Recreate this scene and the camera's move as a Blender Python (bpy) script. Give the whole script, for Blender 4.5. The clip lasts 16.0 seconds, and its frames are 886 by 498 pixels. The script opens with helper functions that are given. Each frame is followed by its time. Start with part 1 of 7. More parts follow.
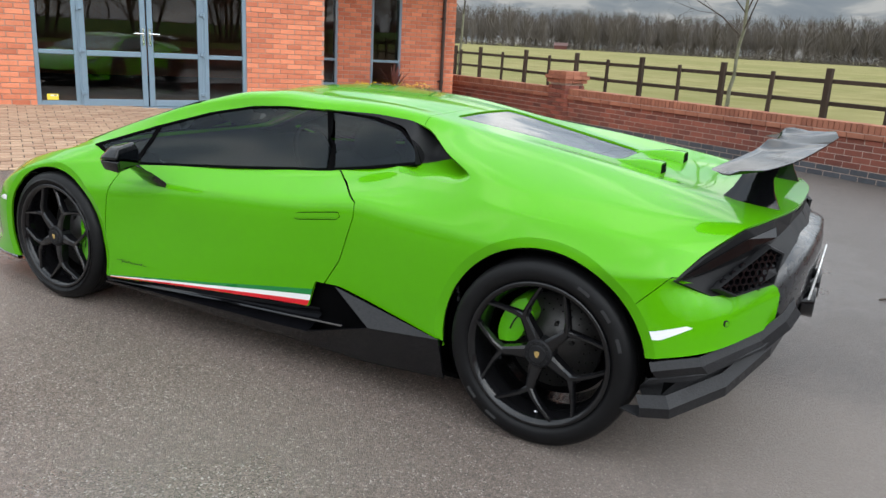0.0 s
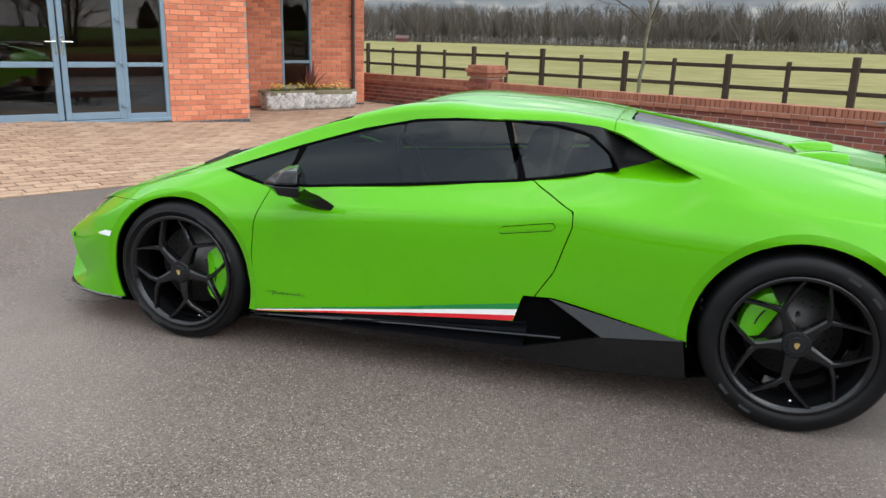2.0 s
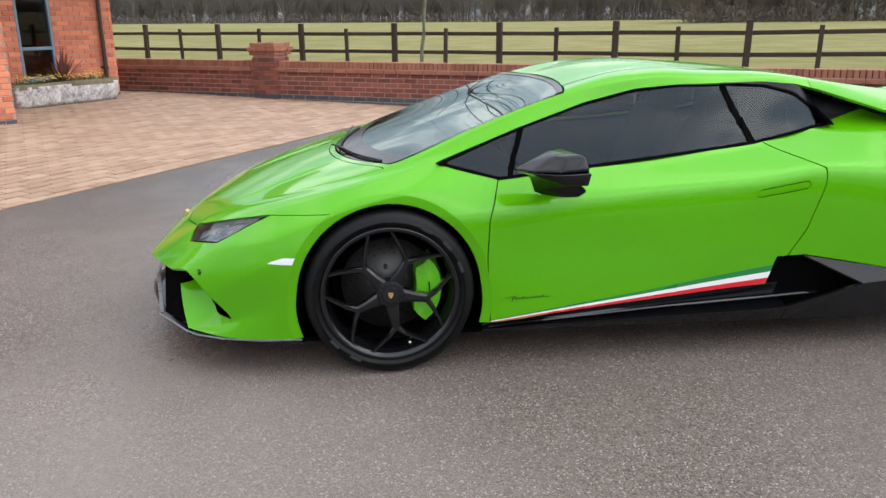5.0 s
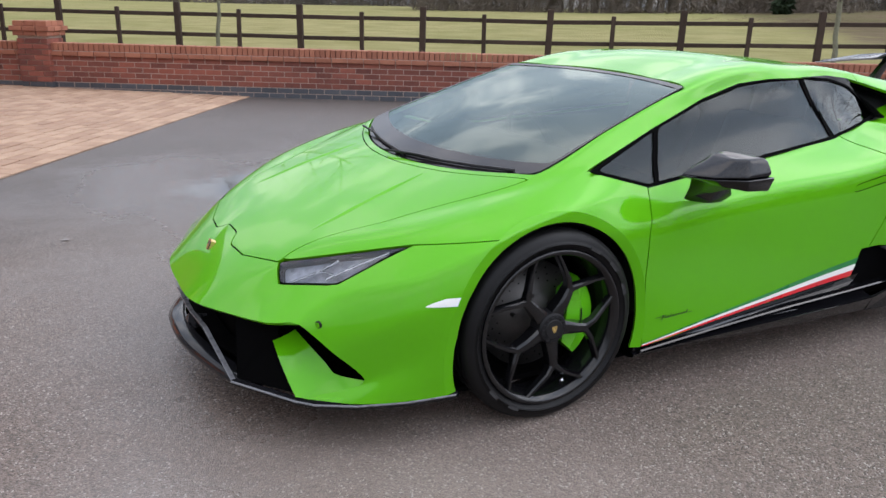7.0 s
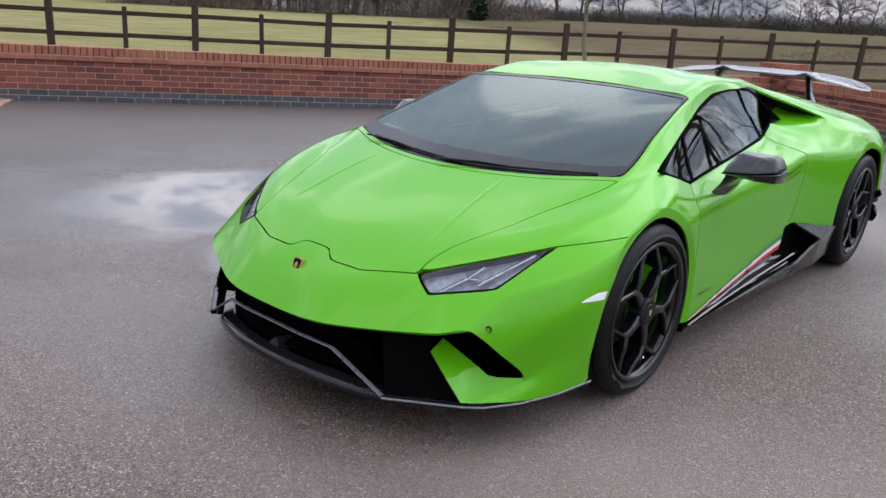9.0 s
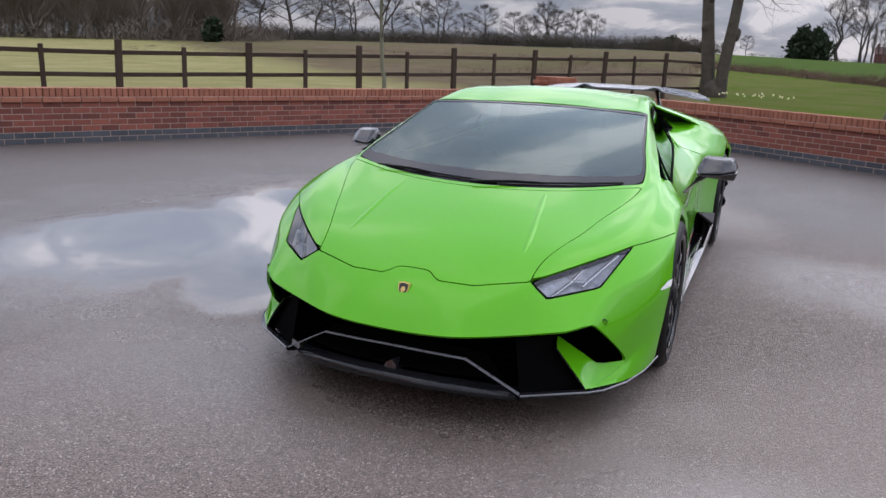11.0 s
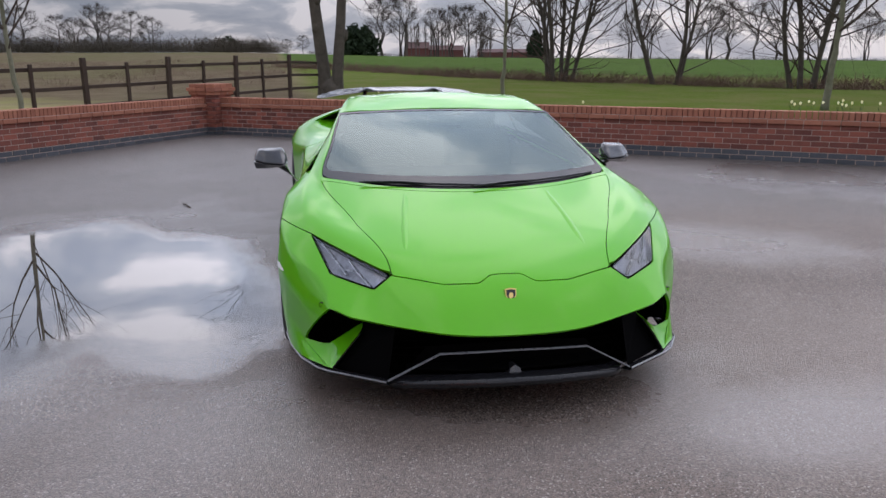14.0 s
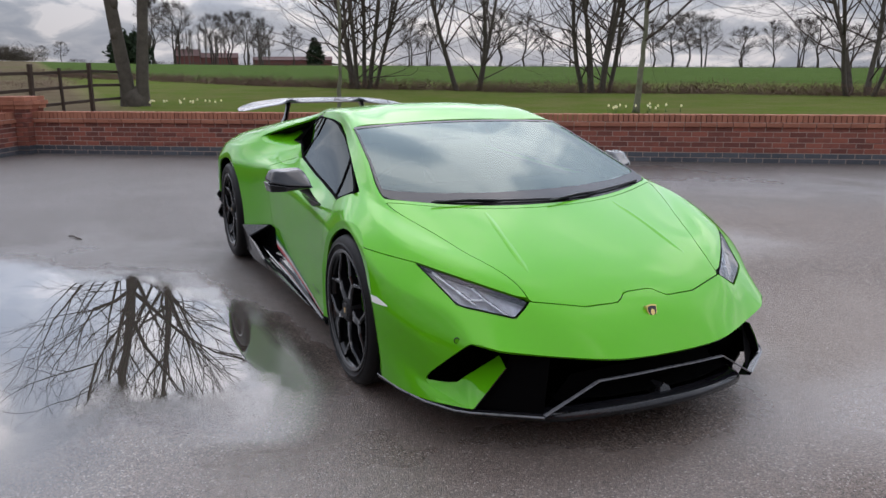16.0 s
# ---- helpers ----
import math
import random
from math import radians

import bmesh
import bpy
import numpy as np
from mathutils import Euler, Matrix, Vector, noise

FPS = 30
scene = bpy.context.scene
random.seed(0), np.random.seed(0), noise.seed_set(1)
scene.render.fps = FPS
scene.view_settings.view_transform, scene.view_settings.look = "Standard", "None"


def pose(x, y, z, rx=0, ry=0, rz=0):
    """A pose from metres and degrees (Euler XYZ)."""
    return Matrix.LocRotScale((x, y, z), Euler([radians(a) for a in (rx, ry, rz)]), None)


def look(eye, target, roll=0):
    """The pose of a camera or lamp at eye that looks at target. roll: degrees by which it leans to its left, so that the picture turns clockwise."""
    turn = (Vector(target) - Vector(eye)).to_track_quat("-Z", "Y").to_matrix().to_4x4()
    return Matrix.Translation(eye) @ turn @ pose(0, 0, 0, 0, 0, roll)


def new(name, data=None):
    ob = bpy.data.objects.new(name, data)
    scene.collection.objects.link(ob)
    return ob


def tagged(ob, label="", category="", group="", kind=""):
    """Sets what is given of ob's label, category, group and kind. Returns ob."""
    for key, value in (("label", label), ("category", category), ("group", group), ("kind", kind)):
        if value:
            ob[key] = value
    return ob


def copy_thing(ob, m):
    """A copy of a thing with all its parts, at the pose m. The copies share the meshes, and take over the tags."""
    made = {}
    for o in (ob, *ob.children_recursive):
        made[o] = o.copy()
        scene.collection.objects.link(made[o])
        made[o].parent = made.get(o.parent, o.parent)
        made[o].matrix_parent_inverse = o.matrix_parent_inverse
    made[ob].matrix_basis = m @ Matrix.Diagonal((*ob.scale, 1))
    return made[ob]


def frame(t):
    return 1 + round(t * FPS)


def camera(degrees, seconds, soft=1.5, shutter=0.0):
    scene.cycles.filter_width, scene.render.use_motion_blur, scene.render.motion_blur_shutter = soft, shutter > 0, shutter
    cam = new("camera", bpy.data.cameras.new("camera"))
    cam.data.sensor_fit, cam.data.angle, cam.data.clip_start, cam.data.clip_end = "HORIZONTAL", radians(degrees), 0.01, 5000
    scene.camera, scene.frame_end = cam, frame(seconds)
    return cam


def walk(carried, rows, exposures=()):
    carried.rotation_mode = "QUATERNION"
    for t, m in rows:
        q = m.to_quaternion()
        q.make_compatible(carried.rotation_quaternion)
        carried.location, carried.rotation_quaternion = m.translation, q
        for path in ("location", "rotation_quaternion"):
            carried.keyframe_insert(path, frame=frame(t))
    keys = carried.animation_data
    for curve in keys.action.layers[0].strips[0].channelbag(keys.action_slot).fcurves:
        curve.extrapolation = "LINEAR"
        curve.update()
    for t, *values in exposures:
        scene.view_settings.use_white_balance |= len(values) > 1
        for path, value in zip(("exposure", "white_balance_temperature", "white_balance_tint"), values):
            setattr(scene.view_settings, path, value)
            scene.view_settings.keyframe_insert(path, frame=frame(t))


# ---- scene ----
# The camera is carried round the car at head height, from its left rear to its right front.
cam = camera(59.49, 16.0)
PATH = [
    (0, -2.189, 3.292, 1.385, 74.91, -3.02, -151.12),
    (0.5, -1.859, 3.424, 1.376, 74.52, -2.88, -154.79),
    (1, -1.529, 3.505, 1.407, 74.43, -2.53, -157.78),
    (1.5, -1.190, 3.691, 1.399, 74.63, -1.97, -160.28),
    (2, -0.837, 3.802, 1.387, 74.91, -1.37, -162.77),
    (2.5, -0.462, 3.821, 1.392, 75.10, -0.92, -165.71),
    (3, -0.072, 3.890, 1.375, 75.14, -0.64, -169.33),
    (3.5, 0.311, 3.891, 1.372, 74.91, -0.63, -173.77),
    (4.3, 0.933, 3.845, 1.351, 74.34, -0.13, -180.73),
    (5.2, 1.602, 3.593, 1.325, 73.26, 0.41, -189.38),
    (6, 2.117, 3.251, 1.314, 72.71, -0.01, -197.23),
    (6.5, 2.448, 3.041, 1.310, 72.60, -0.51, -201.85),
    (7, 2.695, 2.777, 1.313, 72.57, -1.39, -206.94),
    (7.5, 2.986, 2.598, 1.307, 72.63, -2.33, -212.38),
    (8, 3.268, 2.412, 1.317, 72.83, -2.93, -217.89),
    (8.8, 3.714, 2.125, 1.311, 73.27, -3.53, -226.15),
    (9.7, 4.162, 1.776, 1.299, 74.16, -3.18, -234.76),
    (10.5, 4.483, 1.395, 1.300, 75.13, -2.57, -242.46),
    (11, 4.711, 1.160, 1.316, 75.71, -2.35, -247.39),
    (11.5, 4.826, 0.860, 1.314, 76.36, -1.91, -252.38),
    (12, 4.962, 0.558, 1.310, 77.00, -1.52, -257.65),
    (12.5, 5.077, 0.256, 1.328, 77.26, -1.07, -263.05),
    (13, 5.035, -0.056, 1.323, 77.09, -0.91, -268.56),
    (13.5, 5.033, -0.350, 1.307, 76.79, -0.57, -273.90),
    (14, 4.982, -0.693, 1.323, 76.45, -0.04, -278.83),
    (14.5, 4.812, -1.024, 1.333, 76.37, 0.24, -283.29),
    (15, 4.715, -1.319, 1.330, 76.44, 0.56, -287.23),
    (15.5, 4.585, -1.608, 1.343, 76.74, 0.50, -291.02),
    (16, 4.378, -1.855, 1.334, 76.95, 0.23, -294.94),
]
EXPOSURES = [(0, .18, 6350, 10), (3.5, .18, 6350, 11), (7, .03, 6200, 17), (11, -.24, 6070, 21), (13.5, -.39, 6070, 21), (16, -.33, 6150, 18)]
walk(cam, [(t, pose(x, y, z, rx, ry, rz)) for t, x, y, z, rx, ry, rz in PATH], EXPOSURES)

# ---- daylight: a broken overcast sky, a veiled sun ahead of the car's tail ----
SUN_AZ, SUN_EL = radians(152), radians(32)
sun_dir = Vector((math.cos(SUN_AZ) * math.cos(SUN_EL), math.sin(SUN_AZ) * math.cos(SUN_EL), math.sin(SUN_EL)))
sun = new("sun", bpy.data.lights.new("sun", "SUN"))
sun.data.energy, sun.data.angle, sun.data.color = 0.30, radians(170), (1.0, 0.95, 0.88)
sun.matrix_world = look(sun_dir * 50, (0, 0, 0))


def build_world():
    w = bpy.data.worlds.new("overcast_sky")
    scene.world = w
    w.use_nodes = True
    nt = w.node_tree
    nt.nodes.clear()
    N = lambda kind: nt.nodes.new(kind)
    link = nt.links.new
    tex = N("ShaderNodeTexCoord")
    sky = N("ShaderNodeTexSky")
    sky.sky_type, sky.sun_disc = "NISHITA", False
    sky.sun_elevation, sky.sun_rotation = SUN_EL, math.pi / 2 - SUN_AZ
    sky.dust_density = 2.0
    # clouds lie in a flat layer: the direction is spread out by its height
    sep = N("ShaderNodeSeparateXYZ")
    link(tex.outputs["Generated"], sep.inputs[0])
    up = N("ShaderNodeMath"); up.operation = "MAXIMUM"; up.inputs[1].default_value = 0.0
    link(sep.outputs[2], up.inputs[0])
    add = N("ShaderNodeMath"); add.operation = "ADD"; add.inputs[1].default_value = 0.28
    link(up.outputs[0], add.inputs[0])
    dx = N("ShaderNodeMath"); dx.operation = "DIVIDE"; link(sep.outputs[0], dx.inputs[0]); link(add.outputs[0], dx.inputs[1])
    dy = N("ShaderNodeMath"); dy.operation = "DIVIDE"; link(sep.outputs[1], dy.inputs[0]); link(add.outputs[0], dy.inputs[1])
    com = N("ShaderNodeCombineXYZ"); link(dx.outputs[0], com.inputs[0]); link(dy.outputs[0], com.inputs[1])
    big = N("ShaderNodeTexNoise"); big.inputs["Scale"].default_value = 3.2; big.inputs["Detail"].default_value = 7; big.inputs["Roughness"].default_value = 0.55; big.inputs["Distortion"].default_value = 0.4
    link(com.outputs[0], big.inputs["Vector"])
    ramp = N("ShaderNodeValToRGB")
    e = ramp.color_ramp.elements
    e[0].position, e[0].color = 0.39, (0.55, 0.635, 0.73, 1)
    e[1].position, e[1].color = 0.58, (1.26, 1.26, 1.23, 1)
    m = ramp.color_ramp.elements.new(0.5); m.color = (0.72, 0.79, 0.85, 1)
    link(big.outputs[0], ramp.inputs[0])
    # brighter towards the hidden sun
    dot = N("ShaderNodeVectorMath"); dot.operation = "DOT_PRODUCT"; dot.inputs[1].default_value = sun_dir
    link(tex.outputs["Generated"], dot.inputs[0])
    glow = N("ShaderNodeMapRange"); glow.inputs[1].default_value = -0.3; glow.inputs[2].default_value = 1.0; glow.inputs[3].default_value = 0.78; glow.inputs[4].default_value = 1.22
    link(dot.outputs["Value"], glow.inputs[0])
    zen = N("ShaderNodeMapRange"); zen.inputs[1].default_value = 0.07; zen.inputs[2].default_value = 0.24; zen.inputs[3].default_value = 0.54; zen.inputs[4].default_value = 2.2
    link(sep.outputs[2], zen.inputs[0])
    # an overcast sky is brightest overhead
    top = N("ShaderNodeMapRange"); top.inputs[1].default_value = 0.25; top.inputs[2].default_value = 0.95; top.inputs[3].default_value = 0.98; top.inputs[4].default_value = 1.15
    link(sep.outputs[2], top.inputs[0])
    over = N("ShaderNodeMath"); over.operation = "MULTIPLY"; link(zen.outputs[0], over.inputs[0]); link(top.outputs[0], over.inputs[1])
    zen = over
    core = N("ShaderNodeMapRange"); core.interpolation_type = "SMOOTHERSTEP"; core.inputs[1].default_value = 0.62; core.inputs[2].default_value = 1.0; core.inputs[3].default_value = 0.0; core.inputs[4].default_value = 0.66
    link(dot.outputs["Value"], core.inputs[0])
    veil = N("ShaderNodeMath"); veil.operation = "ADD"; link(glow.outputs[0], veil.inputs[0]); link(core.outputs[0], veil.inputs[1])
    glow = veil
    both = N("ShaderNodeMath"); both.operation = "MULTIPLY"; link(glow.outputs[0], both.inputs[0]); link(zen.outputs[0], both.inputs[1])
    glow = both
    lit = N("ShaderNodeVectorMath"); lit.operation = "SCALE"; link(ramp.outputs[0], lit.inputs[0]); link(glow.outputs[0], lit.inputs["Scale"])
    bg1 = N("ShaderNodeBackground"); bg1.inputs[1].default_value = 0.12; link(sky.outputs[0], bg1.inputs[0])
    bg2 = N("ShaderNodeBackground"); bg2.inputs[1].default_value = 0.84; link(lit.outputs[0], bg2.inputs[0])
    mix = N("ShaderNodeMixShader"); mix.inputs[0].default_value = 0.92
    link(bg1.outputs[0], mix.inputs[1]); link(bg2.outputs[0], mix.inputs[2])
    out = N("ShaderNodeOutputWorld"); link(mix.outputs[0], out.inputs[0])


build_world()


# ---- materials ----
def mat(name, base, rough=0.6, metal=0.0, vary=0.12, size=8.0, fine=60.0, bump=0.0, coat=0.0, per_object=0.0, spec=0.5, second=None, per_island=0.0, rough_vary=0.05, bump_fine=True, coat_ior=1.5):
    """A surface with colour variation at two scales (size and fine: waves a metre), bump in metres, and a clear coat."""
    m = bpy.data.materials.new(name)
    m.use_nodes = True
    nt = m.node_tree
    b = nt.nodes["Principled BSDF"]
    N, link = nt.nodes.new, nt.links.new
    b.inputs["Roughness"].default_value, b.inputs["Metallic"].default_value = rough, metal
    b.inputs["Coat Weight"].default_value, b.inputs["Coat Roughness"].default_value, b.inputs["Coat IOR"].default_value = coat, 0.03, coat_ior
    b.inputs["Specular IOR Level"].default_value = spec
    tc = N("ShaderNodeNewGeometry")
    n1 = N("ShaderNodeTexNoise"); n1.inputs["Scale"].default_value = size; n1.inputs["Detail"].default_value = 4
    n2 = N("ShaderNodeTexNoise"); n2.inputs["Scale"].default_value = fine; n2.inputs["Detail"].default_value = 3
    for n in (n1, n2):
        link(tc.outputs["Position"], n.inputs["Vector"])
    a = N("ShaderNodeMath"); a.operation = "ADD"; link(n1.outputs[0], a.inputs[0]); link(n2.outputs[0], a.inputs[1])
    last = a
    if per_object or per_island:
        info = N("ShaderNodeObjectInfo")
        r = N("ShaderNodeMath"); r.operation = "MULTIPLY"; r.inputs[1].default_value = per_object or per_island
        link(info.outputs["Random"] if per_object else tc.outputs["Random Per Island"], r.inputs[0])
        s = N("ShaderNodeMath"); s.operation = "ADD"; link(a.outputs[0], s.inputs[0]); link(r.outputs[0], s.inputs[1])
        last = s
    mr = N("ShaderNodeMapRange"); mr.inputs[1].default_value = 0.6; mr.inputs[2].default_value = 1.4 + (per_object or per_island)
    link(last.outputs[0], mr.inputs[0])
    cm = N("ShaderNodeMix"); cm.data_type = "RGBA"
    lo, hi = [max(0, c * (1 - vary)) for c in base], [min(1, c * (1 + vary)) for c in base]
    if second:
        lo, hi = base, second
    cm.inputs[6].default_value, cm.inputs[7].default_value = (*lo, 1), (*hi, 1)
    link(mr.outputs[0], cm.inputs[0])
    link(cm.outputs[2], b.inputs["Base Color"])
    if rough_vary:
        rr = N("ShaderNodeMapRange"); rr.inputs[1].default_value = 0.3; rr.inputs[2].default_value = 0.7
        rr.inputs[3].default_value, rr.inputs[4].default_value = max(0.01, rough - rough_vary), min(1, rough + rough_vary)
        link(n1.outputs[0], rr.inputs[0]); link(rr.outputs[0], b.inputs["Roughness"])
    if bump:
        bp = N("ShaderNodeBump"); bp.inputs["Distance"].default_value = bump; bp.inputs["Strength"].default_value = 1.0
        link((n2 if bump_fine else n1).outputs[0], bp.inputs["Height"]); link(bp.outputs[0], b.inputs["Normal"])
    return m


def glass(name, tint, rough=0.0, dark=0.6, sheen=(1, 1, 1)):
    """A dark tinted pane: sharp reflection over a partly clear body."""
    m = bpy.data.materials.new(name)
    m.use_nodes = True
    nt = m.node_tree
    nt.nodes.clear()
    N, link = nt.nodes.new, nt.links.new
    tr = N("ShaderNodeBsdfTransparent"); tr.inputs[0].default_value = (*tint, 1)
    gl = N("ShaderNodeBsdfGlossy"); gl.inputs["Roughness"].default_value = 0.01 + rough; gl.inputs[0].default_value = (*sheen, 1)
    fr = N("ShaderNodeFresnel"); fr.inputs[0].default_value = 1.52 + dark
    mx = N("ShaderNodeMixShader"); link(fr.outputs[0], mx.inputs[0]); link(tr.outputs[0], mx.inputs[1]); link(gl.outputs[0], mx.inputs[2])
    out = N("ShaderNodeOutputMaterial"); link(mx.outputs[0], out.inputs[0])
    return m


PAINT = mat("green_paint", (0.090, 0.375, 0.0008), 0.42, 0.18, 0.04, 3, 900, 0.0, coat=0.82, rough_vary=0.03, spec=0.03, coat_ior=1.42)
BLACK_GLOSS = mat("gloss_black", (0.004, 0.004, 0.005), 0.10, 0, 0.2, 5, 200, coat=0.30, spec=0.30)
BLACK_MATT = mat("black_plastic", (0.011, 0.011, 0.012), 0.5, 0, 0.2, 10, 300, 0.0003, spec=.22)
# near-zero black: window trim, and recesses and underside with shade in the colour
BLACK_SHADED = mat("shaded_black", (0.0018, 0.0018, 0.002), 0.85, 0, 0.2, 10, 100, spec=0.03)
CARBON = mat("forged_carbon", (0.012, 0.0125, 0.014), 0.3, 0.0, 0.6, 40, 160, 0.0, coat=0.45, second=(0.026, 0.0265, 0.030), rough_vary=0.1)
SATIN = mat("satin_black_alloy", (0.006, 0.006, 0.0068), 0.15, 0.0, 0.2, 8, 200, coat=0.12, spec=0.38)
RUBBER = mat("tyre_rubber", (0.0050, 0.0050, 0.0055), 0.48, 0, 0.3, 14, 220, 0.0004, spec=0.20)
STEEL = mat("brake_iron", (0.085, 0.082, 0.080), 0.45, 0.8, 0.2, 30, 200)
CALIPER = mat("green_caliper", (0.13, 0.56, 0.006), 0.30, 0, 0.05, 8, 200, coat=0.4)
RED = mat("red_vinyl", (0.62, 0.008, 0.018), 0.3, 0, 0.05, 6, 300, coat=0.5)
WHITE = mat("white_vinyl", (0.80, 0.80, 0.78), 0.3, 0, 0.04, 6, 300, coat=0.5)
DKGREEN = mat("dark_green_vinyl", (0.004, 0.19, 0.04), 0.3, 0, 0.05, 6, 300, coat=0.5)
MIRROR = mat("mirror_glass", (0.06, 0.063, 0.068), 0.03, 1.0, 0.03, 4, 60, rough_vary=0.01)
SILVER = mat("silver_reflector", (0.62, 0.62, 0.64), 0.25, 0.7, 0.1, 30, 200)
GOLD = mat("gold_badge", (0.70, 0.50, 0.18), 0.3, 0.8, 0.1, 30, 200)
LEATHER = mat("dark_alcantara", (0.012, 0.012, 0.013), 0.8, 0, 0.2, 12, 400, 0.0003)
TAILRED = mat("dark_red_lens", (0.006, 0.0045, 0.0045), 0.12, 0, 0.2, 20, 100, coat=0.15, spec=.3)
ROUGH_CARBON = mat("rough_forged_carbon", (0.010, 0.010, 0.011), 0.45, 0.0, 0.5, 60, 160, 0.0008, second=(0.024, 0.024, 0.026), rough_vary=0.15, spec=0.25)
WING = mat("gloss_carbon", (0.006, 0.006, 0.007), 0.14, 0.0, 0.5, 40, 200, coat=0.15, second=(0.013, 0.013, 0.015), spec=.26, rough_vary=.04)
# light grey for the highlight painted along the dark carbon edges
EDGE_HIGHLIGHT = mat("highlit_carbon_edge", (.085, .085, .092), 0.30, 0.0, 0.4, 40, 200, coat=0.3, second=(.16, .16, .17))
LAMP = mat("lamp_housing", (0.34, 0.34, 0.38), 0.3, 0.15, 0.35, 20, 60, second=(0.75, 0.75, 0.82))
GLASS_DARK = glass("tinted_glass", (0.22, 0.25, 0.265), 0.0, -0.10, (.70, .77, .80))
GLASS_SCREEN = glass("windscreen_glass", (0.30, 0.36, 0.35), 0.0, 0.0, (0.86, 1.0, 0.97))
GLASS_COVER = glass("smoked_cover", (0.34, 0.37, 0.38), 0.0, 0.36)
GLASS_CLEAR = glass("lamp_glass", (0.80, 0.82, 0.84), 0.0, 0.0)
GLASS_WINDOW = glass("window_glass", (0.5, 0.54, 0.55), 0.0, 0.25)


# ---- mesh helpers ----
def mesh_ob(name, verts, faces, material, smooth=False):
    me = bpy.data.meshes.new(name)
    me.from_pydata([tuple(v) for v in verts], [], [tuple(f) for f in faces])
    me.materials.append(material)
    if smooth:
        me.polygons.foreach_set("use_smooth", [True] * len(me.polygons))
    me.update()
    return new(name, me)


def raw_part(name, verts, faces, material, parent, label="", smooth=False):
    ob = mesh_ob(name, verts, faces, material, smooth)
    ob.parent = parent
    return tagged(ob, label)


def part(name, bm, material, parent, label="", smooth=False):
    me = bpy.data.meshes.new(name)
    bm.to_mesh(me)
    bm.free()
    me.materials.append(material)
    if smooth:
        me.polygons.foreach_set("use_smooth", [True] * len(me.polygons))
    ob = new(name, me)
    ob.parent = parent
    return tagged(ob, label)


def thing(name, label, category, m=None, group="", kind=""):
    ob = new(name)
    ob.empty_display_size = 0.1
    if m:
        ob.matrix_world = m
    return tagged(ob, label, category, group, kind)


def box(bm, sx, sy, sz, m=None, bevel=0.0, seg=1):
    """A box of the given size round the origin of m, its edges bevelled."""
    r = bmesh.ops.create_cube(bm, size=1.0, matrix=(m or Matrix()) @ Matrix.Diagonal((sx, sy, sz, 1)))
    if bevel:
        edges = list({e for v in r["verts"] for e in v.link_edges})
        bmesh.ops.bevel(bm, geom=edges, offset=bevel, segments=seg, affect="EDGES", profile=0.5)
    return bm


def boxed(sx, sy, sz, m=None, bevel=0.0, seg=1):
    return box(bmesh.new(), sx, sy, sz, m, bevel, seg)


def rod(bm, a, b, r0, r1=None, n=8, caps=True):
    a, b = Vector(a), Vector(b)
    d = b - a
    m = Matrix.Translation((a + b) / 2) @ d.to_track_quat("Z", "Y").to_matrix().to_4x4()
    bmesh.ops.create_cone(bm, cap_ends=caps, segments=n, radius1=r0, radius2=r0 if r1 is None else r1, depth=d.length, matrix=m)
    return bm


def spin(bm, profile, n=48, axis="Y"):
    """A ring or disc: the profile of (radius, along) pairs turned round the axis."""
    rings = []
    for i in range(n):
        a = 2 * math.pi * i / n
        c, s = math.cos(a), math.sin(a)
        rings.append([bm.verts.new((r * c, w, r * s) if axis == "Y" else (r * c, r * s, w)) for r, w in profile])
    for i in range(n):
        p, q = rings[i], rings[(i + 1) % n]
        for k in range(len(profile) - 1):
            try:
                bm.faces.new((p[k], p[k + 1], q[k + 1], q[k]))
            except ValueError:
                pass
    return bm


def loft(curves, closed=False):
    """Vertices and quads between rows of equally many points."""
    n = len(curves[0])
    verts = [p for c in curves for p in c]
    faces = []
    for i in range(len(curves) - 1):
        for k in range(n if closed else n - 1):
            k2 = (k + 1) % n
            faces.append((i * n + k, i * n + k2, (i + 1) * n + k2, (i + 1) * n + k))
    return verts, faces


def tube(bm, pts, r, n=8, flat=1.0):
    """A bent bar along the points; flat squeezes it in z."""
    pts = [Vector(p) for p in pts]
    rings = []
    for i, p in enumerate(pts):
        d = (pts[min(i + 1, len(pts) - 1)] - pts[max(i - 1, 0)]).normalized()
        side = d.cross(Vector((0, 0, 1)))
        side = side.normalized() if side.length > 1e-4 else Vector((1, 0, 0))
        up = side.cross(d)
        rr = r[i] if isinstance(r, (list, tuple)) else r
        rings.append([bm.verts.new(p + rr * (math.cos(a) * side + flat * math.sin(a) * up)) for a in [2 * math.pi * k / n for k in range(n)]])
    for a, b in zip(rings, rings[1:]):
        for k in range(n):
            bm.faces.new((a[k], a[(k + 1) % n], b[(k + 1) % n], b[k]))
    bm.faces.new(rings[0][::-1])
    bm.faces.new(rings[-1])
    return bm


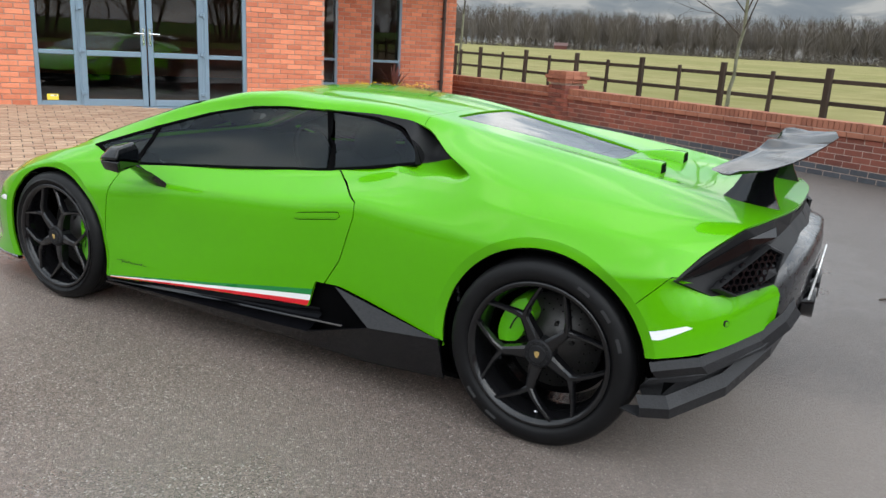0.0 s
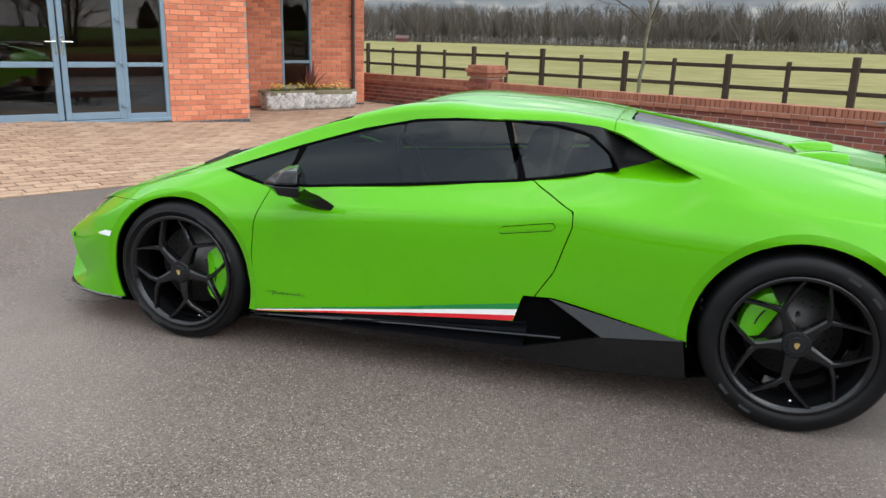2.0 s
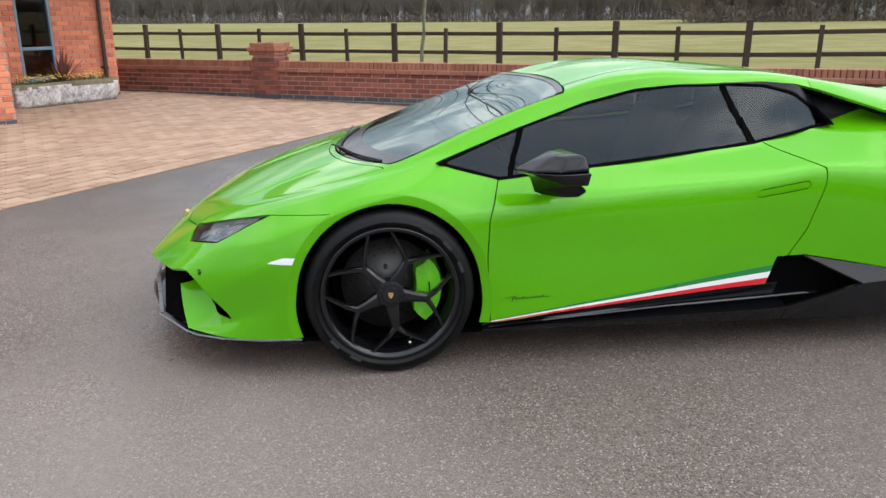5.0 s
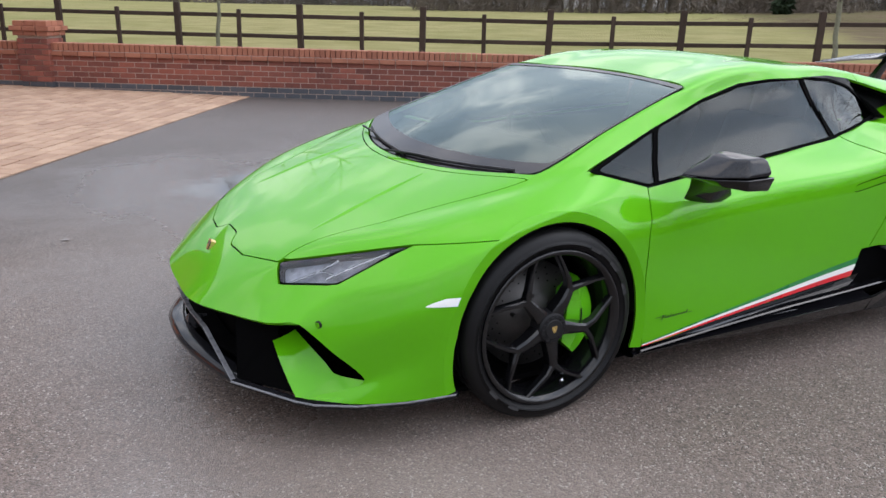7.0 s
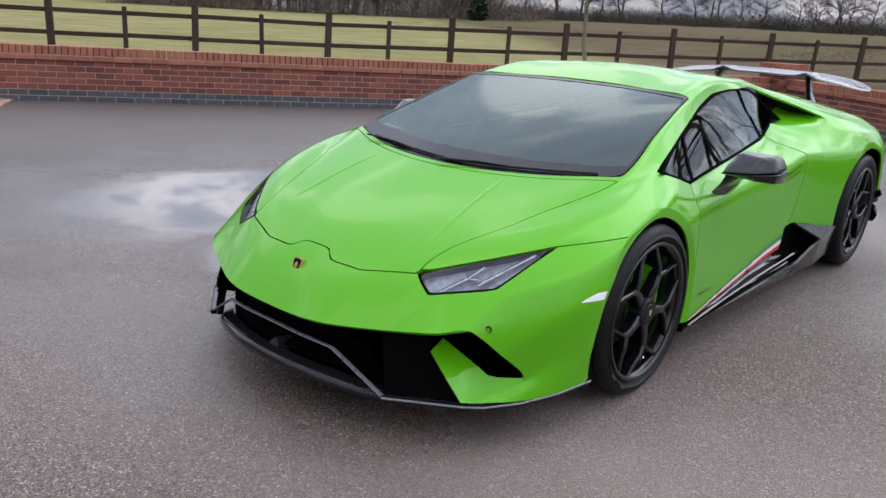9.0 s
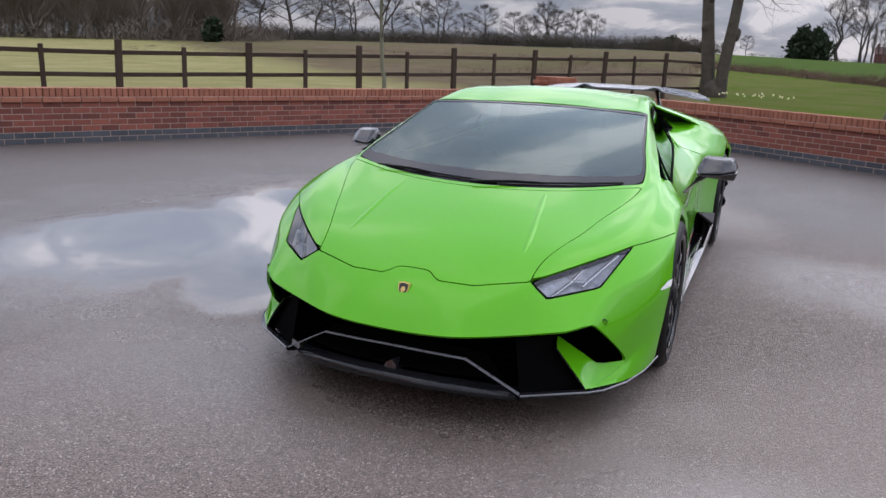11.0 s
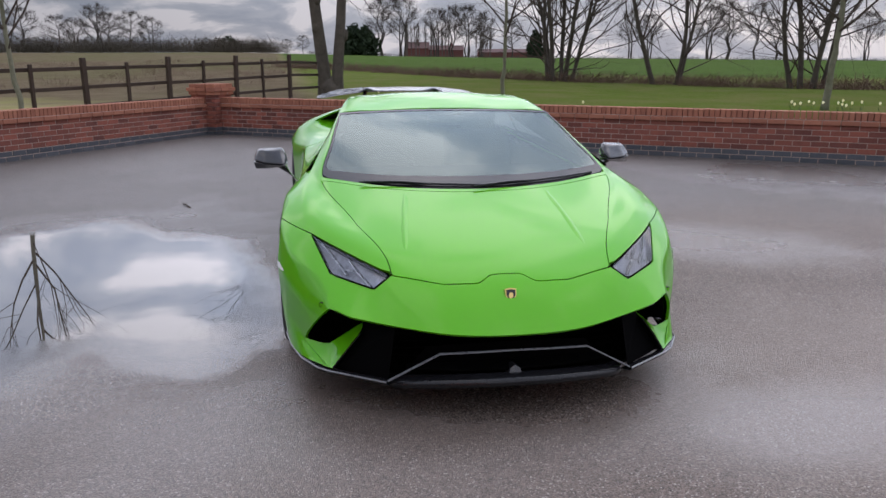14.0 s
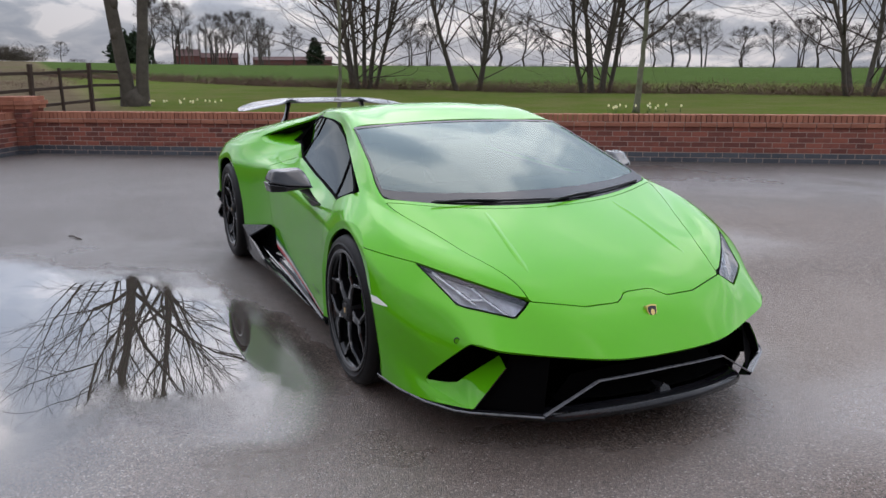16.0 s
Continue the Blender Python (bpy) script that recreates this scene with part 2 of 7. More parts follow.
def smooth_path(pts, steps=6):
    """Points along a smooth curve through pts."""
    p = [Vector(q) for q in pts]
    p = [2 * p[0] - p[1]] + p + [2 * p[-1] - p[-2]]
    out = []
    for i in range(1, len(p) - 2):
        for k in range(steps):
            t = k / steps
            out.append(0.5 * (2 * p[i] + (p[i + 1] - p[i - 1]) * t + (2 * p[i - 1] - 5 * p[i] + 4 * p[i + 1] - p[i + 2]) * t * t + (3 * p[i] - p[i - 1] - 3 * p[i + 1] + p[i + 2]) * t ** 3))
    return out + [p[-2]]


def inside(poly, a, b):
    """Signed distance of points (a, b) to a polygon, above 0 inside."""
    p = np.stack([a, b], 1)
    d = np.full(len(p), 1e9)
    odd = np.zeros(len(p), bool)
    for k in range(len(poly)):
        q, r = np.array(poly[k], float), np.array(poly[(k + 1) % len(poly)], float)
        e = r - q
        w = p - q
        t = np.clip((w @ e) / (e @ e + 1e-12), 0, 1)
        d = np.minimum(d, np.linalg.norm(w - t[:, None] * e, axis=1))
        hit = ((q[1] > p[:, 1]) != (r[1] > p[:, 1])) & (p[:, 0] < e[0] * (p[:, 1] - q[1]) / (e[1] if e[1] else 1e-12) + q[0])
        odd ^= hit
    return np.where(odd, d, -d)

# ---- plan: two garden walls that meet in a corner, a paved forecourt, a brick building ----
CORNER = Vector((-10.3, -2.7))
ALONG1, OUT1 = Vector((.874, -.486)), Vector((-.486, -.874))    # wall by the field
ALONG2, OUT2 = Vector((.555, .832)), Vector((-.832, .555))      # wall by the lawn
ALONG2, OUT2 = ALONG2.normalized(), OUT2.normalized()
BD = Vector((.5708, .8211))                                      # the building's front runs along this
BN = Vector((-.8211, .5708))                                     # and faces this way
B0 = Vector((5.593, -6.928))                                     # its near corner
EDGE0, EDGED, EDGEN = Vector((3.58, -2.89)), Vector((.536, .844)), Vector((.844, -.536))  # edge of the paving


def yard_height(x, y):
    """The asphalt is level; the block paving climbs gently to the building."""
    e = (Vector((x, y)) - EDGE0).dot(EDGEN)
    s = (Vector((x, y)) - B0).dot(BD)
    return max(0.0, min(1.3, e / 4.0)) * (.075 + .045 * max(0.0, min(3.0, s)))


def land(x, y):
    """Height of the open land outside the walls."""
    p = Vector((x, y)) - CORNER
    d1, d2 = p.dot(OUT1), p.dot(OUT2)
    o = max(d1, d2)
    r = math.hypot(x, y)
    if o < 3.2:
        return -.09 if r < 60 else 0.2
    # pasture and field climb gently to the line of trees that closes them
    az = math.degrees(math.atan2(y, x)) % 360
    crest = float(np.interp(az, (100, 133, 158, 171, 186, 202, 216, 231, 258), (.9, 1.45, 1.95, 2.15, 2.85, 2.65, 2.15, 1.30, .60)))
    base = .22 if d1 > d2 else .30 + .12 * min(1, o / 16)
    far = max(0.0, min(1.0, (r - 26) / 86))
    return -.09 + (base + .09) * min(1, (o - 3.2) / 1.6) + (crest - base) * far


def node_noise(nt, scale, detail=4, rough=.55, vec=None, dist=0.0):
    n = nt.nodes.new("ShaderNodeTexNoise")
    n.inputs["Scale"].default_value, n.inputs["Detail"].default_value, n.inputs["Roughness"].default_value, n.inputs["Distortion"].default_value = scale, detail, rough, dist
    if vec:
        nt.links.new(vec, n.inputs["Vector"])
    return n


def node_math(nt, op, a, b=None, clamp=False):
    n = nt.nodes.new("ShaderNodeMath")
    n.operation, n.use_clamp = op, clamp
    for k, q in enumerate((a, b)):
        if q is None:
            continue
        if isinstance(q, (int, float)):
            n.inputs[k].default_value = q
        else:
            nt.links.new(q, n.inputs[k])
    return n.outputs[0]


def node_range(nt, v, a, b, c=0.0, d=1.0, smooth=False):
    n = nt.nodes.new("ShaderNodeMapRange")
    n.interpolation_type = "SMOOTHSTEP" if smooth else "LINEAR"
    for k, q in zip((1, 2, 3, 4), (a, b, c, d)):
        n.inputs[k].default_value = q
    nt.links.new(v, n.inputs[0])
    return n.outputs[0]


def node_mix(nt, f, a, b):
    n = nt.nodes.new("ShaderNodeMix")
    n.data_type = "RGBA"
    for k, q in ((0, f), (6, a), (7, b)):
        if isinstance(q, tuple):
            n.inputs[k].default_value = (*q, 1)
        elif isinstance(q, (int, float)):
            n.inputs[k].default_value = q
        else:
            nt.links.new(q, n.inputs[k])
    return n.outputs[2]


def dot_xy(nt, pos, d, origin):
    """Signed distance of the place along d from origin."""
    s = nt.nodes.new("ShaderNodeVectorMath")
    s.operation = "DOT_PRODUCT"
    s.inputs[1].default_value = (d[0], d[1], 0)
    nt.links.new(pos, s.inputs[0])
    return node_math(nt, "SUBTRACT", s.outputs["Value"], d[0] * origin[0] + d[1] * origin[1])


def asphalt():
    """Damp tarmac of fine stones, with films of water and puddles that lie in its hollows."""
    m = bpy.data.materials.new("damp_asphalt")
    m.use_nodes = True
    nt = m.node_tree
    b = nt.nodes["Principled BSDF"]
    geo = nt.nodes.new("ShaderNodeNewGeometry")
    pos = geo.outputs["Position"]
    vor = nt.nodes.new("ShaderNodeTexVoronoi")
    vor.inputs["Scale"].default_value = 185
    nt.links.new(pos, vor.inputs["Vector"])
    grit = node_noise(nt, 380, 3, .6, pos)
    patch = node_noise(nt, .55, 5, .55, pos)
    worn = node_noise(nt, 3.0, 4, .6, pos)
    sep = nt.nodes.new("ShaderNodeSeparateColor")
    nt.links.new(vor.outputs["Color"], sep.inputs[0])
    stone = node_mix(nt, node_range(nt, sep.outputs[0], 0.0, 1.0), (.073, .057, .047), (.352, .275, .228))
    stone = node_mix(nt, node_range(nt, sep.outputs[1], .93, .97), stone, (.60, .54, .48))
    stone = node_mix(nt, node_range(nt, grit.outputs[0], .35, .65), node_mix(nt, .4, stone, (.03, .027, .025)), stone)
    dry = node_mix(nt, node_range(nt, worn.outputs[0], .3, .7, 0, .25), stone, (.165, .132, .113))
    # how wet it is: broad hollows, noise-edged
    dist = node_noise(nt, 1.3, 5, .6, pos)
    wob = node_math(nt, "MULTIPLY", node_math(nt, "SUBTRACT", dist.outputs[0], .5), 1.5)
    def hollow(cx, cy, a, bb, ang):
        c, s = math.cos(radians(ang)), math.sin(radians(ang))
        u = dot_xy(nt, pos, (c / a, s / a), (cx, cy))
        v = dot_xy(nt, pos, (-s / bb, c / bb), (cx, cy))
        r = node_math(nt, "SQRT", node_math(nt, "ADD", node_math(nt, "MULTIPLY", u, u), node_math(nt, "MULTIPLY", v, v)))
        return node_math(nt, "SUBTRACT", 1.0, r)
    pools = [hollow(*q) for q in ((.15, -1.62, 1.55, .62, 12), (.55, -2.55, 1.35, 1.0, -20), (-.75, -2.45, 1.15, .75, 20))]
    p = pools[0]
    for q in pools[1:]:
        p = node_math(nt, "MAXIMUM", p, q)
    pw = node_math(nt, "ADD", p, node_math(nt, "MULTIPLY", wob, .55))
    pool = node_range(nt, pw, -.26, .36, 0, 1, True)
    # those round the car's nose also darken the ground to deepen its shadow
    films = [hollow(*q) for q in ((.2, -2.6, 4.2, 2.6, -12), (-.4, 2.1, 1.5, .8, 60), (2.3, -.9, 1.0, 1.5, 0), (2.2, .1, .75, 1.2, 0), (2.5, 1.1, .55, 1.1, 0), (1.6, -2.9, 1.5, 1.6, 0), (1.5, -1.9, 1.6, 1.0, 0), (-3.5, 5.0, 3.5, 2.0, 40))]
    fm = films[0]
    for q in films[1:]:
        fm = node_math(nt, "MAXIMUM", fm, q)
    fw = node_math(nt, "ADD", node_math(nt, "MULTIPLY", fm, 1.0), node_math(nt, "MULTIPLY", wob, .7))
    film_and_shade = node_range(nt, fw, -.22, .80, 0, .82, True)
    rim = node_range(nt, pw, -.30, .02, 0, .95, True)
    shine = node_range(nt, node_math(nt, "ADD", hollow(1.75, -3.0, 1.1, 1.55, 15), node_math(nt, "MULTIPLY", wob, .6)), -.25, .45, 0, .95, True)
    rim = node_math(nt, "MAXIMUM", rim, shine)
    # away from the sunlit middle of the yard the tarmac is still damp all over
    open_ = node_math(nt, "ADD", hollow(2.6, 2.4, 4.6, 4.6, 0), node_math(nt, "MULTIPLY", wob, .25))
    damp = node_range(nt, open_, -.25, .30, 1, 0, True)
    dry = node_mix(nt, node_math(nt, "MULTIPLY", damp, .62), dry, (.070, .066, .064))
    # lighter colour painted where sky glare and wet sheen brighten the ground
    painted_glare = node_math(nt, "MAXIMUM", hollow(2.6, 2.0, 2.1, 1.5, 30), hollow(-2.3, .5, 1.3, 1.0, 0))
    painted_glare = node_range(nt, node_math(nt, "ADD", painted_glare, node_math(nt, "MULTIPLY", wob, .5)), -.1, .6, 0, .42, True)
    dry = node_mix(nt, painted_glare, dry, (.37, .31, .27))
    wet = node_math(nt, "MAXIMUM", node_math(nt, "MAXIMUM", film_and_shade, rim), node_math(nt, "MULTIPLY", damp, .32))
    col = node_mix(nt, node_math(nt, "MULTIPLY", wet, .72), dry, node_mix(nt, .6, dry, (.03, .026, .023)))
    col = node_mix(nt, pool, col, (.045, .038, .032))
    nt.links.new(col, b.inputs["Base Color"])
    rough = node_math(nt, "SUBTRACT", .56, node_math(nt, "MULTIPLY", wet, .38))
    rough = node_math(nt, "ADD", rough, node_range(nt, patch.outputs[0], .3, .7, -.06, .06))
    rough = node_math(nt, "MULTIPLY", rough, node_math(nt, "SUBTRACT", 1.0, node_math(nt, "MULTIPLY", pool, .985)))
    nt.links.new(rough, b.inputs["Roughness"])
    nt.links.new(node_range(nt, wet, 0, 1, .28, .75), b.inputs["Specular IOR Level"])
    bump = nt.nodes.new("ShaderNodeBump")
    bump.inputs["Distance"].default_value = .0058
    h = node_math(nt, "ADD", node_math(nt, "MULTIPLY", vor.outputs["Distance"], -60 * .02), node_math(nt, "MULTIPLY", grit.outputs[0], .5))
    nt.links.new(h, bump.inputs["Height"])
    nt.links.new(node_math(nt, "MULTIPLY", node_math(nt, "SUBTRACT", 1.0, node_math(nt, "MULTIPLY", wet, .86)), node_math(nt, "SUBTRACT", 1.0, node_math(nt, "MULTIPLY", pool, 1.0))), bump.inputs["Strength"])
    nt.links.new(bump.outputs[0], b.inputs["Normal"])
    return m


def land_material():
    """Mown lawn by the wall, rough grass, winter wheat beyond the ditch; pale grazed pasture by the fence."""
    m = bpy.data.materials.new("winter_grass")
    m.use_nodes = True
    nt = m.node_tree
    b = nt.nodes["Principled BSDF"]
    pos = nt.nodes.new("ShaderNodeNewGeometry").outputs["Position"]
    d2 = dot_xy(nt, pos, OUT2, CORNER)
    d1 = dot_xy(nt, pos, OUT1, CORNER)
    big, mid, fine = node_noise(nt, .05, 4, .6, pos), node_noise(nt, .6, 5, .6, pos), node_noise(nt, 14, 4, .7, pos)
    lawn = node_mix(nt, node_range(nt, fine.outputs[0], .3, .7), (.052, .082, .009), (.110, .146, .024))
    lawn = node_mix(nt, node_range(nt, mid.outputs[0], .38, .66, 0, .75), lawn, (.125, .118, .042))
    wheat = node_mix(nt, node_range(nt, mid.outputs[0], .3, .7), (.046, .080, .015), (.066, .103, .021))
    past = node_mix(nt, node_range(nt, mid.outputs[0], .35, .65), (.205, .188, .076), (.296, .262, .126))
    past = node_mix(nt, node_range(nt, big.outputs[0], .4, .65, 0, .6), past, (.172, .178, .064))
    past = node_mix(nt, node_range(nt, fine.outputs[0], .50, .68, 0, .45), past, (.20, .175, .085))
    rough = node_mix(nt, node_range(nt, mid.outputs[0], .3, .7), (.082, .057, .040), (.112, .083, .058))
    rough = node_mix(nt, node_range(nt, big.outputs[0], .46, .62, 0, .6), rough, (.078, .082, .030))
    side2 = node_mix(nt, node_range(nt, d2, 30, 31.5), lawn, wheat)
    d = dot_xy(nt, pos, (-.06, .998), (-19, -.9))
    out = node_mix(nt, node_range(nt, d, -.6, .6), past, side2)
    # rough brown grass in the far corner of the pasture
    far = node_math(nt, "ADD", dot_xy(nt, pos, (-.76, .65), (-20, -12)), node_range(nt, mid.outputs[0], .3, .7, -2, 2))
    rf = node_math(nt, "MULTIPLY", node_range(nt, far, -1, 3), node_math(nt, "SUBTRACT", 1.0, node_range(nt, d, -.6, .6)))
    out = node_mix(nt, node_math(nt, "MULTIPLY", rf, .85), out, rough)
    nt.links.new(out, b.inputs["Base Color"])
    b.inputs["Roughness"].default_value = 1.0
    b.inputs["Specular IOR Level"].default_value = .02
    bump = nt.nodes.new("ShaderNodeBump")
    bump.inputs["Distance"].default_value = .05
    nt.links.new(fine.outputs[0], bump.inputs["Height"])
    nt.links.new(bump.outputs[0], b.inputs["Normal"])
    return m


ASPHALT, LAND = asphalt(), land_material()
BRICK_RED = mat("red_brick", (.085, .034, .030), .85, 0, .3, 14, 120, .0012, per_object=1.3, second=(.32, .105, .070), spec=.25)
BRICK_RED_S = mat("red_brick_joined", (.085, .034, .030), .85, 0, .3, 14, 120, .0012, per_island=1.3, second=(.32, .105, .070), spec=.25)
BRICK_ORANGE = mat("orange_brick", (.40, .115, .062), .85, 0, .3, 12, 120, .0012, per_object=1.3, second=(.80, .30, .165), spec=.25)
BRICK_ORANGE_S = mat("orange_brick_joined", (.40, .115, .062), .85, 0, .3, 12, 120, .0012, per_island=1.3, second=(.80, .30, .165), spec=.25)
BRICK_BLUE = mat("blue_brick", (.040, .045, .054), .6, 0, .3, 14, 120, .0008, per_object=.8, second=(.095, .10, .112), spec=.35)
COPING = mat("coping_brick", (.22, .085, .055), .85, 0, .3, 9, 120, .0012, per_object=.8, second=(.40, .17, .105), spec=.25)
COPING_S = mat("coping_brick_joined", (.22, .085, .055), .85, 0, .3, 9, 120, .0012, per_island=.8, second=(.40, .17, .105), spec=.25)
MORTAR = mat("mortar", (.37, .285, .24), .95, 0, .2, 30, 200, .001, spec=.1)
PAVER = mat("clay_paver", (.245, .142, .092), .75, 0, .3, 5, 120, .001, per_object=.9, second=(.47, .325, .220), spec=.35)
PAVER_S = mat("clay_paver_joined", (.245, .142, .092), .75, 0, .3, 5, 120, .001, per_island=.9, second=(.47, .325, .220), spec=.35)
SAND = mat("jointing_sand", (.055, .042, .032), .95, 0, .25, 20, 200, .001)

# the land: one sheet from the walls to the horizon
radii = [0.01] + [3 * k for k in range(1, 15)] + [48, 56, 66, 80, 100, 130, 170, 230, 320, 450, 700, 1200, 2500]
NA = 144
v = [(r * math.cos(2 * math.pi * k / NA), r * math.sin(2 * math.pi * k / NA)) for r in radii for k in range(NA)]
v = [(x, y, land(x, y) + (.05 * noise.noise((x * .2, y * .2, 0)) if math.hypot(x, y) > 16 else 0)) for x, y in v]
f = [(i * NA + k, i * NA + (k + 1) % NA, (i + 1) * NA + (k + 1) % NA, (i + 1) * NA + k) for i in range(len(radii) - 1) for k in range(NA)]
ground = mesh_ob("ground", v, [q[::-1] for q in f], LAND, True)
tagged(ground, "winter lawn, green field and pale pasture grass", "ground", "", "structure")

# asphalt yard: bounded by the two walls and the paving
w1_end = CORNER + ALONG1 * 17.4
pe0 = EDGE0 - EDGED * 6.75
pe1 = EDGE0 + EDGED * 2.3
yard = [CORNER + OUT1 * .1 + OUT2 * .1, pe0 + OUT1 * .1, EDGE0, pe1, Vector((6.4, -.3)), Vector((9.5, 1.4)), Vector((22, 9)), Vector((18, 30)), CORNER + ALONG2 * 34 + OUT2 * .1]
yard_ob = mesh_ob("asphalt_yard", [(p.x, p.y, 0.0) for p in yard], [tuple(range(len(yard)))], ASPHALT)
tagged(yard_ob, "damp grey-brown asphalt yard with puddles", "yard", "", "structure")


# ---- brickwork ----
def brick_data(l, h, d, bev=.004):
    """A brick: length along x, depth along y (its face at y = 0, body behind), height along z, from its lower left corner."""
    x0, x1, z0, z1 = 0, l, 0, h
    v = [(x0, bev, z0), (x1, bev, z0), (x1, bev, z1), (x0, bev, z1), (x0 + bev, 0, z0 + bev), (x1 - bev, 0, z0 + bev), (x1 - bev, 0, z1 - bev), (x0 + bev, 0, z1 - bev), (x0, d, z0), (x1, d, z0), (x1, d, z1), (x0, d, z1)]
    f = [(4, 5, 6, 7), (0, 1, 5, 4), (1, 2, 6, 5), (2, 3, 7, 6), (3, 0, 4, 7), (8, 9, 1, 0), (9, 10, 2, 1), (10, 11, 3, 2), (11, 8, 0, 3)]
    return v, f


def lay(parent, frame_m, bricks, single, joined, name, near=None, limit=300):
    """Lays bricks (x, y, z, length, height, depth) in the plane of frame_m. Those nearest to the stretch `near` are parts of their own, the rest one part."""
    if near is not None:
        bricks = sorted(bricks, key=lambda q: abs(q[0] - near))
    cache = {}
    for x, y, z, l, h, d in bricks[:limit]:
        key = (round(l, 3), round(h, 3), round(d, 3))
        if key not in cache:
            vv, ff = brick_data(l, h, d)
            me = bpy.data.meshes.new(name)
            me.from_pydata(vv, [], ff)
            me.materials.append(single)
            cache[key] = me
        ob = new(name, cache[key])
        ob.parent = parent
        ob.matrix_basis = frame_m @ Matrix.Translation((x, y, z))
    V, F = [], []
    for x, y, z, l, h, d in bricks[limit:]:
        vv, ff = brick_data(l, h, d)
        n0 = len(V)
        V += [frame_m @ Vector((a + x, b + y, c + z)) for a, b, c in vv]
        F += [tuple(i + n0 for i in q) for q in ff]
    if V:
        ob = mesh_ob(name + "work", V, F, joined)
        ob.parent = parent
        tagged(ob, "", "", "", "stuff")


def courses(x0, x1, z0, z1, rnd, holes=(), stagger=True, L=.215, H=.065, J=.010, D=.05):
    """Stretcher bond between x0 and x1, z0 and z1, round the holes (x0, x1, z0, z1)."""
    out = []
    k, z = 0, z0
    while z + H * .5 < z1:
        h = min(H, z1 - z)
        x = x0 - (L + J) / 2 * (k % 2)
        while x < x1:
            spans = [(max(x, x0), min(x + L, x1))]
            for a, b, c, d in holes:
                if z + h > c + .01 and z < d - .01:
                    nxt = []
                    for p, q in spans:
                        if q <= a or p >= b:
                            nxt.append((p, q))
                        else:
                            if p < a: nxt.append((p, a))
                            if q > b: nxt.append((b, q))
                    spans = nxt
            for p, q in spans:
                if q - p > .03:
                    out.append((p, rnd.uniform(-.0018, .0018), z, round(q - p, 2) if abs(q - p - L) > .004 else L, h, D))
            x += L + J
        z += H + J
        k += 1
    return out


def frame_of(p, along, z=0.0):
    """A frame at p whose x runs along the wall and whose y points into it (away from the yard)."""
    inn = Vector((-along[1], along[0]))
    return Matrix(((along[0], inn[0], 0, p[0]), (along[1], inn[1], 0, p[1]), (0, 0, 1, z), (0, 0, 0, 1)))


def garden_wall(name, start, along, length, label, near, seed, rise=0.0):
    """Garden wall: two blue courses, five red ones, a projecting stretcher course and a brick-on-edge coping."""
    rnd = random.Random(seed)
    fm = frame_of(start, along)
    w = thing(name, label, "wall", None, "", "structure")
    bm = bmesh.new()
    box(bm, length, .218, .66, Matrix.Translation((length / 2, .115, .23)))
    box(bm, length, .25, .060, Matrix.Translation((length / 2, .120, .545)))
    bm.transform(fm)
    part("mortar_core", bm, MORTAR, w)
    blue = courses(0, length, -.005, .145, rnd)
    red = courses(0, length, .145, .505, rnd)
    lay(w, fm, blue, BRICK_BLUE, BRICK_BLUE, "blue_brick", near, 150)
    lay(w, fm, red, BRICK_RED, BRICK_RED_S, "brick", near, 300)
    band = [(x, -.028 + rnd.uniform(-.002, .002), .508, .215, .060, .30) for x in np.arange(0, length - .2, .225)]
    lay(w, fm, band, COPING, COPING_S, "band_brick", near, 100)
    top = [(x, -.006 + rnd.uniform(-.003, .003), .576 + rnd.uniform(-.002, .002), .063, .106, .225) for x in np.arange(0, length - .06, .073)]
    lay(w, fm, top, COPING, COPING_S, "coping_brick", near, 220)
    return w


def pier(name, p, along, size, height, label, seed):
    """A square brick pier with a stepped cap; p is the middle of its foot."""
    rnd = random.Random(seed)
    w = thing(name, label, "pier", None, "", "structure")
    c, s = along
    inn = Vector((-s, c))
    bm = bmesh.new()
    rot = Matrix(((c, inn[0], 0, p[0]), (s, inn[1], 0, p[1]), (0, 0, 1, 0), (0, 0, 0, 1)))
    box(bm, size - .03, size - .03, height - .02, rot @ Matrix.Translation((0, 0, height / 2)))
    part("mortar_core", bm, MORTAR, w)
    for k in range(4):
        fm = rot @ pose(0, 0, 0, 0, 0, 90 * k) @ Matrix.Translation((-size / 2, -size / 2, 0))
        lay(w, fm, courses(0.0, size - .004, 0, .145, rnd), BRICK_BLUE, BRICK_BLUE, "blue_brick")
        lay(w, fm, courses(0.0, size - .004, .145, height - .20, rnd), BRICK_RED, BRICK_RED_S, "brick")
    for k, (e, z0, hh) in enumerate(((.030, height - .20, .062), (.058, height - .134, .062), (.02, height - .068, .066))):
        for i in range(4):
            fm = rot @ pose(0, 0, 0, 0, 0, 90 * i) @ Matrix.Translation((-size / 2 - e, -size / 2 - e, z0))
            nb = 3
            lw = (size + 2 * e) / nb
            lay(w, fm, [(j * lw, 0, 0, lw - .008, hh, lw - .01) for j in range(nb - 1)], COPING, COPING_S, "cap_brick")
    part("cap_core", boxed(size + .02, size + .02, .16, rot @ Matrix.Translation((0, 0, height - .085))), COPING, w)
    return w


garden_wall("wall_field", CORNER + ALONG1 * 19.425, -ALONG1, 19.425, "low red brick garden wall with blue brick foot and brick coping", 11.5, 1)
garden_wall("wall_lawn", CORNER, ALONG2, 16.0, "low red brick garden wall with blue brick foot and brick coping", 8.5, 2)
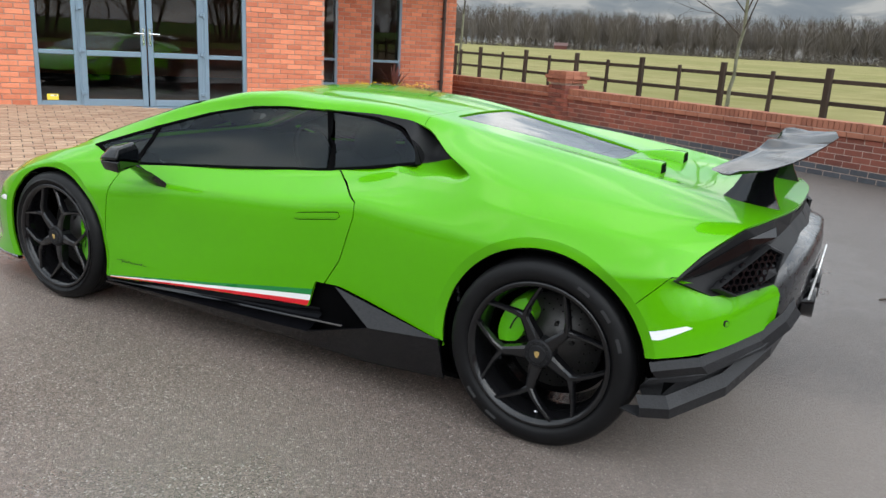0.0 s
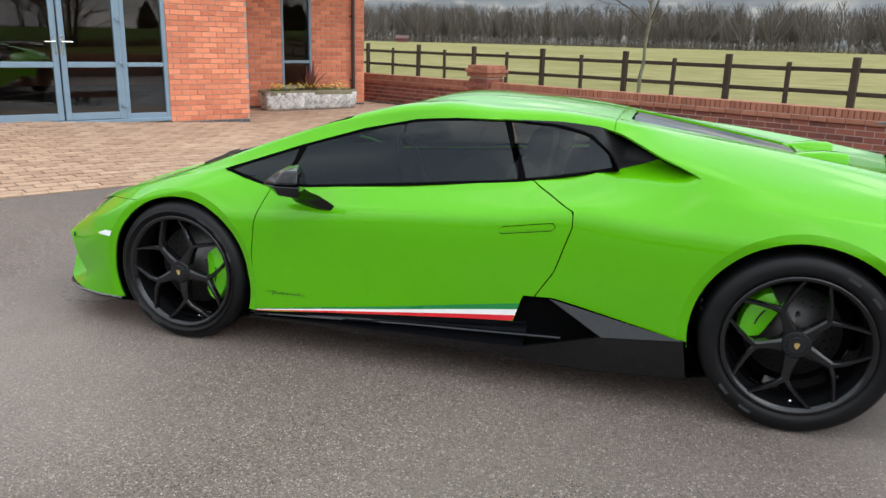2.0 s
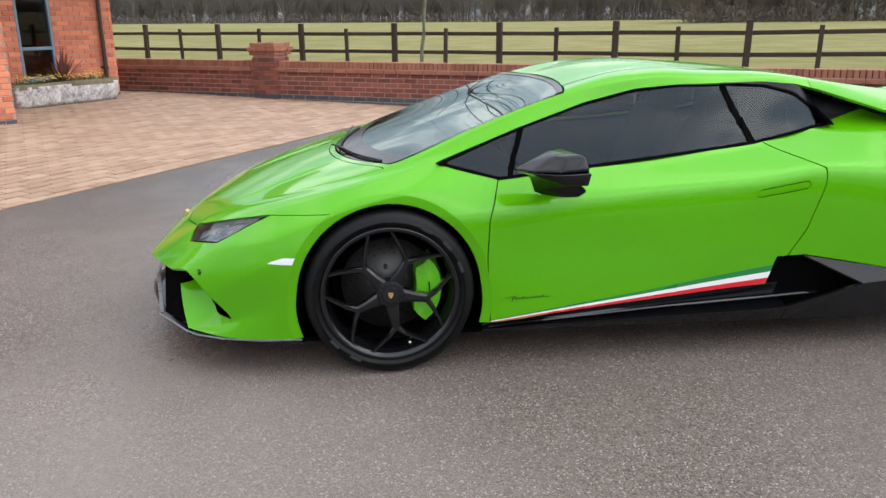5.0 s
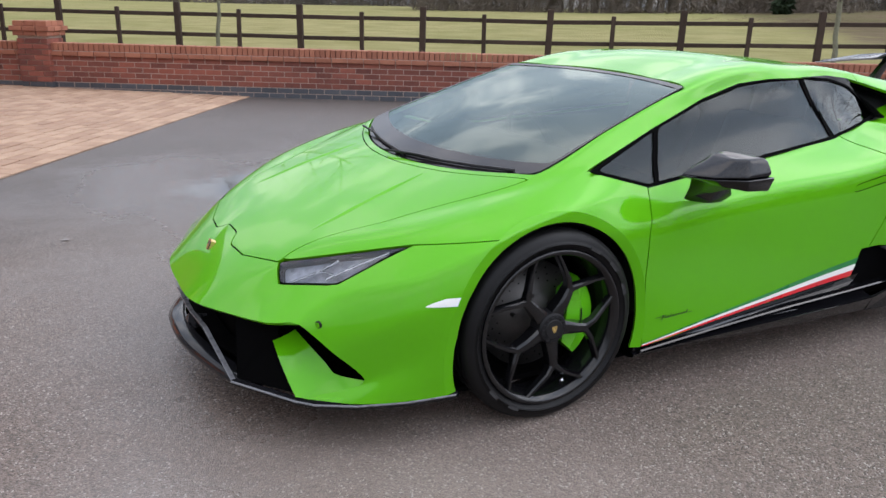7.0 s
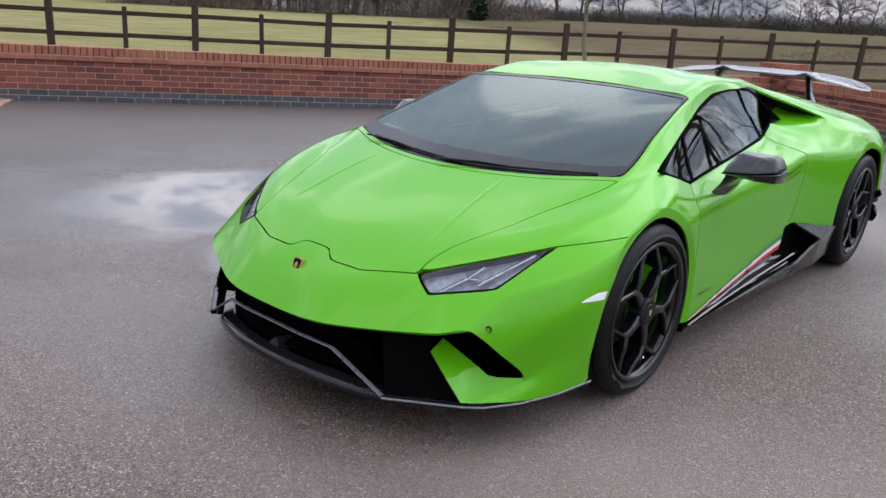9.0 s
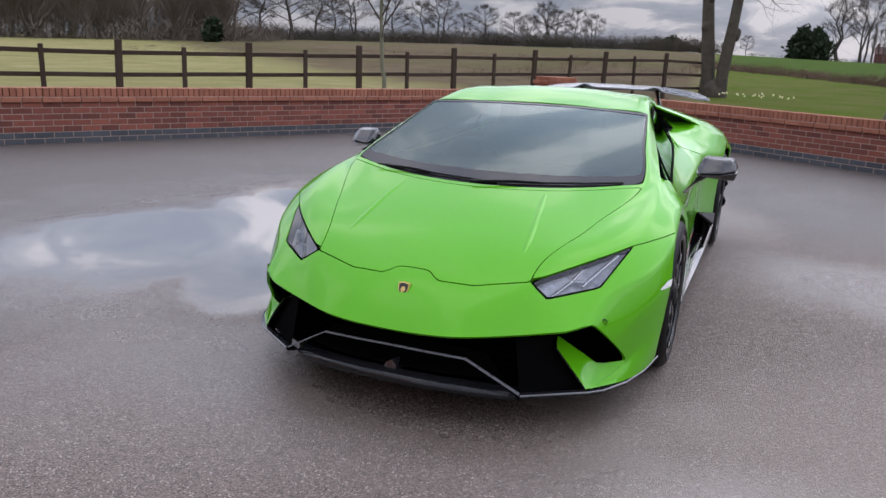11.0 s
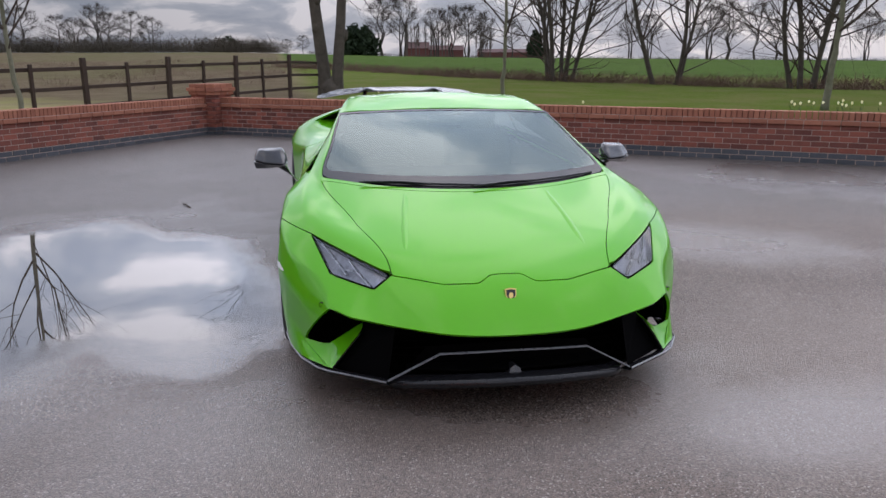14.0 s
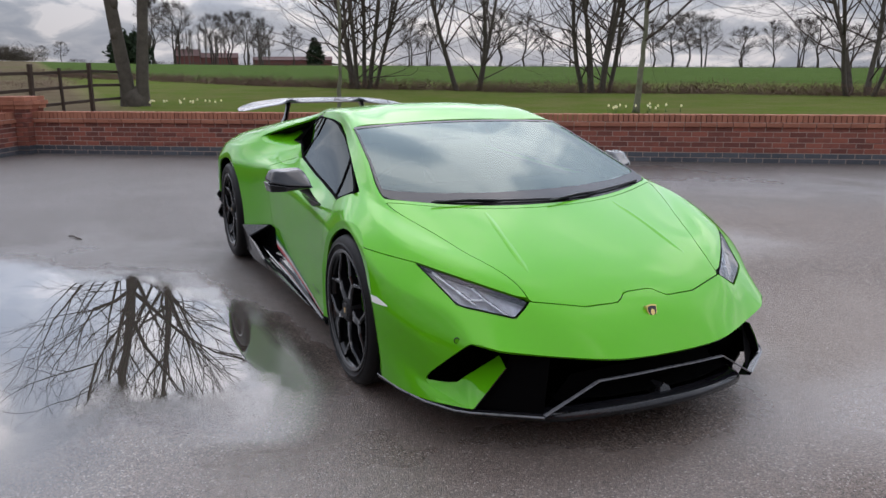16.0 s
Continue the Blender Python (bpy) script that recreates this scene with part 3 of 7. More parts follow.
# the run from the first pier to the building stands a little higher
pier("pier_field", (2.62, -10.03), ALONG1, .44, .975, "square red brick pier with stepped brick cap", 3)
pier("pier_corner", CORNER + OUT1 * .06 + OUT2 * .06, ALONG1, .52, .93, "square red brick corner pier with stepped cap", 4)

# ---- block paving ----
def paving():
    rnd = random.Random(7)
    w = thing("pavement", "tan and red clay block paving in staggered rows", "paving", None, "", "structure")
    base = [pe0, EDGE0, pe1, Vector((6.4, -.3)), Vector((9.5, 1.4)), B0 + BD * 7 + BN * -.2, B0 - BN * .2, B0 - BN * 2.1, B0 - BN * 2.1 - BD * 3.4, w1_end + OUT1 * .1 + ALONG1 * 1.2]
    G = []
    inside_poly = [(p.x, p.y) for p in base]
    L, Wd, J = .205, .133, .010
    rows = []
    for r in range(0, 66):
        n0 = r * (Wd + J)
        for c in range(-60, 60):
            a0 = c * (L + J) + (L / 2 if r % 2 else 0)
            p = EDGE0 + EDGED * (a0 + L / 2) + EDGEN * (n0 + Wd / 2 + .10)
            G.append((p.x, p.y, a0, n0))
    ok = inside(inside_poly, np.array([g[0] for g in G]), np.array([g[1] for g in G])) > .05
    blocks = [g for g, k in zip(G, ok) if k]
    blocks.sort(key=lambda g: (g[0] - 3.4) ** 2 + (g[1] + 4.0) ** 2)
    ang = math.atan2(EDGED.y, EDGED.x)
    def block_mesh(l, wd):
        v0 = [(-l / 2, -wd / 2), (l / 2, -wd / 2), (l / 2, wd / 2), (-l / 2, wd / 2)]
        q = .008
        vv = [(x, y, -.03) for x, y in v0] + [(x, y, -.004) for x, y in v0] + [(x - math.copysign(q, x), y - math.copysign(q, y), 0) for x, y in v0]
        ff = [(8, 9, 10, 11)] + [(4 + i, 4 + (i + 1) % 4, 8 + (i + 1) % 4, 8 + i) for i in range(4)] + [(i, (i + 1) % 4, 4 + (i + 1) % 4, 4 + i) for i in range(4)]
        return vv, ff
    vv, ff = block_mesh(L, Wd)
    me = bpy.data.meshes.new("paving_block")
    me.from_pydata(vv, [], ff)
    me.materials.append(PAVER)
    V, F = [], []
    for k, (x, y, a0, n0) in enumerate(blocks):
        m = pose(x, y, yard_height(x, y) + .012 + rnd.uniform(-.0025, .0025), rnd.uniform(-.8, .8), rnd.uniform(-.8, .8), math.degrees(ang) + rnd.uniform(-.6, .6))
        if k < 300:
            ob = new("paving_block", me)
            ob.parent = w
            ob.matrix_basis = m
        else:
            n1 = len(V)
            V += [m @ Vector(q) for q in vv]
            F += [tuple(i + n1 for i in q) for q in ff]
    ob = mesh_ob("paving_blocks", V, F, PAVER_S)
    ob.parent = w
    tagged(ob, "", "", "", "stuff")
    # bedding sand under the blocks, following the slope
    S, SF = [], []
    nx = 60
    for i in range(nx + 1):
        for j in range(nx + 1):
            p = EDGE0 + EDGED * (-9.6 + 16.8 * i / nx) + EDGEN * (9.0 * j / nx)
            S.append((p.x, p.y, yard_height(p.x, p.y) + .003))
    SF = [(i * (nx + 1) + j, (i + 1) * (nx + 1) + j, (i + 1) * (nx + 1) + j + 1, i * (nx + 1) + j + 1) for i in range(nx) for j in range(nx)]
    mids = np.array([[(S[q[0]][k] + S[q[2]][k]) / 2 for k in (0, 1)] for q in SF])
    SF = [q for q, d in zip(SF, inside(inside_poly, mids[:, 0], mids[:, 1])) if d > -.02]
    sand = mesh_ob("bedding", S, [q[::-1] for q in SF], SAND)
    sand.parent = w
    # border of blocks laid along the edge
    vv, ff = block_mesh(.20, .095)
    me2 = bpy.data.meshes.new("border_block")
    me2.from_pydata(vv, [], ff)
    me2.materials.append(PAVER)
    for k in range(-32, 12):
        p = EDGE0 + EDGED * (k * .207) + EDGEN * .05
        ob = new("border_block", me2)
        ob.parent = w
        ob.matrix_basis = pose(p.x, p.y, .014 + rnd.uniform(-.002, .002), 0, 0, math.degrees(ang) + rnd.uniform(-.5, .5))


paving()

# ---- the car: x forward, y to its left, the origin on the ground between the axles ----
car = thing("sports_car", "bright green wedge-shaped sports car with black wheels, carbon wing", "car")

# feature lines of the left half, tail to nose, from the centre line down to the sill
LINES = [
    [(-2.02, 0, .878), (-1.85, 0, .885), (-1.5, 0, .925), (-1.15, 0, .985), (-.8, 0, 1.045), (-.5, 0, 1.094), (-.1, 0, 1.131), (.24, 0, 1.136), (.5, 0, 1.066), (1.0, 0, .925), (1.5, 0, .757), (1.85, 0, .635), (2.13, 0, .515), (2.232, 0, .442), (2.335, 0, .340)],
    [(-2.0, .34, .872), (-1.84, .34, .888), (-1.5, .30, .93), (-1.15, .30, .985), (-.8, .30, 1.04), (-.5, .29, 1.085), (-.1, .33, 1.119), (.24, .34, 1.123), (.52, .33, 1.060), (1.0, .36, .912), (1.43, .38, .768), (1.8, .36, .645), (2.11, .27, .515), (2.215, .27, .443), (2.322, .25, .350)],
    [(-1.96, .52, .868), (-1.82, .5, .89), (-1.5, .46, .945), (-1.15, .44, .995), (-.8, .42, 1.035), (-.52, .44, 1.07), (-.1, .52, 1.095), (.25, .55, 1.092), (.58, .60, 1.037), (.93, .655, .925), (1.28, .706, .79), (1.7, .572, .662), (2.071, .446, .523), (2.158, .45, .448), (2.245, .44, .364)],
    [(-1.90, .68, .855), (-1.78, .71, .862), (-1.5, .765, .878), (-1.1, .775, .893), (-.78, .645, .953), (-.48, .475, 1.02), (-.147, .545, 1.06), (.272, .56, 1.057), (.5, .605, 1.01), (.783, .674, .922), (1.124, .75, .805), (1.45, .79, .722), (1.77, .742, .614), (2.05, .59, .478), (2.165, .612, .385)],
    [(-1.80, .82, .775), (-1.72, .85, .79), (-1.45, .875, .81), (-1.05, .84, .835), (-.74, .67, .888), (-.5, .585, .868), (-.218, .66, .823), (.3, .715, .778), (.6, .755, .755), (.876, .786, .735), (1.15, .85, .725), (1.42, .888, .675), (1.75, .845, .55), (2.016, .700, .455), (2.094, .688, .398)],
    [(-1.74, .895, .70), (-1.68, .915, .70), (-1.45, .945, .70), (-1.05, .905, .72), (-.72, .84, .735), (-.46, .81, .748), (-.2, .812, .715), (.25, .82, .69), (.6, .835, .665), (.88, .855, .64), (1.1, .89, .62), (1.45, .91, .58), (1.72, .885, .47), (1.90, .808, .383), (2.005, .752, .312)],
    [(-2.02, .55, .62), (-1.80, .875, .57), (-1.6, .945, .55), (-1.0, .915, .52), (-.75, .87, .50), (-.42, .826, .5), (-.15, .828, .48), (.25, .838, .45), (.6, .852, .42), (.88, .878, .40), (1.1, .90, .38), (1.5, .905, .35), (1.68, .892, .32), (1.86, .82, .25), (1.922, .788, .226)],
    [(-2.02, .57, .51), (-1.82, .88, .46), (-1.68, .935, .43), (-1.0, .915, .285), (-.75, .875, .275), (-.40, .828, .278), (-.25, .826, .272), (.25, .842, .238), (.6, .862, .213), (.92, .882, .189), (1.1, .885, .19), (1.5, .88, .165), (1.68, .872, .16), (1.95, .80, .155), (2.09, .70, .155)],
]
TENSION = [1.0, 1.0, 0.7, 0.45, 0.45, 0.5, 0.8, 1.0]


def hermite(a, b, da, db, t):
    return (2 * t ** 3 - 3 * t ** 2 + 1) * a + (t ** 3 - 2 * t ** 2 + t) * da + (-2 * t ** 3 + 3 * t ** 2) * b + (t ** 3 - t ** 2) * db


def spline_rows(net, steps, scale=None, mirror_first=False):
    """Smooth rows through the net's rows, steps of them between two."""
    n = len(net)
    tan = np.empty_like(net)
    for i in range(n):
        if 0 < i < n - 1:
            h0 = np.linalg.norm(net[i] - net[i - 1], axis=-1, keepdims=True) + 1e-6
            h1 = np.linalg.norm(net[i + 1] - net[i], axis=-1, keepdims=True) + 1e-6
            tan[i] = ((net[i + 1] - net[i]) / h1 * h0 + (net[i] - net[i - 1]) / h0 * h1) / (h0 + h1)  # direction a metre
        elif i == 0:
            tan[i] = (net[1] - net[0]) / (np.linalg.norm(net[1] - net[0], axis=-1, keepdims=True) + 1e-6)
            if mirror_first:
                tan[i][..., 0] = 0
                tan[i][..., 2] = 0
        else:
            tan[i] = (net[i] - net[i - 1]) / (np.linalg.norm(net[i] - net[i - 1], axis=-1, keepdims=True) + 1e-6)
    rows = []
    for i in range(n - 1):
        h = np.linalg.norm(net[i + 1] - net[i], axis=-1, keepdims=True)
        s0, s1 = (scale[i], scale[i + 1]) if scale else (1, 1)
        for k in range(steps):
            rows.append(hermite(net[i], net[i + 1], tan[i] * h * s0, tan[i + 1] * h * s1, k / steps))
    rows.append(net[-1])
    return np.array(rows)


SU, SV = 12, 12
half = spline_rows(np.array(LINES, float).transpose(1, 0, 2), SV)          # along the car
half = spline_rows(half.transpose(1, 0, 2), SU, TENSION, True)             # round the section: [u, v]
NU, NV = half.shape[:2]


class Skin:
    """A piece of the body's skin: places, (u, v, normal) and polygons. u runs from the centre line to the sill."""

    def __init__(self, V, UV, F):
        self.V, self.UV, self.F = V, UV, F

    def clip(self, f):
        """The part of the skin where the values f (one a vertex) are above 0."""
        V, UV, out, F = [], [], {}, []

        def keep(i):
            if i not in out:
                out[i] = len(V)
                V.append(self.V[i]); UV.append(self.UV[i])
            return out[i]

        def cut(i, j):
            key = (min(i, j), max(i, j), 1)
            if key not in out:
                i, j = key[:2]
                t = f[i] / (f[i] - f[j])
                out[key] = len(V)
                V.append(self.V[i] * (1 - t) + self.V[j] * t); UV.append(self.UV[i] * (1 - t) + self.UV[j] * t)
            return out[key]

        pos = f > 0
        for face in self.F:
            c = [pos[i] for i in face]
            if all(c):
                F.append([keep(i) for i in face])
            elif any(c):
                poly = []
                for k, i in enumerate(face):
                    j = face[(k + 1) % len(face)]
                    if pos[i]:
                        poly.append(keep(i))
                    if pos[i] != pos[j]:
                        poly.append(cut(i, j))
                if len(poly) > 2:
                    F.append(poly)
        return Skin(np.array(V).reshape(-1, 3), np.array(UV).reshape(-1, 5), F)

    def x(self): return self.V[:, 0]
    def y(self): return self.V[:, 1]
    def z(self): return self.V[:, 2]
    def u(self): return self.UV[:, 0]
    def v(self): return self.UV[:, 1]

    def normals(self):
        n = np.zeros_like(self.V)
        for f in self.F:
            a, b, c = self.V[f[0]], self.V[f[1]], self.V[f[2]]
            k = np.cross(b - a, c - a)
            if len(f) > 3:
                k = np.cross(c - a, self.V[f[3]] - b)
            for i in f:
                n[i] += k
        return n / (np.linalg.norm(n, axis=1, keepdims=True) + 1e-9)

    def moved(self, d):
        n = self.UV[:, 2:]
        return Skin(self.V + n / (np.linalg.norm(n, axis=1, keepdims=True) + 1e-9) * d, self.UV, self.F)

    def mirrored(self):
        return Skin(self.V * [1, -1, 1], self.UV * [1, 1, 1, -1, 1], [f[::-1] for f in self.F])

    def evened(self, axis, powers):
        """The skin with one coordinate taken from a smooth polynomial of the two others."""
        a, b = [k for k in range(3) if k != axis]
        A = np.stack([self.V[:, a] ** i * self.V[:, b] ** j for i, j in powers], 1)
        c = np.linalg.lstsq(A, self.V[:, axis], rcond=None)[0]
        V = self.V.copy()
        V[:, axis] = A @ c
        s = Skin(V, self.UV.copy(), self.F)
        da = sum(c[k] * i * V[:, a] ** max(0, i - 1) * V[:, b] ** j for k, (i, j) in enumerate(powers) if i)
        db = sum(c[k] * j * V[:, a] ** i * V[:, b] ** max(0, j - 1) for k, (i, j) in enumerate(powers) if j)
        n = np.zeros_like(V)
        n[:, axis], n[:, a], n[:, b] = 1, -da, -db
        s.UV[:, 2:] = n / np.linalg.norm(n, axis=1, keepdims=True)
        return s

    def __add__(self, o):
        n = len(self.V)
        return Skin(np.vstack([self.V, o.V]), np.vstack([self.UV, o.UV]), self.F + [[i + n for i in f] for f in o.F])


def master():
    V = half.reshape(-1, 3)
    uu, vv = np.meshgrid(np.arange(NU) / SU, np.arange(NV) / SV, indexing="ij")
    F = [[i * NV + k, i * NV + k + 1, (i + 1) * NV + k + 1, (i + 1) * NV + k] for i in range(NU - 1) for k in range(NV - 1)]
    s = Skin(V.copy(), np.zeros((len(V), 5)), F)
    s.UV[:, 0], s.UV[:, 1] = uu.ravel(), vv.ravel()
    n = s.normals()
    # even out the shading along the car, and a little across it
    g = n.reshape(NU, NV, 3)
    for axis, reach in ((1, 9), (0, 2)):
        acc = np.zeros_like(g)
        for k in range(-reach, reach + 1):
            idx = np.clip(np.arange(g.shape[axis]) + k, 0, g.shape[axis] - 1)
            acc += np.take(g, idx, axis) * (reach + 1 - abs(k))
        g = acc / np.linalg.norm(acc, axis=2, keepdims=True)
    n = g.reshape(-1, 3).copy()
    n[np.abs(V[:, 1]) < 1e-5, 1] = 0
    s.UV[:, 2:] = n / (np.linalg.norm(n, axis=1, keepdims=True) + 1e-9)
    return s


def panel(name, skin, material, label="", thick=0.012, both=True, parent=None):
    """A body panel with a turned-in edge; both: with its mirror image in the same mesh."""
    s = skin + skin.mirrored() if both else skin
    n = np.nan_to_num(s.UV[:, 2:])
    F = [list(f) for f in s.F]
    turned = 0
    V = s.V
    if thick:
        e = edge_strip(s, s.moved(-thick), True)
        turned = len(e.F)
        F += [[i + len(V) for i in f] for f in e.F]
        V = np.vstack([V, e.V])
        n = np.vstack([n, np.zeros((len(e.V), 3))])
    me = bpy.data.meshes.new(name)
    me.from_pydata(V.tolist(), [], F)
    me.materials.append(material)
    me.polygons.foreach_set("use_smooth", [True] * (len(F) - turned) + [False] * turned)
    me.normals_split_custom_set_from_vertices(n.tolist())
    ob = new(name, me)
    ob.parent = parent or car
    return tagged(ob, label)


def edge_strip(skin_a, skin_b, half_only=False):
    """A wall between the open edges of two skins with the same polygons."""
    count = {}
    for f in skin_a.F:
        for k in range(len(f)):
            e = (f[k], f[(k + 1) % len(f)])
            key = tuple(sorted(e))
            count[key] = None if key in count else e
    V, F = [], []
    for e in count.values():
        if e and not (half_only and abs(skin_a.V[e[0]][1]) + abs(skin_a.V[e[1]][1]) < 1e-4):
            n = len(V)
            V += [skin_a.V[e[1]], skin_a.V[e[0]], skin_b.V[e[0]], skin_b.V[e[1]]]
            F.append([n, n + 1, n + 2, n + 3])
    return Skin(np.array(V).reshape(-1, 3), np.zeros((len(V), 5)), F)


def pair(name, skin, material, label="", thick=0.012, parent=None):
    """The same panel on the left and on the right side, a mesh each."""
    return panel(name, skin, material, label, thick, False, parent), panel(name, skin.mirrored(), material, label, thick, False, parent)


# outlines: side view (x, z), plan (x, y) and front view (y, z)
DLO = [(1.124, .803), (.783, .920), (.5, 1.005), (.272, 1.052), (.08, 1.066), (-.147, 1.067), (-.33, 1.055), (-.47, 1.022), (-.56, .955), (-.609, .890), (-.42, .856), (-.218, .825), (.3, .780), (.876, .735)]
INTAKE = [(-.10, 1.069), (-.33, 1.066), (-.50, 1.050), (-.60, 1.026), (-.78, .957), (-.915, .908), (-.926, .898), (-.91, .883), (-.856, .866), (-.70, .858), (-.54, .856), (-.50, .90), (-.40, .98)]
DOOR = [(.90, .78), (.880, .735), (.925, .60), (.935, .45), (.920, .15), (-.26, .15), (-.302, .350), (-.40, .50), (-.462, .69), (-.459, .748), (-.30, .812), (-.218, .86), (.3, .86)]
LAMP_L = [(.751, .621), (.446, .519), (.516, .470), (.678, .502)]
BUMPER_R = [(-1.60, .572), (-1.727, .705), (-2.3, .72), (-2.3, .2), (-1.2, .2)]
SKIRT_CUT = [(-.238, .255), (-.279, .388), (-.40, .392), (-.93, .302), (-.93, .10), (-.238, .10)]
FA, RA = (1.31, .327, .351), (-1.31, .345, .383)
ARCH_LIP = .034


def screen_f(s):
    y = s.y()
    return np.minimum.reduce([1.5 - .22 * (y / .706) ** 2 - s.x(), s.x() - .50 - .08 * (y / .6) ** 2, (1.93 - s.u()) * .3, (s.v() - 7) * .3])


def hood_f(s):
    y = np.abs(s.y())
    front = np.interp(y, [0, .062, .105, .13, .25, .446], [2.125, 2.125, 2.158, 2.160, 2.150, 2.080])
    return np.minimum.reduce([s.x() - (1.5 - .22 * (y / .706) ** 2) - .03, front - s.x(), (1.99 - s.u()) * .16])


def side(poly, lo=2.3):
    return lambda s: np.where(s.u() > lo, inside(poly, s.x(), s.z()), -1)


def wheel_f(s):
    a = np.hypot(s.x() - FA[0], s.z() - FA[1]) - FA[2] - .12 * np.clip(.36 - s.z(), 0, .22)
    b = np.hypot(s.x() - RA[0], s.z() - RA[1]) - RA[2]
    return np.where(s.u() > 2.4, np.minimum(a, b), 1)


def lamp_f(s):
    return np.where((s.x() > 1.6) & (s.u() > 1.5), inside(LAMP_L, s.y(), s.z()), -1)


ENGINE = [(-.62, .0), (-.62, .27), (-.66, .29), (-1.30, .18), (-1.32, .16), (-1.32, -.1)]


def engine_f(s):
    return np.where(s.u() < 2, inside(ENGINE + [(-.62, -.1)], s.x(), s.y()), -1)


def bumper_f(s):
    poly = [(1.754, .621), (1.486, .651), (1.20, .60), (1.2, .0), (2.6, .0), (2.6, .42), (2.071, .5245), (1.9, .577)]
    return np.where(s.x() > 1.25, np.where(s.u() > 2.0, inside(poly, s.x(), s.z()), s.x() - 2.072), -1)


def rear_f(s):
    return np.where(s.u() < 3.35, -.565 - s.x(), .2 - s.x())


GAP = 0.0023
rest = master()
shell = rest.clip(wheel_f(rest))
rest = rest.clip(wheel_f(rest))
rest = rest.clip(-side(SKIRT_CUT)(rest))


def take(f, gap=GAP):
    """Cuts the region f > 0 out of what is left of the body, with a gap round it."""
    global rest
    got = rest.clip(f(rest) - gap)
    rest = rest.clip(-f(rest) - gap)
    return got


def arch_lips():
    """The narrow band round each wheel arch, turned in towards the wheel."""
    global rest
    d = wheel_f(rest)
    band_f = np.where(rest.u() > 2.9, ARCH_LIP - d, -1)
    got = rest.clip(band_f)
    rest = rest.clip(-band_f)
    t = 1 - np.clip(wheel_f(got) / ARCH_LIP, 0, 1)
    got.V[:, 1] -= .012 * t
    front = got.x() > 0
    rx = got.x() - np.where(front, FA[0], RA[0])
    rz = got.z() - np.where(front, FA[1], RA[1])
    r = np.hypot(rx, rz) + 1e-6
    got.UV[:, 2] -= .34 * rx / r
    got.UV[:, 4] -= .34 * rz / r
    got.UV[:, 2:] /= np.linalg.norm(got.UV[:, 2:], axis=1, keepdims=True)
    return got.clip(got.x()), got.clip(-got.x())


windscreen = take(screen_f, 0.004)
side_open = take(side(DLO), 0.0)
intake_open = take(side(INTAKE), 0.0)
engine_lid = take(engine_f, 0.004).evened(2, [(0, 0), (1, 0), (2, 0), (0, 2), (1, 2), (3, 0)])
windscreen = windscreen.evened(2, [(0, 0), (1, 0), (2, 0), (0, 2), (1, 2), (3, 0), (0, 4), (2, 2)])
side_open = side_open.evened(1, [(0, 0), (1, 0), (0, 1), (2, 0), (1, 1), (0, 2), (3, 0)])
lip_front, lip_rear = arch_lips()
hood = take(hood_f)
lamp_skin = take(lamp_f, 0.003)
door = take(side(DOOR))
front_bumper = take(bumper_f, 0.0012)
rear_bumper = take(side(BUMPER_R, 4.0), 0.0015)
rear_body = take(rear_f, 0.0012)
front_body = rest

panel("hood", hood, PAINT)
panel("front_bumper", front_bumper, PAINT)
panel("front_body", front_body, PAINT)
panel("rear_body", rear_body, PAINT)
pair("rear_bumper_corner", rear_bumper, PAINT)
doors = pair("door", door, PAINT)
pair("front_arch_lip", lip_front, PAINT)
pair("rear_arch_lip", lip_rear, PAINT)

# the dark structure under the skin, seen in the gaps only
hole = shell.clip(-screen_f(shell) - .0)
hole = hole.clip(-side(DLO)(hole))
hole = hole.clip(-side(INTAKE)(hole))
hole = hole.clip(-engine_f(hole))
hole = hole.clip(-lamp_f(hole))
hole = hole.clip(-side(SKIRT_CUT)(hole))
hole = hole.clip(np.where(hole.u() > 4.3, 1.72 - hole.x(), 1))
panel("inner_structure", hole.moved(-0.022), BLACK_SHADED, "matt black structure under the panels", 0.0)

# glass
CERAMIC = mat("ceramic_black", (.012, .010, .012), .16, 0, .2, 10, 200, spec=.20)
panel("windscreen", windscreen.moved(-.004), GLASS_SCREEN, "dark tinted windscreen reflecting the sky", 0.0)
edge = windscreen.clip(-np.minimum.reduce([1.375 - .17 * (windscreen.y() / .706) ** 2 - windscreen.x(), windscreen.x() - .53 - .08 * (windscreen.y() / .6) ** 2, (1.86 - windscreen.u()) * .3]))
panel("windscreen_border", edge.moved(-.002), CERAMIC, "black ceramic border of the windscreen", 0.0)

dlo = side(DLO)
rim = side_open.clip(-(dlo(side_open) - .011))
pair("window_trim", rim, BLACK_SHADED, "black window surround", 0.004)
pane = side_open.clip(dlo(side_open) - .011)


def band(s, x0, z0, x1, z1):
    """Signed distance to a line in the side view."""
    ex, ez = x1 - x0, z1 - z0
    l = math.hypot(ex, ez)
    return ((s.x() - x0) * ez - (s.z() - z0) * ex) / l


front_cut, rear_cut = (.845, .715, .765, .93), (-.225, .81, -.125, 1.06)
p1 = pane.clip(band(pane, *front_cut) - .012)
p23 = pane.clip(-band(pane, *front_cut) - .012)
p2 = p23.clip(band(p23, *rear_cut) - .015)
p3 = p23.clip(-band(p23, *rear_cut) - .015)
for nm, q in (("quarter_light", p1), ("side_window", p2), ("rear_quarter_window", p3)):
    pair(nm, q.moved(-.004), GLASS_DARK, "dark tinted side glass", 0.0)


m1 = pane.clip(.012 - np.abs(band(pane, *front_cut)))
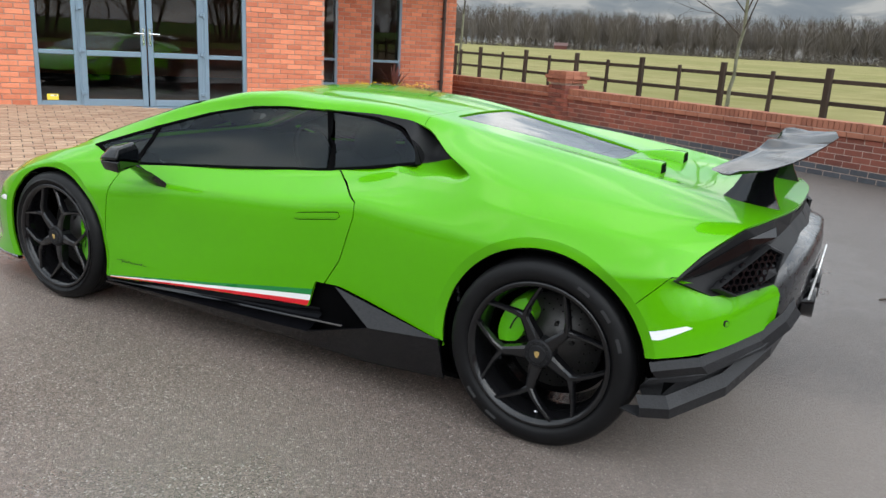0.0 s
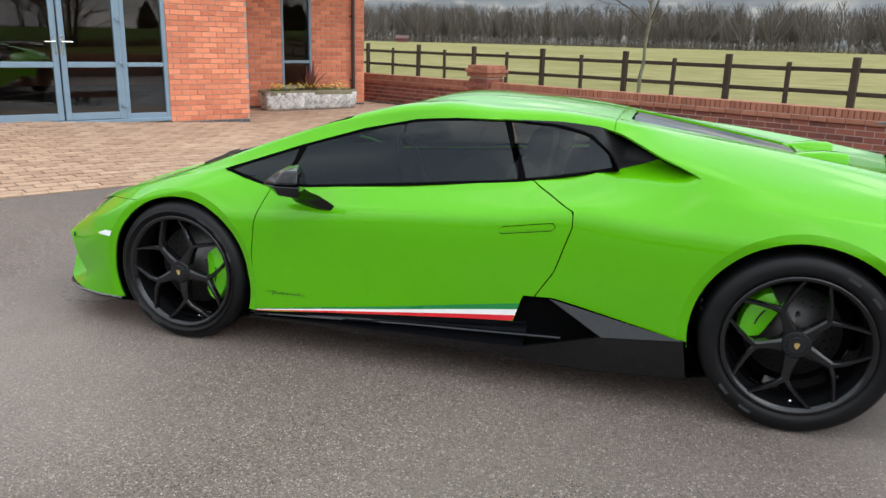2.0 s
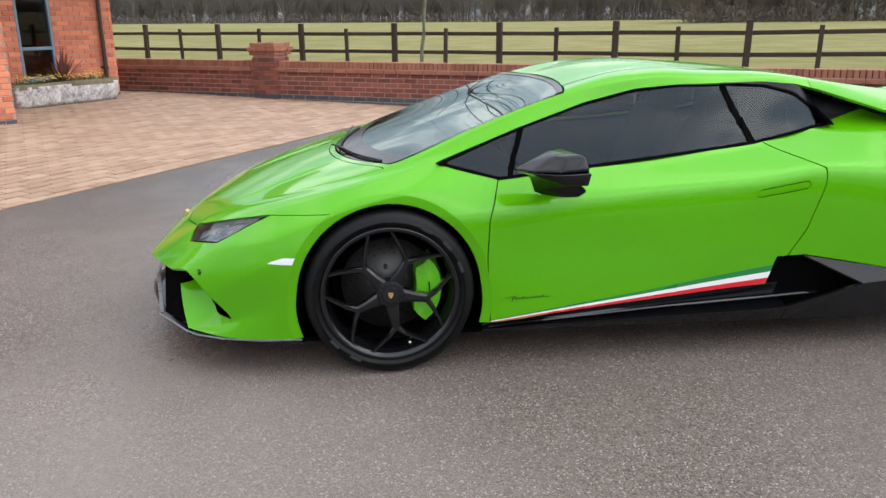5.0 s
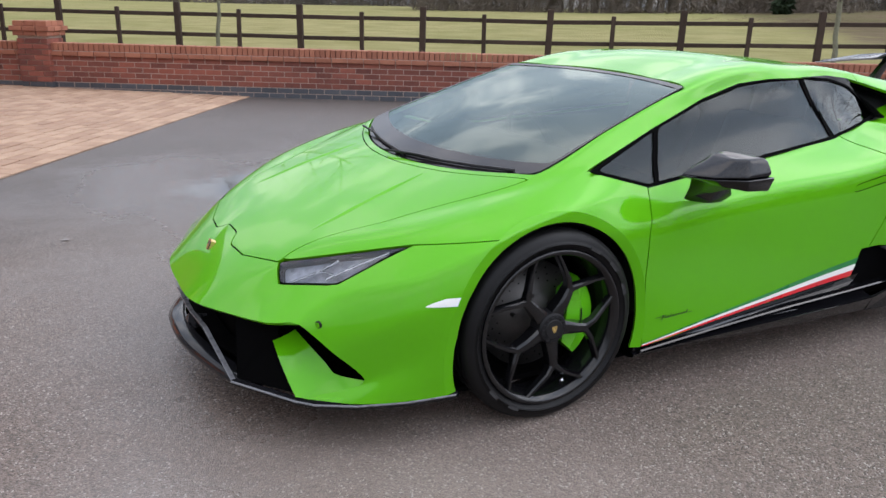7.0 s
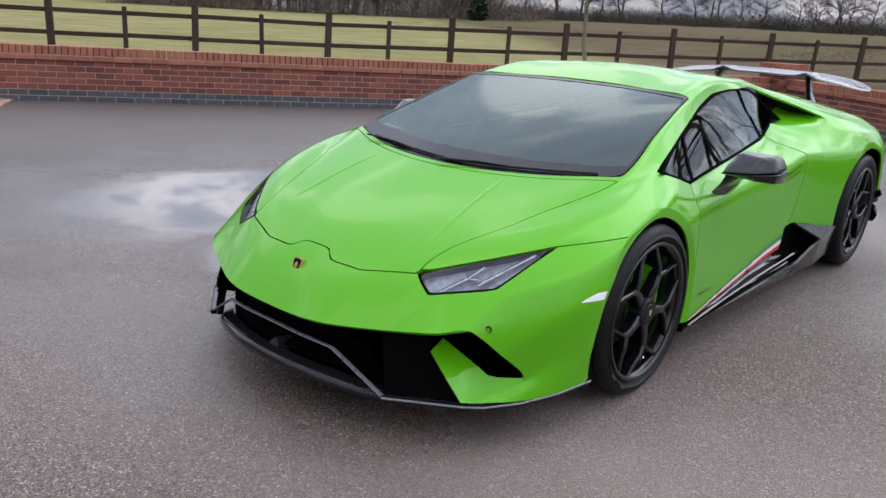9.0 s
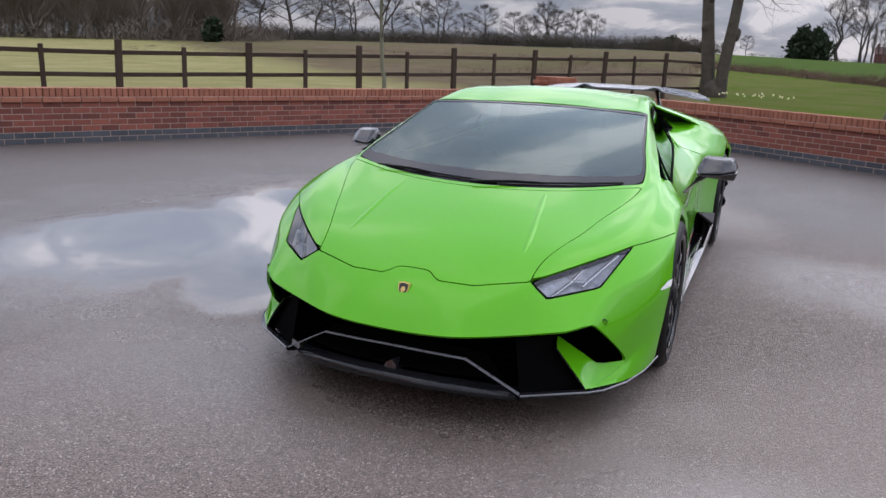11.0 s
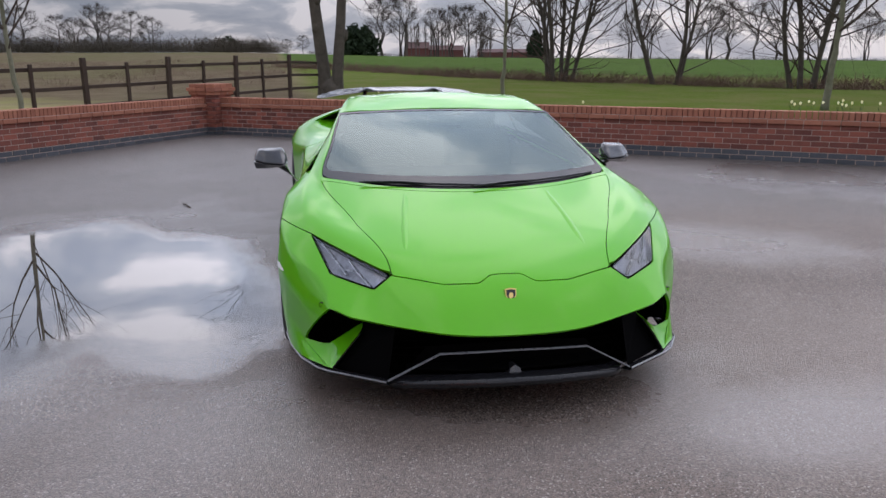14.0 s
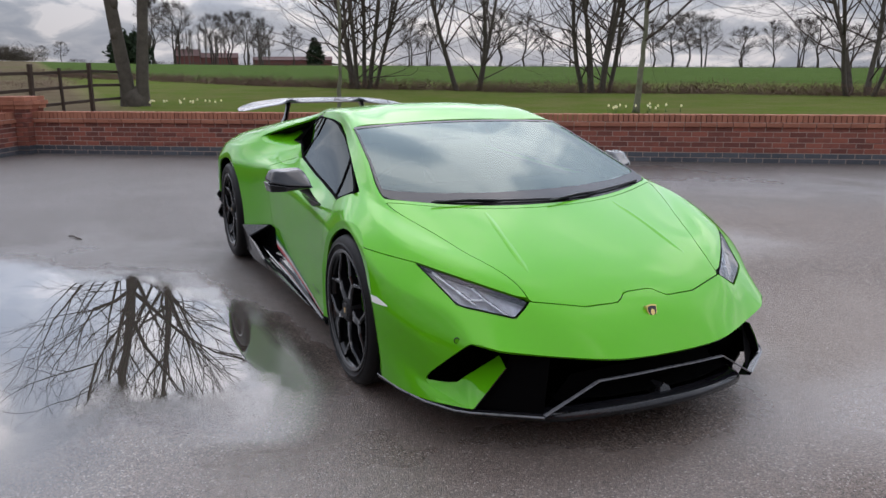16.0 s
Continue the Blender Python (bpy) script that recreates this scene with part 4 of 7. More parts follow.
m2 = pane.clip(.017 - np.abs(band(pane, *rear_cut)))
pair("window_divider", m1, BLACK_SHADED, "", 0.004)
pair("window_pillar", m2, BLACK_SHADED, "", 0.004)

# engine lid: smoked polycarbonate over a dark engine bay
panel("engine_window", engine_lid.moved(-.006), GLASS_COVER, "smoked clear engine cover", 0.0)
panel("engine_bay", engine_lid.moved(-.06), CARBON, "", 0.0)

# air intakes behind the side windows
it = intake_open
rise = np.clip((it.z() - np.interp(-it.x(), [.54, .70, .856, .91], [.856, .858, .866, .883])) / .075, 0, 1)
fade = np.clip((it.x() + .930) / .07, 0, 1) * np.clip((-.52 - it.x()) / .10, 0, 1)
fade = fade * rise * rise * (3 - 2 * rise)
deep = Skin(it.V + np.stack([.0 * fade, -(.001 + .13 * fade), -.012 * fade], 1), it.UV * [1, 1, 0, 0, 0], it.F)
lowcut = inside([(-.45, .84), (-.53, .876), (-.60, .893), (-.70, .925), (-.79, .962), (-1.0, .96), (-1.0, .82)], it.x(), it.z())
pair("intake_floor", deep.clip(lowcut), PAINT, "green inner wall of the air intake", 0.0)
pair("intake_throat", deep.clip(-lowcut), BLACK_MATT, "black air intake behind the side window", 0.0)


pair("intake_wall", edge_strip(it, deep), BLACK_MATT, "", 0.0)


# stripe along the foot of the door: dark green, white and red
def stripe(lo, hi):
    sill_x = [-.45, -.25, .25, .6, .92, 1.0]
    sill_z = [.286, .272, .238, .213, .189, .183]
    wide_x, wide = [-.32, .3, .92], [.083, .038, .010]
    s = door.clip(np.minimum(door.x() + .240 + (door.z() - .273) * .43, .935 - door.x()))
    w = lambda q: (q.z() - np.interp(q.x(), sill_x, sill_z)) / np.interp(q.x(), wide_x, wide)
    s = s.clip(w(s) - lo)
    return s.clip(hi - w(s)).moved(.0012)


for nm, lo, hi, m in (("red_stripe", 0.03, .34, RED), ("white_stripe", .34, .67, WHITE), ("green_stripe", .67, 1.0, DKGREEN)):
    s = stripe(lo, hi)
    for d, q in zip(doors, (s, s.mirrored())):
        panel(nm, q, m, "", 0.0, False, d)

# door handles: a flush flap in a fine outline
HANDLE = [(-.150, .632), (-.160, .665), (-.385, .700), (-.40, .690), (-.392, .667)]
hs = door.clip(inside(HANDLE, door.x(), door.z()))
ring = hs.clip(.003 - inside(HANDLE, hs.x(), hs.z()))
flap = hs.clip(inside(HANDLE, hs.x(), hs.z()) - .010)
line2 = hs.clip(np.minimum(inside(HANDLE, hs.x(), hs.z()) - .008, .0105 - inside(HANDLE, hs.x(), hs.z())))
for d, mir in zip(doors, (False, True)):
    for nm, q, m, off in (("handle_gap", ring, BLACK_SHADED, .0006), ("handle_gap", line2, BLACK_SHADED, .0006), ("door_handle", flap, PAINT, .0025)):
        q = q.moved(off)
        panel(nm, q.mirrored() if mir else q, m, "", 0.0, False, d)
# dark script low on the door: slanted bars of a word's size
def on_door(x, z):
    d2 = (door.x() - x) ** 2 + (door.z() - z) ** 2
    near = np.argsort(d2)[:6]
    w = 1 / (d2[near] + 1e-5)
    return (x, float((door.V[near, 1] * w).sum() / w.sum()) + .003, z)


def slanted(x0, wide, z0, z1):
    tip = (z1 - z0) * .45
    return [(x0, z0), (x0 - wide, z0), (x0 - wide - tip, z1), (x0 - tip, z1)]


strokes = [slanted(.836, .006, .288, .314), slanted(.842, .034, .3105, .3140), slanted(.870, .030, .3065, .3092), slanted(.670, .024, .2965, .2995)]
for k in range(9):
    strokes.append(slanted(.818 - k * .0165, .0065, .2960 + .0002 * k, .3060 + (.006 if k in (2, 8) else 0)))
    strokes.append(slanted(.818 - k * .0165, .0150, .2960 + .0002 * k, .2992))
for d, sg in zip(doors, (1, -1)):
    bm = bmesh.new()
    for s in strokes:
        bm.faces.new([bm.verts.new((p[0], sg * p[1], p[2])) for p in (on_door(.868 - (.870 - x) * .82, .281 + (z - .300) * .72) for x, z in s)])
    part("script_mark", bm, BLACK_MATT, d, "small dark script mark")

# side markers, front and rear
for poly, nm in (([(1.772, .465), (1.60, .465), (1.60, .492), (1.70, .490)], "side_marker"), ([(-1.66, .497), (-1.66, .522), (-1.70, .527), (-1.80, .556), (-1.81, .548), (-1.72, .500)], "rear_side_marker")):
    src = front_bumper if poly[0][0] > 0 else rear_bumper
    q = src.clip(np.where(src.u() > 4, inside(poly, src.x(), src.z()), -1)).moved(.0025)
    pair(nm, q, WHITE, "white side marker reflector", 0.0)

# parking sensors
for src, px, py, pz in ((front_bumper, 2.04, .725, .398), (rear_bumper, -1.896, .77, .552)):
    d = .011 - np.linalg.norm(src.V - np.array((px, py, pz)), axis=1)
    near = src.V[np.argmax(d)]
    for s in (1, -1):
        bm = bmesh.new()
        m = Matrix.Translation((near[0], near[1] * s, near[2])) @ Vector((near[0] * .6, near[1] * s, 0)).to_track_quat("Z", "Y").to_matrix().to_4x4()
        bmesh.ops.create_cone(bm, cap_ends=True, segments=16, radius1=.012, radius2=.011, depth=.006, matrix=m)
        so = part("parking_sensor", bm, BLACK_MATT, car)
        bm = bmesh.new()
        bmesh.ops.create_cone(bm, cap_ends=True, segments=16, radius1=.009, radius2=.008, depth=.009, matrix=m)
        part("sensor_face", bm, PAINT, so)

# headlamps: glass over a grey housing with two bright Y-shaped light guides
for s in (1, -1):
    q = lamp_skin if s > 0 else lamp_skin.mirrored()
    ho = panel("headlamp", q.moved(-.035), LAMP, "grey headlamp with Y-shaped light guides under clear glass", 0.0, False)
    back = edge_strip(q, q.moved(-.035))
    panel("lamp_wall", back, BLACK_MATT, "", 0.0, False, ho)
    panel("lamp_glass", q.moved(-.001), GLASS_CLEAR, "", 0.0, False, ho)
    V = lamp_skin.V
    for pts in ([(.52, .478), (.575, .520), (.60, .560)], [(.575, .520), (.625, .520), (.66, .548)], [(.61, .500), (.66, .548), (.70, .592)]):
        line = []
        for y, z in pts:
            k = np.argmin((V[:, 1] - y) ** 2 + (V[:, 2] - z) ** 2)
            line.append((V[k, 0] - .022, V[k, 1] * s, V[k, 2] - .006))
        part("light_guide", tube(bmesh.new(), line, .008, 6, .5), SILVER, ho)

# hood strakes: two raised creases
for s in (1, -1):
    pts = [(1.52, .335), (1.64, .350), (1.78, .365), (1.90, .375), (2.0, .382)]
    rows = []
    for k, (x, y) in enumerate(pts):
        h = hood.V[np.argmin((hood.V[:, 0] - x) ** 2 + (hood.V[:, 1] - y) ** 2)]
        zz = h[2] + (x - h[0]) * -.33
        lift = (.002, .006, .0055, .003, .0)[k]
        rows.append([(x, s * (y - .030), zz - .004), (x, s * (y - .008), zz + lift), (x, s * y, zz + lift), (x, s * (y + .012), zz - .004)])
    v, f = loft(rows)
    raw_part("hood_strake", v, f, PAINT, car, "", True)

# badge: a small gold-edged black shield
bm = bmesh.new()
shape = [(-.036, .040), (0, .046), (.036, .040), (.034, .0), (.018, -.032), (0, -.046), (-.018, -.032), (-.034, .0)]
nose_m = Matrix.Translation((2.214, 0, .456)) @ pose(0, 0, 0, 90, 0, 90) @ pose(0, 0, 0, -24, 0, 0)
for k, (sc, th, m, nm) in enumerate(((.62, .005, GOLD, "badge"), (.50, .0065, BLACK_GLOSS, "badge_field"))):
    bm = bmesh.new()
    top = [bm.verts.new((x * sc, y * sc, th)) for x, y in shape]
    bot = [bm.verts.new((x * sc, y * sc, -.012)) for x, y in shape]
    bm.faces.new(top)
    for i in range(8):
        bm.faces.new((bot[i], bot[(i + 1) % 8], top[(i + 1) % 8], top[i]))
    bm.transform(nose_m)
    badge = part(nm, bm, m, car if k == 0 else badge, "small gold and black shield badge" if k == 0 else "")
    badge0 = badge if k == 0 else badge0
bm = bmesh.new()
top = [bm.verts.new(q) for q in ((-.010, -.003, .0072), (-.004, -.014, .0072), (.008, -.007, .0072), (.009, .006, .0072), (.001, .011, .0072), (-.007, .007, .0072))]
bm.faces.new(top)
bm.transform(nose_m)
part("badge_emblem", bm, GOLD, badge0)

# ---- car: trim, wheels, wing, inside ----
def both_sides(name, verts, faces, material, label="", smooth=False, thick=0.0, parent=None):
    """A part on the left side and its mirror image on the right, a mesh each."""
    obs = []
    for s in (1, -1):
        ob = raw_part(name, [(x, y * s, z) for x, y, z in verts], [f if s > 0 else f[::-1] for f in faces], material, parent or car, label, smooth)
        if thick:
            so = ob.modifiers.new("thickness", "SOLIDIFY")
            so.thickness, so.offset = thick, -1
        obs.append(ob)
    return obs


# front: a dark grille cavity behind the nose lip
lip = [(2.335, 0, .340), (2.322, .25, .350), (2.245, .44, .364), (2.165, .612, .385), (2.094, .688, .398), (2.0, .75, .31)]
top = smooth_path(lip, 4)
n = len(top)
keep = [p for p in top if p.y < .69]
rows = [[tuple(p + Vector((-.006, 0, -.001))) for p in keep],
        [(p.x - .05, p.y, p.z - .004) for p in keep],
        [(1.93 - .12 * (p.y / .6) ** 2, p.y, p.z) for p in keep],
        [(1.90 - .12 * (p.y / .6) ** 2, p.y * .98, .12) for p in keep],
        [(2.15 - .12 * (p.y / .6) ** 2, p.y * .98, .125) for p in keep]]
v, f = loft(rows)
both_sides("grille_cavity", v, f, BLACK_SHADED, "black front grille cavity", True)
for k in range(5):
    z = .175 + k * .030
    both_sides("grille_slat", *loft([[(2.06 - .06 * t * t, .30 + .26 * t, z + .004 * s) for t in (0, .3, .6, 1)] for s in (-1, 1)]), BLACK_SHADED, "", False, .006)

# splitter edge: sharp grey carbon lip with a V on each side and a lower centre lip
edge_pts = [(1.646, .872, .158), (1.80, .845, .152), (1.95, .80, .150), (2.06, .735, .147), (2.105, .69, .147), (2.255, .478, .148)]
v, f = loft([[(x - .008, y - .008, z + .006) for x, y, z in edge_pts], [(x + .006, y + .008, z + .001) for x, y, z in edge_pts], [(x + .002, y + .004, z - .012) for x, y, z in edge_pts], [(x - .03, y - .03, z - .014) for x, y, z in edge_pts]])
both_sides("splitter", v, f, WING, "grey carbon front splitter")
# a narrow light strip paints the highlight on the splitter's edge
both_sides("splitter_edge", *loft([[(x + .004, y + .006, z + .004) for x, y, z in edge_pts], [(x + .008, y + .009, z + .001) for x, y, z in edge_pts], [(x + .006, y + .007, z - .003) for x, y, z in edge_pts]]), EDGE_HIGHLIGHT, "worn light grey splitter edge")
arm = [(2.258, .480, .152), (2.302, .286, .266), (2.320, .14, .272), (2.322, 0, .274)]
both_sides("splitter_arm", *loft([[(x, y, z + .002) for x, y, z in arm], [(x + .002, y, z) for x, y, z in arm], [(x, y - .001, z - .003) for x, y, z in arm], [(x - .014, y, z - .004) for x, y, z in arm], [(x - .014, y, z + .001) for x, y, z in arm], [(x, y, z + .002) for x, y, z in arm]]), EDGE_HIGHLIGHT, "thin grey carbon V-shaped grille arm")
low = smooth_path([(2.19, .475, .122), (2.258, .42, .132), (2.325, .25, .150), (2.358, .12, .160), (2.366, 0, .163)], 4)
both_sides("centre_lip", *loft([[(x - .06, y, z + .020) for x, y, z in low], [(x - .016, y, z + .019) for x, y, z in low], [(x + .003, y, z + .006) for x, y, z in low], [(x - .002, y, z - .014) for x, y, z in low], [(x - .25, y, min(z, .13) - .014) for x, y, z in low]]), WING, "black carbon lower front lip", True)
both_sides("lower_grille", *loft([[(2.16, .42, .13), (2.18, .2, .14), (2.19, 0, .14)], [(2.17, .32, .25), (2.19, .2, .262), (2.2, 0, .266)]]), BLACK_SHADED)
both_sides("grille_shelf", *loft([[(2.20, .40, .172), (2.27, .2, .182), (2.29, 0, .186)], [(2.16, .40, .178), (2.2, .2, .188), (2.21, 0, .190)]]), BLACK_SHADED, "", False, .006)
# radar pod in the middle of the lower grille
bm = bmesh.new()
prof = [(-.030, .0), (-.020, .036), (.0, .050), (.020, .036), (.030, .0)]
a = [bm.verts.new((2.322 - .35 * z, y, .160 + z)) for y, z in prof]
b = [bm.verts.new((2.24, y * .8, .160 + z * .8)) for y, z in prof]
bm.faces.new(a)
for i in range(4):
    bm.faces.new((a[i], b[i], b[i + 1], a[i + 1]))
part("radar_pod", bm, CARBON, car, "grey radar pod in the grille")

# green blades between grille and corner duct
bt, bo, bl, bmid, dl = (2.143, .577, .308), (2.066, .560, .326), (2.108, .686, .158), (1.978, .700, .210), (1.922, .787, .222)
foot = Vector((1.998, .774, .158))
fore = [Vector(bt).lerp(Vector(bl), k / 4) + Vector((.004, .003, 0)) * math.sin(math.pi * k / 4) for k in range(4)] + [Vector(bl), Vector(bl).lerp(foot, .12), Vector(bl).lerp(foot, .5), foot]
aft = [Vector(bo).lerp(Vector(bmid), k / 4) for k in range(4)] + [Vector(bmid) + Vector((.010, -.008, .008)), Vector(bmid) + Vector((-.008, .016, .004)), Vector(bmid).lerp(Vector(dl), .55), Vector(dl)]
vane = [[tuple(a.lerp(b, w) + Vector((-.006, -.004, -.003)) * math.sin(math.pi * w)) for a, b in zip(fore, aft)] for w in (0, .06, .35, .65, .94, 1)]
both_sides("bumper_blade", *loft(vane), PAINT, "", True)
both_sides("blade_edge", *loft([[tuple(a + Vector((-.003, -.003, 0))) for a in fore[:5]], [tuple(a + Vector((-.03, -.02, 0))) for a in fore[:5]]]), BLACK_GLOSS, "", False, .004)
both_sides("grille_mesh", [(2.086, .664, .152), (2.238, .476, .152), (2.225, .445, .360), (2.120, .545, .366), (2.118, .556, .308)], [(0, 1, 2, 3, 4)], BLACK_SHADED, "black mesh beside the bumper blade")
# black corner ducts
both_sides("duct_floor", [(2.098, .668, .151), (1.994, .762, .151), (1.80, .826, .151), (1.75, .60, .151), (2.05, .58, .151)], [(0, 1, 2, 3, 4)], BLACK_SHADED)
both_sides("corner_duct", *loft([[(2.145, .600, .379), (2.073, .672, .388), (1.984, .734, .306), (1.903, .768, .222)], [(1.90, .56, .33), (1.84, .64, .34), (1.80, .70, .26), (1.80, .70, .20)], [(1.86, .55, .16), (1.84, .60, .16), (1.80, .66, .16), (1.80, .70, .16)]]), BLACK_SHADED, "black corner air duct")

part("front_bulkhead", boxed(.06, 1.52, .30, Matrix.Translation((1.74, 0, .275))), BLACK_SHADED, car)
# floor pan, wheel housings
bm = bmesh.new()
pan = [(2.24, .10), (2.17, .45), (2.03, .66), (1.68, .80), (.95, .80), (-.95, .80), (-1.35, .62)]
ring = [(x, y) for x, y in pan] + [(x, -y) for x, y in pan[::-1]]
lo = [bm.verts.new((x, y, .118)) for x, y in ring]
hi = [bm.verts.new((x, y, .136)) for x, y in ring]
bm.faces.new(lo[::-1]); bm.faces.new(hi)
for i in range(len(ring)):
    j = (i + 1) % len(ring)
    bm.faces.new((lo[i], lo[j], hi[j], hi[i]))
bmesh.ops.recalc_face_normals(bm, faces=bm.faces[:])
part("floor_pan", bm, BLACK_SHADED, car, "black underside")
for cx, cz, r, yo in ((FA[0], FA[1], FA[2] + .006, .80), (RA[0], RA[1], RA[2] + .006, .84)):
    arc = [radians(a) for a in range(-32, 214, 6)]
    v, f = loft([[(cx + r * math.cos(a), yo, cz + r * math.sin(a)) for a in arc], [(cx + r * math.cos(a), .50, cz + r * math.sin(a)) for a in arc]])
    k = len(v)
    v = v + [(cx, .52, cz)]
    f = f + [(len(arc) + i, len(arc) + i + 1, k) for i in range(len(arc) - 1)]
    both_sides("wheel_housing", v, f, BLACK_SHADED, "black wheel housing")
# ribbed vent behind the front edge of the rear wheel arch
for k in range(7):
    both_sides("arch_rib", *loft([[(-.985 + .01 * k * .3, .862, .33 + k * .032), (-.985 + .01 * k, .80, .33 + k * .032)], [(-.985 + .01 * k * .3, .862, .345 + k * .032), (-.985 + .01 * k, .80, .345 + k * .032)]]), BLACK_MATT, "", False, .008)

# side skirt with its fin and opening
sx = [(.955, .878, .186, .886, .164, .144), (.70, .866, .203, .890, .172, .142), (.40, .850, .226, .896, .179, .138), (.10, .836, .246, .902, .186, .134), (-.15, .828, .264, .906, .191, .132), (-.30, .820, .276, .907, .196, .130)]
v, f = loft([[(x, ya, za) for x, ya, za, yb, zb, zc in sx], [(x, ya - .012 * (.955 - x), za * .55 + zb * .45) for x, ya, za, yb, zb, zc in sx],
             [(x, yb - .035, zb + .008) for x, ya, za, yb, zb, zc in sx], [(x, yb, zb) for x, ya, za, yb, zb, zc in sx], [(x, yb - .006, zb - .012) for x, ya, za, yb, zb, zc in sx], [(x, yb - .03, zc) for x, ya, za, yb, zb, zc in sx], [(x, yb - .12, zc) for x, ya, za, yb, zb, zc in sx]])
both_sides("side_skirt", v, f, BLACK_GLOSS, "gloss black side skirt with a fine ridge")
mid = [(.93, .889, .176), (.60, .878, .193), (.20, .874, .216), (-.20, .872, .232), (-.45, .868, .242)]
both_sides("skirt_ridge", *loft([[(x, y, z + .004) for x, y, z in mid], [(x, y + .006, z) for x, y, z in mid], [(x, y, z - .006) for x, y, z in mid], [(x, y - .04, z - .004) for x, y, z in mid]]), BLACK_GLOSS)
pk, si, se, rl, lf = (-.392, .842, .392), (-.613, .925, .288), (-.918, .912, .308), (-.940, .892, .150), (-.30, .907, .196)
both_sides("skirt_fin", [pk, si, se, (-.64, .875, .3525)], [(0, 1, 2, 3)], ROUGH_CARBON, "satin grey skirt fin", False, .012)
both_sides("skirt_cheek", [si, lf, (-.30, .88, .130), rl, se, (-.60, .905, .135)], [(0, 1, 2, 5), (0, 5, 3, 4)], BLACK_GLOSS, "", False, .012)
both_sides("skirt_opening", [(-.20, .79, .40), (-.40, .80, .41), (-.80, .84, .37), (-.80, .80, .16), (-.20, .79, .16)], [(0, 1, 2, 3, 4)], BLACK_SHADED)

# rear: black lamp panel, honeycomb grilles, diffuser
up_e = [(-1.735, .897, .698), (-1.80, .82, .770), (-1.895, .685, .848), (-1.955, .52, .861), (-1.995, .34, .865), (-2.015, 0, .870)]
lo_e = [(-1.735, .895, .692), (-1.835, .80, .638), (-1.93, .68, .640), (-2.0, .62, .70), (-2.025, .34, .755), (-2.04, 0, .76)]
both_sides("lamp_panel", *loft([up_e, [tuple(Vector(a) * .5 + Vector(b) * .5 + Vector((.022, -.010, 0))) for a, b in zip(up_e, lo_e)], lo_e]), BLACK_MATT, "matt black rear lamp panel", False, .01)
tl = [tuple(Vector(a) * .86 + Vector(b) * .14 + Vector((-.006, .004, 0))) for a, b in zip(up_e, lo_e)]
tl2 = [tuple(Vector(a) * .68 + Vector(b) * .32 + Vector((-.006, .004, 0))) for a, b in zip(up_e, lo_e)]
both_sides("tail_lamp", *loft([tl[:4], tl2[:4]]), TAILRED, "smoked dark tail lamp strip", False, .008)
o0, e1, e2 = Vector((-1.88, .74, .64)), Vector((-.60, -.80, 0)), Vector((.12, -.09, .99)).normalized()
out0 = Vector((-.80, .60, .15)).normalized()
cell = [(-.063, .035), (.004, .007), (.152, .031), (.187, .119), (.133, .142)]
hexes, hf = [], []
for r in range(9):
    for c in range(11):
        ha, hb = -.07 + c * .0262 + (r % 2) * .0131, .0 + r * .0226
        if inside(cell, np.array([ha]), np.array([hb]))[0] < -.002:
            continue
        k = len(hexes)
        for q in range(6):
            w = radians(60 * q + 30)
            for rad, dp in ((.0148, .030), (.0108, .030)):
                hexes.append(tuple(o0 + e1 * (ha + rad * math.cos(w)) + e2 * (hb + rad * math.sin(w)) + out0 * dp))
        for q in range(6):
            i0, i1 = k + 2 * q, k + 2 * ((q + 1) % 6)
            hf.append((i0, i1, i1 + 1, i0 + 1))
both_sides("honeycomb_grille", hexes, hf, BLACK_GLOSS, "black honeycomb grille", False, .010)
place = lambda q, g, d: tuple(o0 + e1 * (.08 + (q[0] - .08) * g) + e2 * (.07 + (q[1] - .07) * g) + out0 * d)
fr = [[place(q, g, d) for q in cell] for g, d in ((1.02, .0), (1.05, .040), (1.12, .040), (1.22, .018))]
both_sides("grille_frame", *loft(fr, True), BLACK_MATT, "black surround of the honeycomb")
both_sides("grille_back", [place(q, 1.06, .014) for q in cell], [(0, 1, 2, 3, 4)], BLACK_SHADED)
gr = smooth_path([(-1.995, .57, .64), (-2.05, .47, .715), (-2.085, .28, .748), (-2.095, 0, .752)], 5)
both_sides("rear_valance", *loft([[(x + .06, y, z + .02) for x, y, z in gr], [(x + .015, y, z + .012) for x, y, z in gr], gr, [(x - .010, y * .985, z - .07) for x, y, z in gr], [(x - .002, y * .97, z - .16) for x, y, z in gr], [(x + .02, y * .93, z - .27) for x, y, z in gr]]), CARBON, "satin grey-black rear valance", True, .0)
wing_e = [(-1.70, .935, .425), (-1.84, .87, .455), (-1.98, .62, .495), (-2.04, .56, .56), (-2.06, .50, .60)]
both_sides("diffuser_edge", *loft([wing_e, [(x - .012, y + .008, z - .025) for x, y, z in wing_e], [(x - .03, y * .98, z - .055) for x, y, z in wing_e]]), ROUGH_CARBON, "", False, .004)
dv = [(-1.705, .93, .37), (-1.86, .86, .405), (-2.0, .63, .455), (-2.06, .50, .53)]
both_sides("diffuser_recess", *loft([dv, [(x + .04, y - .06, z - .06) for x, y, z in dv], [(x + .01, y - .02, (.265, .31, .39, .46)[i]) for i, (x, y, z) in enumerate(dv)]]), ROUGH_CARBON, "rough dark carbon corner vent", True, .01)
db = [(-1.69, .945, .268), (-1.78, .925, .280), (-1.92, .77, .338), (-2.02, .54, .425), (-2.06, .2, .47), (-2.06, 0, .47)]
